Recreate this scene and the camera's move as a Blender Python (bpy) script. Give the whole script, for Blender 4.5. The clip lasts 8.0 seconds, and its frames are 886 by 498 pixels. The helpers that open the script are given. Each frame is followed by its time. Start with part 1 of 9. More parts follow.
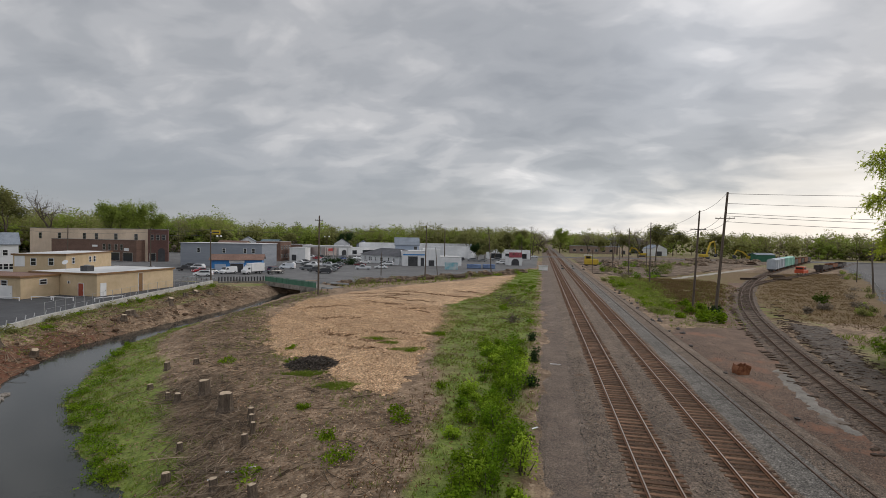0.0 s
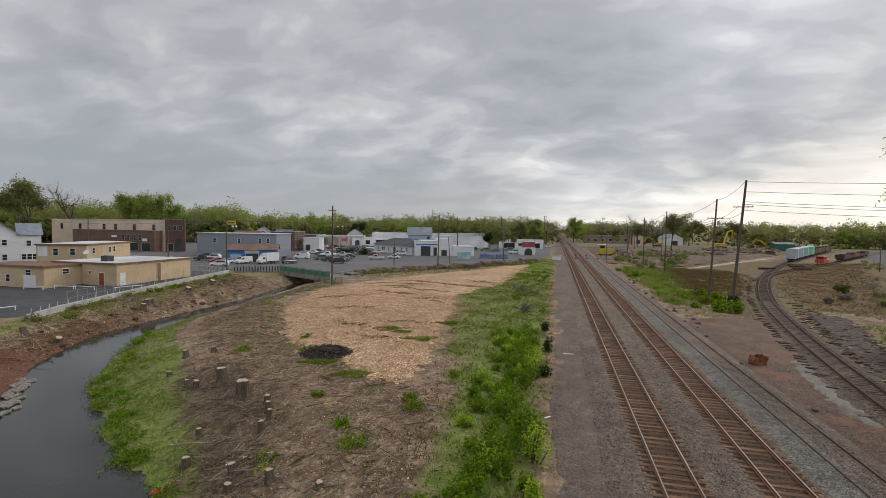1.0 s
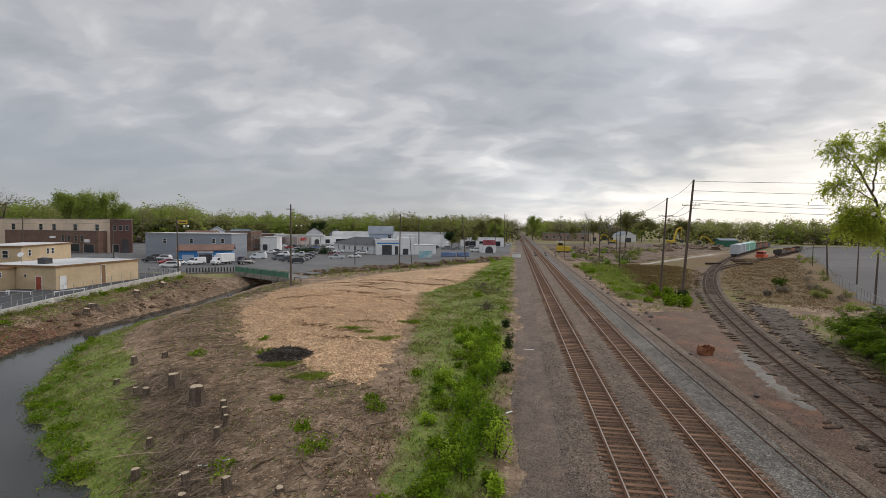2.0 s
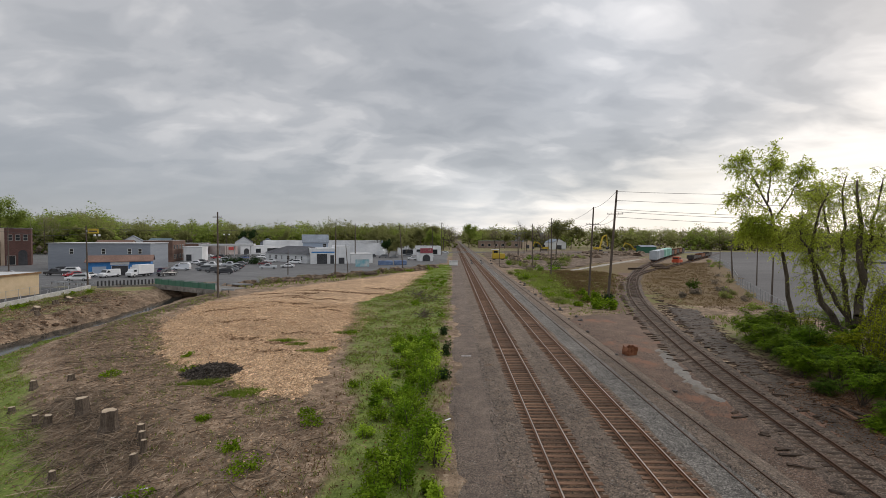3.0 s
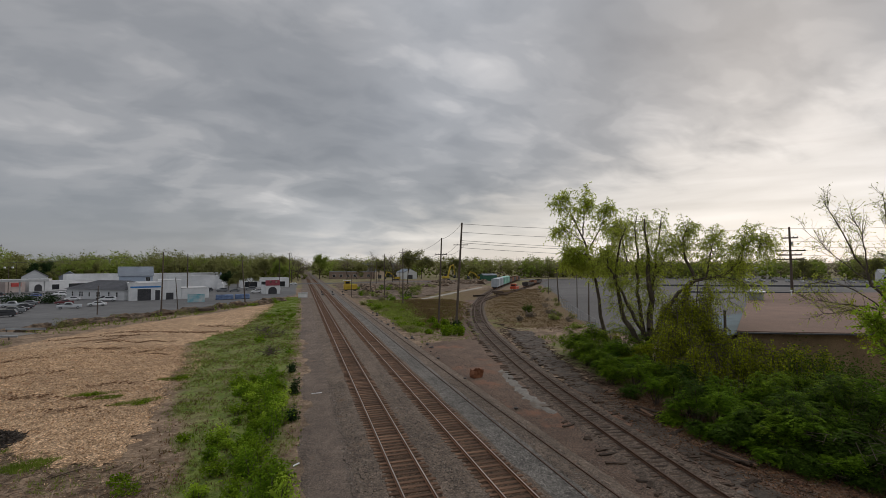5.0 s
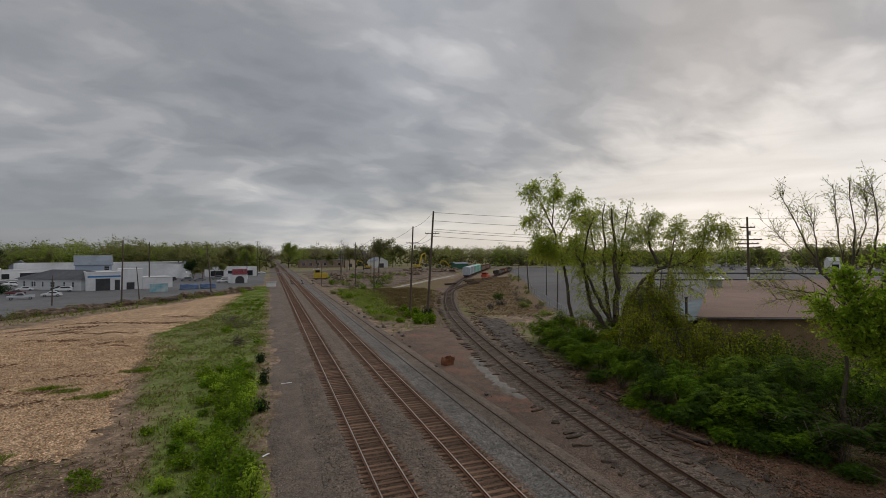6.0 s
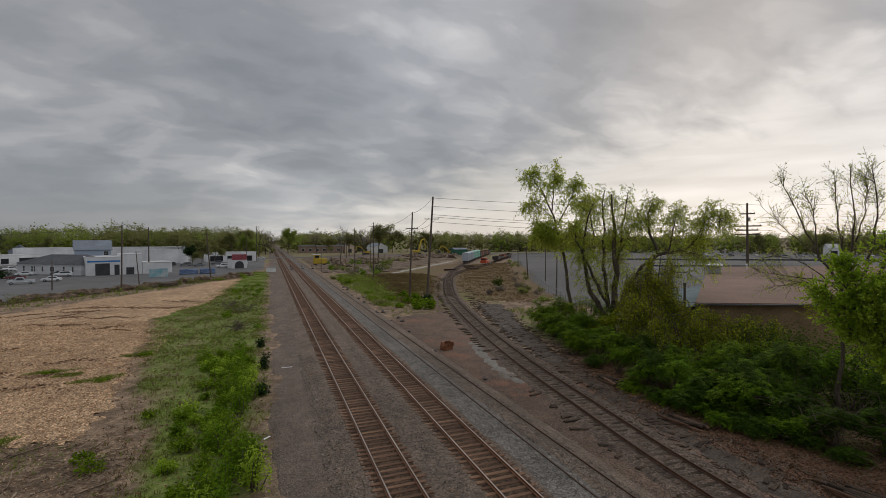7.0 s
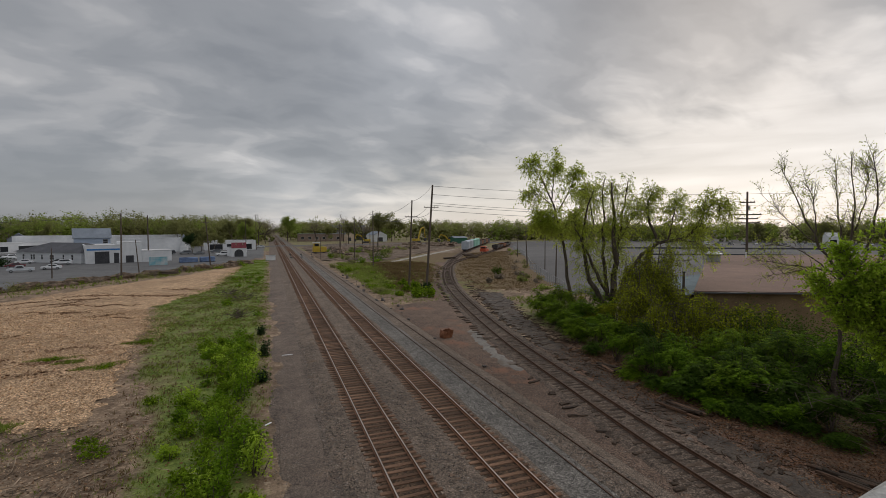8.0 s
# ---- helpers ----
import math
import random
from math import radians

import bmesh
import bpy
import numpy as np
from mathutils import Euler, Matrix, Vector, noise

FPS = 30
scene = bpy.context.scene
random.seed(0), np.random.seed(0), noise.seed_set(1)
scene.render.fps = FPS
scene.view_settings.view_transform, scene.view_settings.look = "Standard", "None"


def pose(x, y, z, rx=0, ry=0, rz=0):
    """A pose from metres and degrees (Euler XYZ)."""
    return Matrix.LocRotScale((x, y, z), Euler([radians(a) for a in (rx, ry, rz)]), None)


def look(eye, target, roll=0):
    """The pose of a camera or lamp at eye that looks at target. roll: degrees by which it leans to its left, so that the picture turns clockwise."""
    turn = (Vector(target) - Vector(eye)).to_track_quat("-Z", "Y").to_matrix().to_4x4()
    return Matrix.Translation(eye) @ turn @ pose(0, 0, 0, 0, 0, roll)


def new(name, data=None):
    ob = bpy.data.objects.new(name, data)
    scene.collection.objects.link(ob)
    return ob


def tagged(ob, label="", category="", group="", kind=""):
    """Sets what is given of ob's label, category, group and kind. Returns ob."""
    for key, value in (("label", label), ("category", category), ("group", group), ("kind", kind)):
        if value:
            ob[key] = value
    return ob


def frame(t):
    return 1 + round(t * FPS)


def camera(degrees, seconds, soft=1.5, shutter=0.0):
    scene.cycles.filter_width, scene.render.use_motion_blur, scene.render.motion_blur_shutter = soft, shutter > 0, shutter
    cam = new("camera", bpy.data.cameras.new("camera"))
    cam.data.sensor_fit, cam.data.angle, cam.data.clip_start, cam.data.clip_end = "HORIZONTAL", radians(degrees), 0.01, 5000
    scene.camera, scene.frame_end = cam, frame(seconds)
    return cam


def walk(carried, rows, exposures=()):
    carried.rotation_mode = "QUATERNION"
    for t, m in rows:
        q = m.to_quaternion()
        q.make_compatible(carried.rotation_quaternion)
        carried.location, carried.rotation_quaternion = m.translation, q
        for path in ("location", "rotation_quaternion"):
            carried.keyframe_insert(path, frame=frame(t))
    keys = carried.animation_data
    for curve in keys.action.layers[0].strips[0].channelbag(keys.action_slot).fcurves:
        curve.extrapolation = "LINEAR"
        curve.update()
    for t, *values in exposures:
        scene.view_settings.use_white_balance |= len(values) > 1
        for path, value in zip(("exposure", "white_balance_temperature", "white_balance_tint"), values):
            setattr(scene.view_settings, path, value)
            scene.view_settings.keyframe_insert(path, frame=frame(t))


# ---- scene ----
# ---- camera and walk ----
cam = camera(87.34, 8.0, soft=0.5)
EYE = (0.0, 0.0, 10.96)
ROWS = [  # seconds, yaw, pitch, roll
    (0, 12.05, -1.33, -0.91),
    (0.5, 14.93, -2.62, -0.87),
    (1, 13.62, -2.62, -0.77),
    (2.5, 5.49, -2.62, -0.38),
    (3, 1.11, -1.68, -0.29),
    (3.5, -4.24, -0.75, -0.15),
    (4, -9.57, 0.59, 0.05),
    (4.5, -14.14, 1.63, 0.18),
    (5, -16.98, 2.07, 0.20),
    (6.5, -21.06, -0.39, 0.13),
    (7, -20.57, -1.13, 0.10),
    (7.5, -20.31, -1.77, 0.06),
    (8, -20.62, -2.55, 0.05),
]
walk(cam, [(t, pose(EYE[0], EYE[1], EYE[2] - (0.025 if t > 7.6 else 0.0), 90 + p, r, y)) for t, y, p, r in ROWS],
     exposures=[(0.0, 0.18, 6680, 12), (1.0, 0.26, 6680, 12), (2.5, 0.32, 6680, 12), (3.5, 0.19, 6680, 12), (4.5, -0.13, 6660, 12), (5.0, -0.27, 6650, 12), (6.5, -0.34, 6660, 12), (8.0, -0.26, 6660, 12)])

# ---- world, sun ----
SUN_AZ, SUN_EL = 52.0, 24.0     # degrees, clockwise from +y


def make_world():
    w = bpy.data.worlds.new("overcast_sky")
    scene.world = w
    w.use_nodes = True
    nt = w.node_tree
    nt.nodes.clear()
    N, L = nt.nodes.new, nt.links.new
    out, bg = N("ShaderNodeOutputWorld"), N("ShaderNodeBackground")
    sky = N("ShaderNodeTexSky")
    sky.sky_type, sky.sun_disc = "NISHITA", False
    sky.sun_elevation, sky.sun_rotation = radians(SUN_EL), radians(SUN_AZ)

    def m(op, a, b=None, c=None, clamp=False):
        n = N("ShaderNodeMath")
        n.operation, n.use_clamp = op, clamp
        for i, s in enumerate((a, b, c)):
            if s is None:
                continue
            if isinstance(s, (int, float)):
                n.inputs[i].default_value = s
            else:
                L(s, n.inputs[i])
        return n.outputs[0]

    def ramp(f, stops):
        n = N("ShaderNodeValToRGB")
        n.color_ramp.interpolation = "EASE"
        e = n.color_ramp.elements
        while len(e) < len(stops):
            e.new(0.5)
        for q, (p, c) in zip(e, stops):
            q.position, q.color = p, (*c, 1) if len(c) == 3 else c
        L(f, n.inputs[0])
        return n.outputs[0]

    def mix(f, a, b, mode="MIX"):
        n = N("ShaderNodeMix")
        n.data_type, n.blend_type = "RGBA", mode
        for i, s in ((0, f), (6, a), (7, b)):
            if isinstance(s, (int, float)):
                n.inputs[i].default_value = s
            elif isinstance(s, tuple):
                n.inputs[i].default_value = (*s, 1)
            else:
                L(s, n.inputs[i])
        return n.outputs[2]

    tc, sep = N("ShaderNodeTexCoord"), N("ShaderNodeSeparateXYZ")
    L(tc.outputs["Generated"], sep.inputs[0])
    x, y, z = sep.outputs
    # the clouds lie in a flat layer, so they shrink and flatten towards the horizon
    deep = m("ADD", m("MAXIMUM", z, 0.0), 0.3)
    plane = N("ShaderNodeCombineXYZ")
    L(m("DIVIDE", x, deep), plane.inputs[0])
    L(m("DIVIDE", y, deep), plane.inputs[1])
    rot = N("ShaderNodeMapping")
    rot.inputs["Rotation"].default_value = (0.0, 0.0, radians(-24))
    rot.inputs["Scale"].default_value = (0.85, 1.2, 1.0)
    rot.inputs["Location"].default_value = (3.7, 1.9, 0.4)
    L(plane.outputs[0], rot.inputs[0])

    def noise_tex(scale, detail, rough, dist):
        n = N("ShaderNodeTexNoise")
        n.inputs["Scale"].default_value, n.inputs["Detail"].default_value = scale, detail
        n.inputs["Roughness"].default_value, n.inputs["Distortion"].default_value = rough, dist
        L(rot.outputs[0], n.inputs["Vector"])
        return n.outputs[0]

    big, mid = noise_tex(1.5, 2, 0.45, 0.2), noise_tex(4.6, 4, 0.48, 0.3)
    f = m("ADD", m("MULTIPLY", big, 0.5), m("MULTIPLY", mid, 0.56))
    # the lumps melt into haze low down
    calm = ramp(z, [(0.02, (0.3, 0.3, 0.3)), (0.16, (1, 1, 1))])
    f = m("ADD", 0.48, m("MULTIPLY", m("SUBTRACT", f, 0.48), calm))
    cloud = ramp(f, [(0.34, (0.265, 0.283, 0.306)), (0.46, (0.318, 0.336, 0.358)), (0.53, (0.372, 0.388, 0.408)), (0.60, (0.455, 0.466, 0.48)), (0.70, (0.60, 0.603, 0.607))])
    # the bank is darkest low down ahead and to the left
    ahead = m("ADD", m("MULTIPLY", x, -0.766), m("MULTIPLY", y, 0.643))
    dark = m("MULTIPLY", ramp(ahead, [(0.66, (0, 0, 0)), (0.97, (1, 1, 1))]), ramp(z, [(0.0, (0.6, 0.6, 0.6)), (0.08, (1, 1, 1)), (0.30, (0, 0, 0))]))
    col = mix(m("MULTIPLY", dark, 0.72), cloud, (0.245, 0.272, 0.31))
    # the cloud ends in a slanting edge towards the sun, with pale sky below it
    edge = m("SUBTRACT", m("ADD", m("ADD", 0.03, m("MULTIPLY", x, 0.29)), m("MULTIPLY", m("SUBTRACT", mid, 0.5), 0.22)), z)
    front = ramp(y, [(0.0, (0, 0, 0)), (0.35, (1, 1, 1))])
    clear = m("MULTIPLY", ramp(m("ADD", m("MULTIPLY", edge, 3.0), 0.35), [(0.22, (0, 0, 0)), (0.62, (1, 1, 1))]), front)
    warm = ramp(x, [(0.0, (0.56, 0.552, 0.54)), (0.35, (0.69, 0.672, 0.64)), (0.62, (0.86, 0.84, 0.81)), (0.85, (1.0, 0.98, 0.955))])
    thin = N("ShaderNodeMapping")
    thin.inputs["Rotation"].default_value = (0.0, radians(14), radians(20))
    thin.inputs["Scale"].default_value = (1.0, 1.0, 9.0)
    L(tc.outputs["Generated"], thin.inputs[0])
    band = N("ShaderNodeTexNoise")
    band.inputs["Scale"].default_value, band.inputs["Detail"].default_value, band.inputs["Distortion"].default_value = 3.2, 5, 0.4
    L(thin.outputs[0], band.inputs["Vector"])
    streak = m("ADD", 0.62, m("MULTIPLY", band.outputs[0], 0.74))
    col = mix(m("MULTIPLY", clear, 0.92), col, mix(1.0, warm, m("MULTIPLY", streak, 0.86), "MULTIPLY"))
    soft = m("ADD", 1.0, m("MULTIPLY", m("MULTIPLY", ramp(x, [(0.02, (0, 0, 0)), (0.26, (1, 1, 1)), (0.6, (0, 0, 0))]), ramp(z, [(0.12, (0, 0, 0)), (0.35, (1, 1, 1))])), 0.3))
    col = mix(1.0, col, soft, "MULTIPLY")
    low = m("MULTIPLY", m("MULTIPLY", ramp(m("ADD", x, 0.2), [(0.0, (0, 0, 0)), (0.26, (1, 1, 1)), (0.65, (0.4, 0.4, 0.4))]), ramp(z, [(0.0, (1, 1, 1)), (0.2, (0, 0, 0))])), front)
    col = mix(1.0, col, m("ADD", 1.0, m("MULTIPLY", low, 0.6)), "MULTIPLY")
    # an overcast sky grows brighter towards the zenith
    lift = m("ADD", 1.0, m("MULTIPLY", m("MAXIMUM", m("SUBTRACT", z, 0.45), 0.0), 2.1))
    col = mix(1.0, col, lift, "MULTIPLY")
    col = mix(0.01, col, sky.outputs[0])
    L(col, bg.inputs[0])
    bg.inputs[1].default_value = 1.0
    L(bg.outputs[0], out.inputs[0])


make_world()
sun = bpy.data.lights.new("sun", "SUN")
sun.energy, sun.angle, sun.color = 0.6, radians(18), (1.0, 0.95, 0.88)
az, el = radians(SUN_AZ), radians(SUN_EL)
sun_ob = new("sun", sun)
sun_ob.matrix_world = look((0, 0, 60), (-math.sin(az) * math.cos(el), -math.cos(az) * math.cos(el), 60 - math.sin(el)))

# ---- materials ----
def mat(name, a, b, scale=4.0, rough=0.85, bump=0.0, fine=0.0, metal=0.0, spot=None, spots=0.6, island=0.0, obj=0.0, stretch=None, trans=0.0, spec=0.3, detail=6, grit=0.4, pebble=0.0):
    """Two colours by a broad and a fine noise, with relief; spot: a third colour in patches; island, obj: value spread per loose piece or per object."""
    mt = bpy.data.materials.new(name)
    mt.use_nodes = True
    nt = mt.node_tree
    N, L = nt.nodes.new, nt.links.new
    p = nt.nodes["Principled BSDF"]
    tc = N("ShaderNodeTexCoord")
    vec = tc.outputs["Object"]
    if stretch:
        mp = N("ShaderNodeMapping")
        mp.inputs["Scale"].default_value = stretch
        L(vec, mp.inputs[0])
        vec = mp.outputs[0]

    def nz(s, d=detail, r=0.6):
        n = N("ShaderNodeTexNoise")
        n.inputs["Scale"].default_value, n.inputs["Detail"].default_value, n.inputs["Roughness"].default_value = s, d, r
        L(vec, n.inputs["Vector"])
        return n.outputs[0]

    def mixc(f, c1, c2, mode="MIX"):
        n = N("ShaderNodeMix")
        n.data_type, n.blend_type = "RGBA", mode
        for i, s in ((0, f), (6, c1), (7, c2)):
            if isinstance(s, (int, float)):
                n.inputs[i].default_value = s
            elif isinstance(s, tuple):
                n.inputs[i].default_value = (*s, 1)
            else:
                L(s, n.inputs[i])
        return n.outputs[2]

    def rng(f, lo, hi, tlo=0.0, thi=1.0):
        n = N("ShaderNodeMapRange")
        L(f, n.inputs[0])
        for i, s in enumerate((lo, hi, tlo, thi)):
            n.inputs[i + 1].default_value = s
        return n.outputs[0]

    small = nz(scale)
    col = mixc(rng(small, 0.35, 0.65), a, b)
    col = mixc(1.0, col, rng(nz(scale * 0.11, 4), 0.3, 0.7, 0.78, 1.2), "MULTIPLY")
    if fine:
        col = mixc(1.0, col, rng(nz(fine, 3, 0.75), 0.32, 0.68, 1 - grit, 1 + grit), "MULTIPLY")
    if pebble:      # single stones of their own shade
        vo = N("ShaderNodeTexVoronoi")
        vo.inputs["Scale"].default_value = pebble
        L(vec, vo.inputs["Vector"])
        sp = N("ShaderNodeSeparateColor")
        L(vo.outputs["Color"], sp.inputs[0])
        col = mixc(1.0, col, rng(sp.outputs[0], 0, 1, 0.5, 1.5), "MULTIPLY")
        # gap shade painted in: each stone's colour darkens away from its middle
        col = mixc(1.0, col, rng(vo.outputs["Distance"], 0.2, 0.75, 1.12, 0.5), "MULTIPLY")
    if spot:
        col = mixc(rng(nz(scale * 0.3, 6, 0.7), spots, spots + 0.08), col, spot)
    if island:
        g = N("ShaderNodeNewGeometry")
        col = mixc(1.0, col, rng(g.outputs["Random Per Island"], 0, 1, 1 - island, 1 + island), "MULTIPLY")
    if obj:
        o = N("ShaderNodeObjectInfo")
        col = mixc(1.0, col, rng(o.outputs["Random"], 0, 1, 1 - obj, 1 + obj), "MULTIPLY")
    L(col, p.inputs["Base Color"])
    L(rng(small, 0.3, 0.7, max(0, rough - 0.08), min(1, rough + 0.06)), p.inputs["Roughness"])
    p.inputs["Metallic"].default_value = metal
    p.inputs["Specular IOR Level"].default_value = spec
    if bump:
        bn = N("ShaderNodeBump")
        bn.inputs["Strength"].default_value, bn.inputs["Distance"].default_value = 0.8, bump
        L(nz(fine or scale * 3, 4, 0.7), bn.inputs["Height"])
        L(bn.outputs[0], p.inputs["Normal"])
    if trans:
        t = N("ShaderNodeBsdfTranslucent")
        L(col, t.inputs[0])
        ms = N("ShaderNodeMixShader")
        ms.inputs[0].default_value = trans
        L(p.outputs[0], ms.inputs[1])
        L(t.outputs[0], ms.inputs[2])
        L(ms.outputs[0], nt.nodes["Material Output"].inputs[0])
    return mt


M = {}
M["ballast"] = mat("ballast_gravel", (0.166, 0.124, 0.094), (0.282, 0.215, 0.165), 2.2, 0.95, 0.05, 15, spot=(0.200, 0.125, 0.080), spots=0.6, grit=0.3, pebble=17)
M["fouled"] = mat("fouled_brown_ballast", (0.068, 0.041, 0.025), (0.158, 0.098, 0.060), 4, 0.95, 0.05, 15, spot=(0.135, 0.068, 0.036), spots=0.6, grit=0.4, pebble=15)
M["siding_dirt"] = mat("siding_dirt", (0.108, 0.078, 0.058), (0.208, 0.154, 0.117), 1.6, 0.9, 0.06, 13, spot=(0.165, 0.090, 0.052), spots=0.62, grit=0.4, pebble=12)
M["grey_ballast"] = mat("fresh_grey_ballast", (0.168, 0.152, 0.133), (0.285, 0.260, 0.230), 2.5, 0.95, 0.06, 13, grit=0.3, pebble=16)
M["road_gravel"] = mat("fine_grey_gravel", (0.173, 0.130, 0.103), (0.255, 0.195, 0.154), 0.9, 0.95, 0.03, 17, spot=(0.226, 0.150, 0.105), spots=0.62, grit=0.3, pebble=20)
M["cinder"] = mat("reddish_cinder_ground", (0.165, 0.110, 0.080), (0.240, 0.162, 0.119), 0.5, 0.95, 0.04, 13, spot=(0.236, 0.122, 0.079), spots=0.54, grit=0.35, pebble=18)
M["ash"] = mat("pale_ash_strip", (0.19, 0.172, 0.15), (0.27, 0.245, 0.215), 1.2, 0.95, 0.02, 16, spot=(0.17, 0.135, 0.108), spots=0.55)
M["mud"] = mat("dark_wet_mud", (0.040, 0.028, 0.020), (0.120, 0.090, 0.068), 1.2, 0.72, 0.06, 9, spot=(0.20, 0.17, 0.145), spots=0.6, spec=0.3, grit=0.6)
M["tie"] = mat("weathered_timber_tie", (0.098, 0.053, 0.032), (0.212, 0.122, 0.076), 5, 0.9, 0.015, 26, obj=0.45, stretch=(0.6, 4, 4), grit=0.5)
M["old_tie"] = mat("rotten_dark_tie", (0.040, 0.027, 0.019), (0.118, 0.080, 0.056), 5, 0.9, 0.02, 30, obj=0.4, island=0.3, stretch=(0.6, 4, 4))
M["rail"] = mat("rusty_rail_steel", (0.179, 0.083, 0.045), (0.291, 0.147, 0.081), 6, 0.6, 0.003, 40, metal=0.35)
M["rail_top"] = mat("worn_rail_head", (0.36, 0.29, 0.24), (0.50, 0.43, 0.38), 3, 0.38, metal=0.6, stretch=(1, 0.1, 1))
M["dull_rail_top"] = mat("dull_rail_head", (0.085, 0.050, 0.034), (0.130, 0.080, 0.056), 3, 0.7, metal=0.1, stretch=(1, 0.1, 1))
M["chips"] = mat("wood_chips", (0.435, 0.270, 0.150), (0.72, 0.490, 0.300), 0.9, 0.95, 0.05, 10, spot=(0.31, 0.170, 0.088), spots=0.6, grit=0.34, pebble=9)
M["chip"] = mat("loose_wood_chip", (0.46, 0.305, 0.175), (0.72, 0.510, 0.325), 3.0, 0.95, island=0.18)
M["char"] = mat("charred_wood", (0.045, 0.037, 0.031), (0.125, 0.103, 0.086), 6, 0.95, island=0.5)
M["asphalt"] = mat("worn_asphalt", (0.115, 0.114, 0.114), (0.165, 0.163, 0.162), 0.25, 0.9, 0.008, 30, spot=(0.085, 0.084, 0.084), spots=0.62)
M["dark_asphalt"] = mat("dark_asphalt", (0.055, 0.056, 0.06), (0.085, 0.086, 0.09), 0.6, 0.9, 0.008, 30)
M["lot"] = mat("pale_grey_paving", (0.098, 0.093, 0.092), (0.132, 0.126, 0.124), 0.12, 0.9, 0.005, 20, spot=(0.080, 0.077, 0.077), spots=0.62)
M["concrete"] = mat("weathered_concrete", (0.38, 0.37, 0.35), (0.52, 0.51, 0.48), 1.3, 0.9, 0.006, 30, spot=(0.24, 0.23, 0.21), spots=0.66)
M["paint_white"] = mat("white_paint", (0.74, 0.75, 0.76), (0.82, 0.82, 0.82), 0.8, 0.6)
M["siding_white"] = mat("white_siding", (0.68, 0.69, 0.71), (0.76, 0.77, 0.78), 1.2, 0.65, 0.006, 9, stretch=(0.05, 0.05, 1), grit=0.08)
M["siding_blue"] = mat("pale_blue_siding", (0.42, 0.50, 0.62), (0.48, 0.56, 0.68), 1.2, 0.65, 0.006, 9, stretch=(0.05, 0.05, 1), grit=0.08)
M["stucco_tan"] = mat("tan_stucco", (0.56, 0.43, 0.27), (0.64, 0.50, 0.33), 0.7, 0.9, 0.004, 40, grit=0.12)
M["stucco_peach"] = mat("peach_render", (0.60, 0.47, 0.355), (0.68, 0.545, 0.42), 0.5, 0.9, 0.004, 40, grit=0.12)
M["pink_render"] = mat("pale_pink_render", (0.46, 0.38, 0.36), (0.54, 0.46, 0.43), 0.5, 0.9, 0.004, 40, grit=0.12)
M["brick"] = mat("red_brown_brick", (0.135, 0.082, 0.064), (0.205, 0.128, 0.098), 1.5, 0.9, 0.01, 14, stretch=(1, 1, 3))
M["brick_dark"] = mat("dark_brown_brick", (0.10, 0.055, 0.05), (0.16, 0.085, 0.07), 1.5, 0.9, 0.01, 14, stretch=(1, 1, 3))
M["siding_grey"] = mat("blue_grey_siding", (0.25, 0.275, 0.315), (0.30, 0.325, 0.365), 0.8, 0.75, 0.004, 9, stretch=(0.05, 0.05, 1), grit=0.12)
M["roof_pale"] = mat("pale_roof_membrane", (0.50, 0.50, 0.50), (0.64, 0.64, 0.63), 0.4, 0.7, spot=(0.36, 0.36, 0.36), spots=0.64)
M["roof_dark"] = mat("dark_shingles", (0.07, 0.072, 0.08), (0.12, 0.12, 0.13), 2, 0.9, 0.02, 8)
M["roof_brown"] = mat("brown_gravel_roof", (0.205, 0.128, 0.096), (0.255, 0.165, 0.126), 0.3, 0.95, 0.01, 14, spot=(0.180, 0.114, 0.086), spots=0.6)
M["roof_rust"] = mat("rust_brown_shingles", (0.17, 0.10, 0.075), (0.23, 0.14, 0.11), 2, 0.9, 0.02, 8)
# pinkish brick for the far depot, paled in its colour to suggest haze
M["brick_hazed"] = mat("hazed_pink_brick", (0.255, 0.185, 0.150), (0.325, 0.245, 0.200), 1.0, 0.9, 0.01, 14, stretch=(1, 1, 3))
M["roof_grey"] = mat("grey_shingles", (0.20, 0.23, 0.27), (0.27, 0.30, 0.34), 2, 0.9, 0.02, 8)
M["teal_sheet"] = mat("teal_sheet_metal", (0.10, 0.145, 0.165), (0.16, 0.21, 0.23), 1, 0.85, spec=0.15)
M["blue_paint"] = mat("bright_blue_paint", (0.04, 0.20, 0.52), (0.06, 0.26, 0.60), 1, 0.6)
M["red_paint"] = mat("red_paint", (0.42, 0.05, 0.05), (0.52, 0.08, 0.07), 1, 0.6)
M["maroon"] = mat("maroon_paint", (0.30, 0.07, 0.09), (0.38, 0.10, 0.12), 1, 0.6)
M["door_red"] = mat("rust_red_door", (0.28, 0.06, 0.035), (0.34, 0.08, 0.05), 2, 0.6)
M["door_brown"] = mat("brown_door", (0.20, 0.11, 0.05), (0.26, 0.15, 0.07), 2, 0.6)
M["yellow_paint"] = mat("yellow_paint", (0.52, 0.36, 0.04), (0.62, 0.44, 0.06), 1, 0.6, spot=(0.30, 0.20, 0.06), spots=0.62)
M["orange_paint"] = mat("orange_red_paint", (0.50, 0.075, 0.03), (0.58, 0.11, 0.05), 1, 0.55)
M["green_paint"] = mat("dark_green_paint", (0.03, 0.12, 0.08), (0.05, 0.16, 0.10), 1, 0.6)
M["green_mesh"] = mat("green_fence_slats", (0.06, 0.16, 0.11), (0.09, 0.21, 0.15), 2, 0.7, stretch=(3, 3, 0.2))
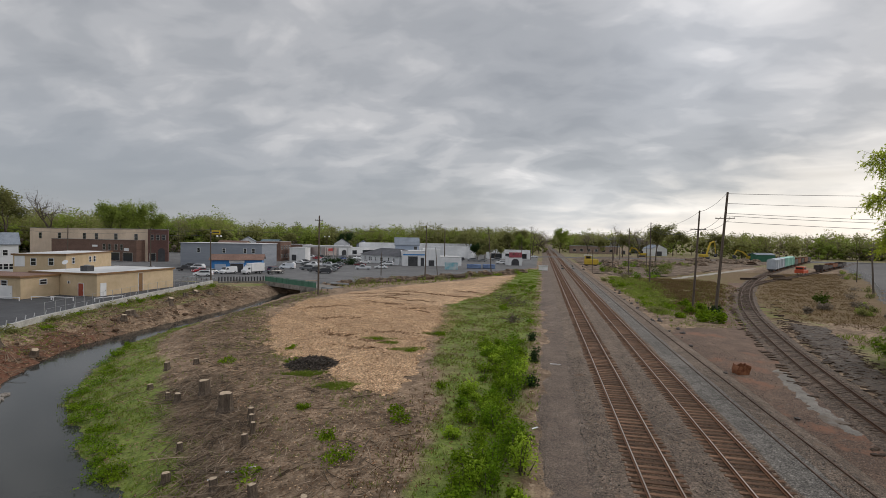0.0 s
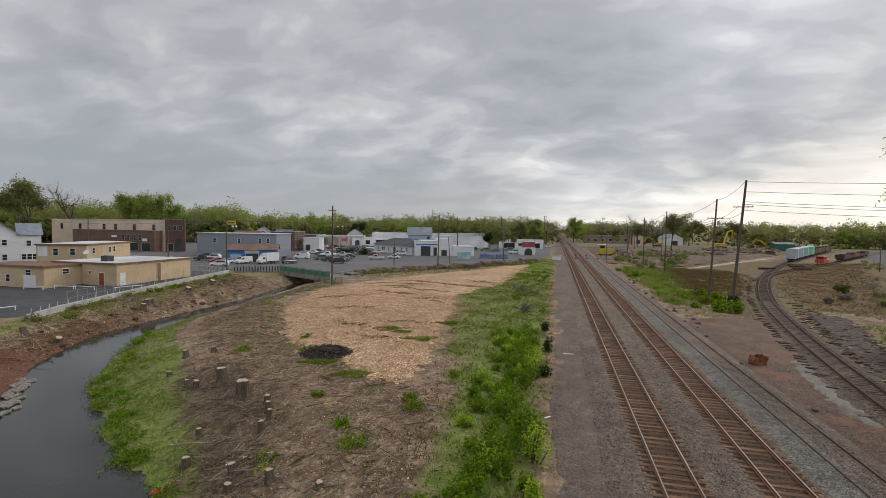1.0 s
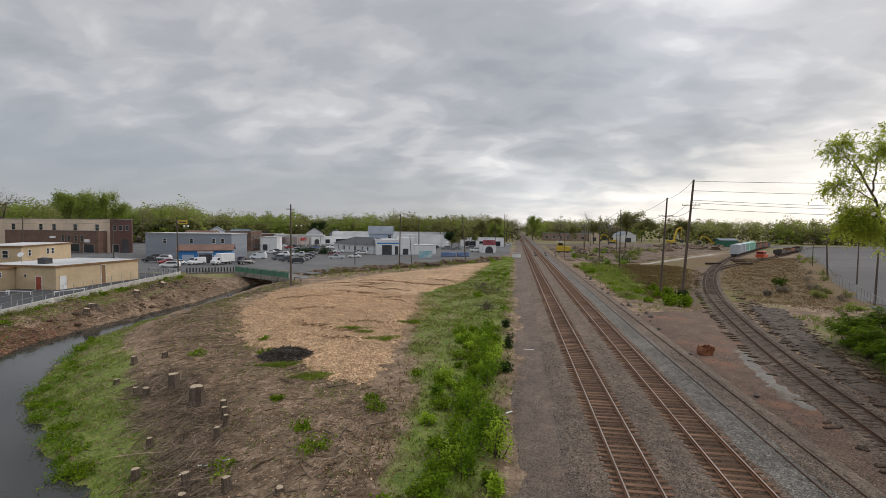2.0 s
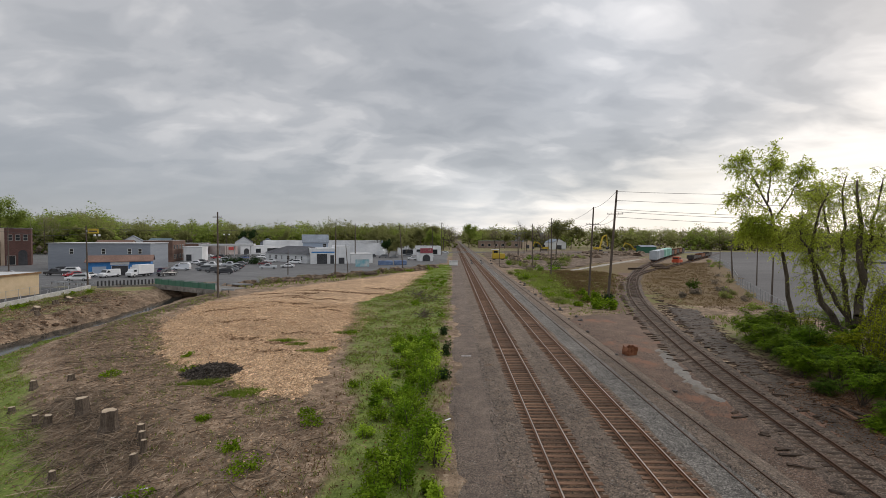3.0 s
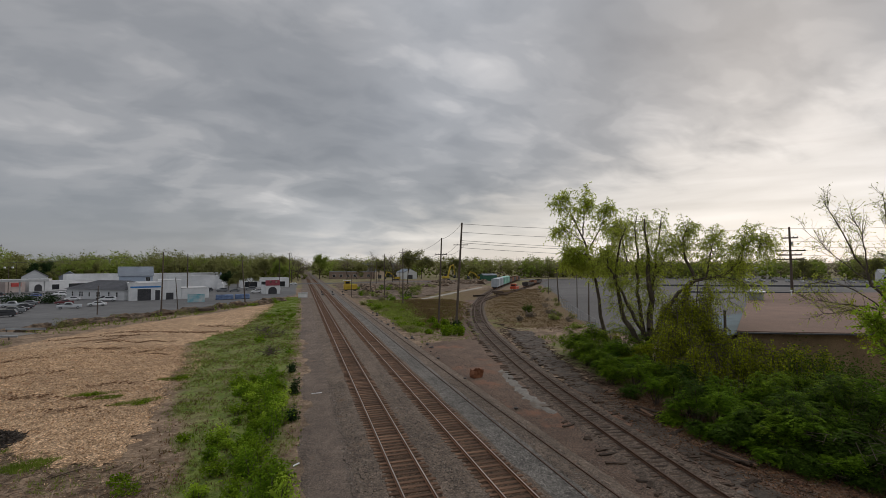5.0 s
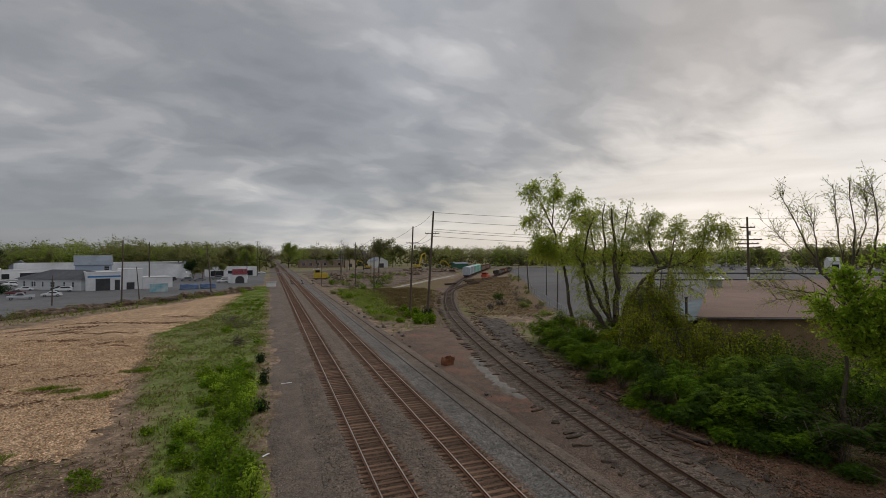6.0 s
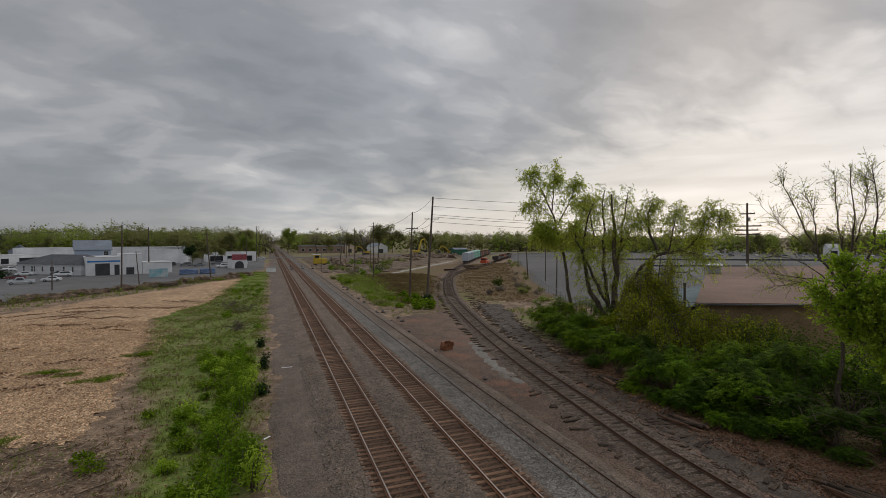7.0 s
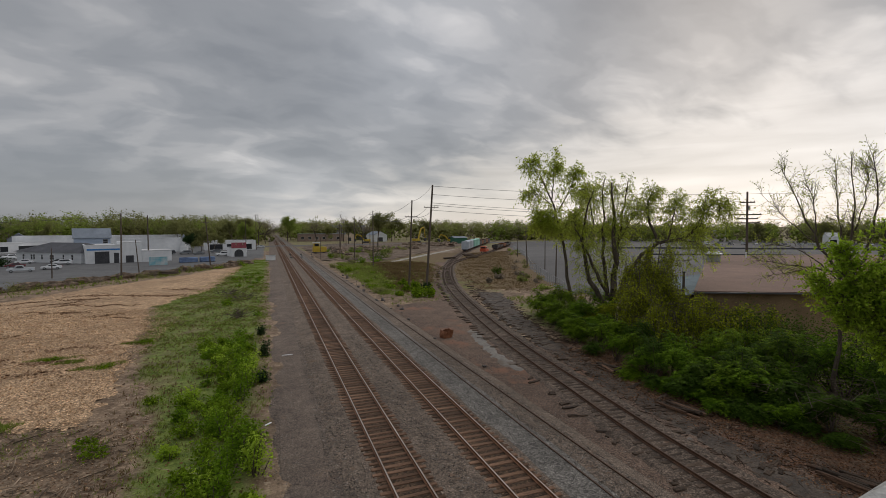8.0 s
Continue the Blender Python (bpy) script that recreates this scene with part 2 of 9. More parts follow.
M["teal_car"] = mat("mint_boxcar_paint", (0.26, 0.52, 0.44), (0.34, 0.60, 0.51), 0.7, 0.6, spot=(0.20, 0.30, 0.26), spots=0.66)
M["grey_car"] = mat("pale_grey_boxcar_paint", (0.40, 0.45, 0.50), (0.48, 0.53, 0.57), 0.7, 0.6, spot=(0.28, 0.27, 0.27), spots=0.66)
M["dark_car"] = mat("dark_wagon_paint", (0.05, 0.045, 0.045), (0.11, 0.09, 0.08), 0.7, 0.8)
M["rust"] = mat("rusty_iron", (0.16, 0.06, 0.03), (0.28, 0.12, 0.06), 5, 0.9, 0.01, 30)
M["steel"] = mat("galvanised_steel", (0.34, 0.35, 0.36), (0.44, 0.45, 0.46), 3, 0.5, metal=0.6)
M["dark_metal"] = mat("dark_metal", (0.04, 0.04, 0.045), (0.08, 0.08, 0.085), 3, 0.6)
M["rubber"] = mat("black_rubber", (0.02, 0.02, 0.02), (0.035, 0.035, 0.035), 3, 0.85)
M["pole_wood"] = mat("weathered_pole_wood", (0.085, 0.065, 0.05), (0.15, 0.12, 0.10), 3, 0.9, 0.01, 20, stretch=(3, 3, 0.3))
M["bark"] = mat("grey_brown_bark", (0.075, 0.058, 0.043), (0.145, 0.115, 0.09), 3, 0.95, 0.02, 14, stretch=(3, 3, 0.5))
M["cut_wood"] = mat("fresh_cut_wood", (0.42, 0.32, 0.22), (0.55, 0.44, 0.32), 8, 0.85)
M["stump_bark"] = mat("stump_bark", (0.089, 0.066, 0.050), (0.164, 0.129, 0.099), 4, 0.95, 0.02, 16, stretch=(3, 3, 0.5))
M["twig"] = mat("dry_twigs", (0.12, 0.088, 0.062), (0.31, 0.235, 0.168), 1.0, 0.95, island=0.6)
M["loose_stone"] = mat("loose_ballast_stone", (0.095, 0.082, 0.07), (0.31, 0.28, 0.245), 3.0, 0.95, island=0.6)
M["dead_leaf"] = mat("dead_leaves", (0.100, 0.048, 0.022), (0.270, 0.142, 0.076), 2.0, 0.95, island=0.6)
M["old_rail"] = mat("dark_rusted_rail", (0.078, 0.042, 0.026), (0.140, 0.076, 0.047), 6, 0.75, 0.003, 40, metal=0.2)
M["old_concrete"] = mat("stained_old_concrete", (0.17, 0.155, 0.135), (0.28, 0.26, 0.235), 1.1, 0.9, 0.01, 18, spot=(0.10, 0.09, 0.075), spots=0.58)
M["bark_soil"] = mat("bark_and_soil", (0.235, 0.142, 0.085), (0.37, 0.24, 0.15), 2.0, 0.95, island=0.2)
M["brown_wall"] = mat("brown_painted_block", (0.215, 0.145, 0.085), (0.29, 0.20, 0.12), 0.8, 0.9, 0.004, 20)
M["stone"] = mat("river_stone", (0.12, 0.105, 0.09), (0.24, 0.215, 0.19), 3, 0.9, 0.02, 12, island=0.3)
M["dark_stone"] = mat("dark_stone", (0.06, 0.055, 0.05), (0.14, 0.12, 0.11), 3, 0.9, 0.02, 12, island=0.4)
M["leaf"] = mat("fresh_green_leaves", (0.115, 0.195, 0.008), (0.235, 0.345, 0.022), 0.6, 0.85, island=0.45, trans=0.42, spec=0.12)
M["leaf_dark"] = mat("dense_green_leaves", (0.095, 0.185, 0.008), (0.215, 0.345, 0.022), 0.4, 0.85, island=0.45, trans=0.42, spec=0.1)
# darkest green; in the near scrub its low colour carries the shade
M["leaf_deep"] = mat("deep_green_shade_leaves", (0.040, 0.080, 0.008), (0.085, 0.142, 0.014), 0.5, 0.85, island=0.45, trans=0.3, spec=0.08)
M["leaf_willow"] = mat("yellow_green_willow_leaves", (0.42, 0.50, 0.05), (0.62, 0.68, 0.12), 0.4, 0.7, island=0.3, trans=0.7)
M["leaf_vine"] = mat("olive_vine_leaves", (0.245, 0.285, 0.012), (0.430, 0.465, 0.034), 0.4, 0.85, island=0.45, trans=0.55, spec=0.1)
M["leaf_lime"] = mat("bright_young_leaves", (0.32, 0.47, 0.03), (0.48, 0.62, 0.07), 0.5, 0.7, island=0.3, trans=0.6)
# woodland foliage colours are lifted beyond real leaves to carry distance haze
M["leaf_wood"] = mat("mixed_spring_foliage_hazed", (0.210, 0.216, 0.078), (0.315, 0.318, 0.122), 0.03, 0.95, island=0.15, trans=0.5, spec=0.05)
M["leaf_evergreen"] = mat("dark_evergreen", (0.022, 0.045, 0.016), (0.045, 0.08, 0.026), 0.5, 0.95, island=0.4, trans=0.1, spec=0.05)
M["leaf_spring"] = mat("light_spring_foliage_hazed", (0.225, 0.290, 0.058), (0.340, 0.405, 0.096), 0.03, 0.95, island=0.15, trans=0.5, spec=0.05)
M["leaf_brown"] = mat("bare_brown_twigs", (0.225, 0.188, 0.142), (0.310, 0.262, 0.205), 0.03, 0.95, island=0.1, trans=0.5, spec=0.05)
M["grass"] = mat("rough_grass_blades", (0.150, 0.215, 0.028), (0.260, 0.330, 0.055), 0.4, 0.85, island=0.22, trans=0.35, spec=0.1)
M["dry_grass"] = mat("dry_grass_blades", (0.150, 0.102, 0.050), (0.225, 0.158, 0.078), 0.25, 0.9, island=0.25, trans=0.3, spec=0.1)
M["headlight"] = mat("clear_lamp", (0.75, 0.76, 0.78), (0.85, 0.85, 0.86), 5, 0.15)
M["taillight"] = mat("red_lamp", (0.45, 0.02, 0.02), (0.5, 0.03, 0.03), 5, 0.2)
M["mural"] = mat("faded_mural", (0.10, 0.45, 0.55), (0.62, 0.66, 0.66), 0.45, 0.7, spot=(0.60, 0.25, 0.12), spots=0.6)
M["tarp"] = mat("blue_grey_tarp", (0.10, 0.16, 0.30), (0.20, 0.27, 0.42), 0.8, 0.6, 0.05, 3)
M["rubble"] = mat("demolition_rubble", (0.17, 0.12, 0.082), (0.30, 0.22, 0.155), 0.35, 0.95, 0.2, 2.5, spot=(0.115, 0.075, 0.05), spots=0.52, pebble=0.9)
M["pale_dirt"] = mat("pale_dirt_track", (0.34, 0.31, 0.265), (0.45, 0.415, 0.36), 0.6, 0.95, 0.02, 8)


def glass(name, tint):
    mt = bpy.data.materials.new(name)
    mt.use_nodes = True
    p = mt.node_tree.nodes["Principled BSDF"]
    p.inputs["Base Color"].default_value = (*tint, 1)
    p.inputs["Roughness"].default_value = 0.06
    p.inputs["Specular IOR Level"].default_value = 0.6
    return mt


M["pane"] = glass("dark_window_glass", (0.025, 0.028, 0.032))


def paint(name, c):
    """Car paint under a clear coat."""
    mt = mat(name, tuple(v * 0.94 for v in c), c, 2.0, 0.4)
    p = mt.node_tree.nodes["Principled BSDF"]
    p.inputs["Coat Weight"].default_value, p.inputs["Coat Roughness"].default_value = 0.7, 0.08
    return mt


CAR = {"white": paint("white_car_paint", (0.78, 0.79, 0.80)), "silver": paint("silver_car_paint", (0.48, 0.50, 0.52)), "black": paint("black_car_paint", (0.025, 0.025, 0.03)),
       "red": paint("red_car_paint", (0.40, 0.03, 0.04)), "blue": paint("blue_car_paint", (0.05, 0.10, 0.28)), "grey": paint("grey_car_paint", (0.16, 0.17, 0.18)), "maroon": paint("maroon_car_paint", (0.16, 0.03, 0.035))}


def make_water():
    mt = bpy.data.materials.new("dark_still_water")
    mt.use_nodes = True
    nt = mt.node_tree
    p = nt.nodes["Principled BSDF"]
    p.inputs["Base Color"].default_value = (0.035, 0.038, 0.035, 1)
    p.inputs["Roughness"].default_value = 0.08
    p.inputs["IOR"].default_value = 1.33
    tc, nz, bn = nt.nodes.new("ShaderNodeTexCoord"), nt.nodes.new("ShaderNodeTexNoise"), nt.nodes.new("ShaderNodeBump")
    nz.inputs["Scale"].default_value, nz.inputs["Detail"].default_value = 1.4, 4
    bn.inputs["Strength"].default_value, bn.inputs["Distance"].default_value = 0.25, 0.03
    nt.links.new(tc.outputs["Object"], nz.inputs["Vector"])
    nt.links.new(nz.outputs[0], bn.inputs["Height"])
    nt.links.new(bn.outputs[0], p.inputs["Normal"])
    return mt


M["water"] = make_water()


def make_ground():
    """Soil whose grass, litter and red earth follow the sheet's own cover values, ragged by noise."""
    mt = bpy.data.materials.new("rough_ground")
    mt.use_nodes = True
    nt = mt.node_tree
    N, L = nt.nodes.new, nt.links.new
    p = nt.nodes["Principled BSDF"]
    tc = N("ShaderNodeTexCoord")

    def nz(s, d=6, r=0.62):
        n = N("ShaderNodeTexNoise")
        n.inputs["Scale"].default_value, n.inputs["Detail"].default_value, n.inputs["Roughness"].default_value = s, d, r
        L(tc.outputs["Object"], n.inputs["Vector"])
        return n.outputs[0]

    def mixc(f, c1, c2, mode="MIX"):
        n = N("ShaderNodeMix")
        n.data_type, n.blend_type = "RGBA", mode
        for i, s in ((0, f), (6, c1), (7, c2)):
            if isinstance(s, (int, float)):
                n.inputs[i].default_value = s
            elif isinstance(s, tuple):
                n.inputs[i].default_value = (*s, 1)
            else:
                L(s, n.inputs[i])
        return n.outputs[2]

    def rng(f, lo, hi, tlo=0.0, thi=1.0):
        n = N("ShaderNodeMapRange")
        L(f, n.inputs[0])
        for i, s in enumerate((lo, hi, tlo, thi)):
            n.inputs[i + 1].default_value = s
        return n.outputs[0]

    def cover(name, noise_out, soft=0.16):
        a, m1 = N("ShaderNodeAttribute"), N("ShaderNodeMath")
        a.attribute_name = name
        m1.operation = "ADD"
        L(a.outputs["Fac"], m1.inputs[0])
        L(noise_out, m1.inputs[1])
        return rng(m1.outputs[0], 1.0 - soft, 1.0 + soft)

    n_mid, n_big, n_fine = nz(0.9), nz(0.22, 5), nz(7, 5, 0.75)
    col = mixc(rng(n_mid, 0.36, 0.64), (0.152, 0.101, 0.066), (0.352, 0.252, 0.170))
    col = mixc(rng(nz(3.1), 0.55, 0.68), col, (0.46, 0.352, 0.25))
    col = mixc(1.0, col, rng(nz(0.3, 4), 0.35, 0.65, 0.66, 1.2), "MULTIPLY")
    col = mixc(cover("red", n_mid), col, mixc(n_fine, (0.10, 0.047, 0.03), (0.20, 0.095, 0.06)))
    col = mixc(cover("field", n_big), col, mixc(rng(n_mid, 0.35, 0.65), (0.165, 0.104, 0.058), (0.180, 0.132, 0.066)))
    green = mixc(rng(nz(1.7), 0.35, 0.65), (0.118, 0.165, 0.036), (0.225, 0.265, 0.068))
    patch = mixc(0.5, n_mid, rng(nz(0.33, 5), 0.3, 0.7, 0.12, 0.88))
    col = mixc(cover("grass", patch), col, green)
    col = mixc(1.0, col, rng(n_fine, 0.32, 0.68, 0.6, 1.4), "MULTIPLY")
    L(col, p.inputs["Base Color"])
    p.inputs["Roughness"].default_value, p.inputs["Specular IOR Level"].default_value = 0.95, 0.2
    bn = N("ShaderNodeBump")
    bn.inputs["Strength"].default_value, bn.inputs["Distance"].default_value = 0.8, 0.07
    L(nz(5, 6, 0.75), bn.inputs["Height"])
    L(bn.outputs[0], p.inputs["Normal"])
    return mt


M["ground"] = make_ground()

# ---- building helpers ----
def part(name, bm, material, parent=None, label=""):
    """Links a bmesh as one mesh object under a thing or a part."""
    me = bpy.data.meshes.new(name)
    bm.to_mesh(me)
    bm.free()
    me.materials.append(material)
    ob = new(name, me)
    ob.parent = parent
    return tagged(ob, label)


def share(name, me, parent, m):
    ob = new(name, me)
    ob.parent, ob.matrix_basis = parent, m
    return ob


def raw(name, verts, faces, material, parent=None, smooth=False):
    me = bpy.data.meshes.new(name)
    me.from_pydata(verts if isinstance(verts, list) else verts.tolist(), [], faces if isinstance(faces, list) else faces.tolist())
    me.materials.append(material)
    if smooth:
        me.shade_smooth()
    ob = new(name, me)
    ob.parent = parent
    return ob


def empty(name, m, label, category, group="", kind=""):
    ob = new(name)
    ob.empty_display_size = 0.3
    ob.matrix_basis = m
    return tagged(ob, label, category, group, kind)


def add_box(bm, x0, x1, y0, y1, z0, z1, bevel=0.0):
    g = bmesh.ops.create_cube(bm, size=1, matrix=Matrix.Translation(((x0 + x1) / 2, (y0 + y1) / 2, (z0 + z1) / 2)) @ Matrix.Diagonal((x1 - x0, y1 - y0, z1 - z0, 1)))
    if bevel:
        bmesh.ops.bevel(bm, geom=list({e for v in g["verts"] for e in v.link_edges}), offset=bevel, segments=1, affect="EDGES")
    return bm


def box(x0, x1, y0, y1, z0, z1, bevel=0.0):
    return add_box(bmesh.new(), x0, x1, y0, y1, z0, z1, bevel)


def add_tube(bm, a, b, r0, r1, seg=8, caps=True):
    a, b = Vector(a), Vector(b)
    m = Matrix.Translation((a + b) / 2) @ (b - a).to_track_quat("Z", "Y").to_matrix().to_4x4()
    bmesh.ops.create_cone(bm, cap_ends=caps, segments=seg, radius1=r0, radius2=r1, depth=(b - a).length, matrix=m)
    return bm


def tube(a, b, r0, r1, seg=8):
    return add_tube(bmesh.new(), a, b, r0, r1, seg)


def prism(profile, y0, y1, axis="y"):
    """A closed profile in x, z drawn out along y."""
    bm = bmesh.new()
    f = [[bm.verts.new((x, y, z)) for x, z in profile] for y in (y0, y1)]
    n = len(profile)
    bm.faces.new(f[0])
    bm.faces.new(f[1][::-1])
    for i in range(n):
        bm.faces.new((f[0][(i + 1) % n], f[0][i], f[1][i], f[1][(i + 1) % n]))
    bmesh.ops.recalc_face_normals(bm, faces=bm.faces)
    return bm


def rock_mesh(bm, c, r, rnd, squash=0.7):
    g = bmesh.ops.create_icosphere(bm, subdivisions=1, radius=r, matrix=Matrix.Translation(c))
    for v in g["verts"]:
        d = v.co - Vector(c)
        d *= rnd.uniform(0.7, 1.25)
        d.z *= squash
        v.co = Vector(c) + d


def seg_dist(px, py, pts):
    """Distance of each place to a broken line, with the line's third value where it is nearest, and the side."""
    best, val, side = np.full(np.shape(px), 1e9), np.zeros(np.shape(px)), np.zeros(np.shape(px))
    for (ax, ay, av), (bx, by, bv) in zip(pts, pts[1:]):
        dx, dy = bx - ax, by - ay
        u = np.clip(((px - ax) * dx + (py - ay) * dy) / (dx * dx + dy * dy), 0, 1)
        d = np.hypot(px - ax - u * dx, py - ay - u * dy)
        near = d < best
        best, val = np.where(near, d, best), np.where(near, av + u * (bv - av), val)
        side = np.where(near, np.sign(dx * (py - ay) - dy * (px - ax)), side)
    return best, val, side


def inside(px, py, poly):
    """Signed distance to a closed outline, positive within."""
    ring = [(x, y, 0) for x, y in poly] + [(poly[0][0], poly[0][1], 0)]
    d = seg_dist(px, py, ring)[0]
    odd = np.zeros(np.shape(px), bool)
    for (ax, ay, _), (bx, by, _) in zip(ring, ring[1:]):
        if ay != by:
            odd ^= ((ay > py) != (by > py)) & (px < (bx - ax) * (py - ay) / (by - ay) + ax)
    return np.where(odd, d, -d)


def wave(px, py, s, seed=0.0):
    """A cheap smooth noise about zero."""
    r = np.sin(px * s + 1.3 * np.sin(py * s * 0.7 + seed)) * np.cos(py * s * 1.1 + 1.7 * np.sin(px * s * 0.6 + 2 * seed))
    return r + 0.5 * np.sin(px * s * 2.3 + py * s * 1.9 + seed * 3) * np.cos(py * s * 2.7 - px * s * 1.2 + seed)


# ---- plan ----
TRACKS = (5.52, 10.08, 13.77)
WATER = -2.5
RIVER = [(-9, -8, 9), (-16, 3, 6.5), (-22.1, 13.3, 4.4), (-27.4, 17.5, 3.4), (-32.2, 21.3, 2.7), (-38.7, 26.9, 1.9), (-44.9, 33.6, 2.4), (-50.7, 42.4, 2.1), (-52.7, 50.4, 1.6), (-53.3, 57.3, 1.4), (-53.8, 64.6, 0.9), (-54.4, 74, 0.7), (-56.5, 87, 0.8), (-58.5, 97, 0.8)]
CHIPS = [(-7.2, 149), (-9.4, 105), (-10.4, 91), (-13.3, 84.6), (-16.1, 75.7), (-13.6, 63.3), (-12.6, 54), (-11.4, 47), (-11.0, 42), (-10.4, 37.7), (-10.3, 34), (-10.4, 31.5), (-12.7, 30.8), (-14, 32.4), (-16.5, 33.5), (-19, 37.5), (-24.5, 39), (-28.8, 44.7), (-34.7, 54), (-38.3, 66), (-40.7, 75), (-37.3, 88.5), (-30.4, 106.5), (-19.6, 124), (-13.6, 141)]
GREEN = [(-5, 12), (-6, 22), (-7, 32), (-9.5, 40), (-12.4, 56), (-15.8, 78), (-11.5, 101), (-8, 149), (-4, 180), (0, 180), (0.1, 12)]
BANK = [(-12, 13), (-20, 17.5), (-25, 20.5), (-30, 24), (-37, 28.5), (-42, 35.5), (-47.5, 43), (-49.7, 50), (-50.5, 57), (-48.5, 58), (-46, 50), (-42, 43.5), (-36, 38), (-31, 33), (-25, 27.5), (-18, 20.5)]
SIDING = [(17.6, -20, 0), (17.75, 0, 0), (18.1, 10.0, 0), (18.6, 16.3, 0), (19.1, 20.5, 0), (20.1, 27.3, 0), (20.75, 31.7, 0), (21.95, 38.8, 0), (24.5, 51.0, 0), (27.4, 63.2, 0), (31.2, 77.5, 0), (36.1, 92.5, 0), (43.0, 111.0, 0), (52.5, 133.7, 0), (67.0, 164.5, 0), (87.5, 202.5, 0), (114, 248.0, 0), (150, 308.0, 0), (210, 400.0, 0)]


def height(px, py):
    px, py = np.asarray(px, float), np.asarray(py, float)
    z = np.full(px.shape, -0.32) + 0.06 * wave(px, py, 0.21) + 0.03 * wave(px, py, 0.9, 2.0)
    flat = np.clip((np.minimum(px - 0.0, 33 - px)) / 3, 0, 1)
    z = z * (1 - flat) + flat * -0.36
    # the cleared field swells a little
    z = z + np.clip(inside(px, py, CHIPS) / 12, 0, 1) * 0.5
    d, hw, side = seg_dist(px, py, RIVER)
    run = np.where(side > 0, 6.0, 11.0)            # steeper on the town side
    u = np.clip((d - hw + 0.6) / run, 0, 1)
    u = np.where(side > 0, u ** 0.6, u ** 0.85)
    bank = -3.2 * (1 - u)
    z = np.where(d < hw + run, np.minimum(z, z * u + bank + (np.where(side > 0, 0.3, 0.16) * wave(px, py, 0.8, 1.0) + np.where(side > 0, 0.16, 0.06) * wave(px, py, 2.1, 5.0)) * np.sin(np.pi * u)), z)
    # wooded rise far off
    r = np.hypot(px, py)
    far = np.clip((r - 420) / 900, 0, 1)
    return z + far * far * 16 * (0.7 + 0.3 * np.sin(px * 0.004 + 1.0)) * np.clip((abs(px - 9) - 15) / 60, 0, 1)


def land():
    def steps(stops):
        out = []
        for a, b, s in stops:
            out += list(np.arange(a, b, s))
        return np.array(out + [stops[-1][1]])
    xs = steps([(-2600, -600, 200), (-600, -200, 40), (-200, -80, 8), (-80, -60, 1.5), (-60, 1, 0.55), (1, 40, 1.3), (40, 130, 6), (130, 600, 40), (600, 2600, 200)])
    ys = steps([(-300, -20, 40), (-20, 10, 3), (10, 62, 0.55), (62, 110, 1.0), (110, 200, 4), (200, 600, 25), (600, 3000, 150)])
    X, Y = np.meshgrid(xs, ys)
    Z = height(X, Y)
    verts = np.stack([X, Y, Z], -1).reshape(-1, 3)
    nx, ny = len(xs), len(ys)
    i = np.arange(nx * ny).reshape(ny, nx)
    faces = np.stack([i[:-1, :-1], i[:-1, 1:], i[1:, 1:], i[1:, :-1]], -1).reshape(-1, 4)
    ob = raw("ground", verts, faces, M["ground"], smooth=True)
    px, py = verts[:, 0], verts[:, 1]
    g = np.clip(inside(px, py, GREEN) / 4 + 0.42, 0, 0.72)
    g = np.where(px > -1.6, g - 0.2, np.where(px < -5.5 - 0.02 * py, g - 0.1, g))
    g = np.maximum(g, np.clip(inside(px, py, BANK) / 3.5 + 0.48, 0, 0.66))
    d, hw, side = seg_dist(px, py, RIVER)
    g = np.maximum(g, np.where((side > 0) & (d > hw + 4), 0.47, 0))
    g = np.maximum(g, 0.36 * np.clip((px - 15.5) / 3, 0, 1) * np.clip((py - 62) / 10, 0, 1) * np.clip((32 + 0.2 * py - px) / 8, 0, 1))
    g = np.maximum(g, np.where((py > 230) | (abs(px) > 130), 0.45, 0))
    g = np.maximum(g, np.where((px > 29) & (py < 60), 0.42, 0))
    red = np.where((side > 0) & (d < hw + 3.2 + 0.6 * np.sin(py * 0.9)) & (py < 60), 0.66 * np.clip((62 - py) / 18, 0, 1), 0)
    red = np.maximum(red, np.where((px > 20) & (px < 40) & (py < 40), 0.5, 0))
    field = np.where((px > 24 + 0.05 * (py - 70)) & (py > 76) & (py < 200), 0.7, 0.0)
    for name, val in (("grass", g), ("red", red), ("field", field)):
        ob.data.attributes.new(name, "FLOAT", "POINT").data.foreach_set("value", val.astype(np.float32))
    return tagged(ob, "rough open ground with dirt, dry litter and patchy grass", "ground", kind="structure")


land()


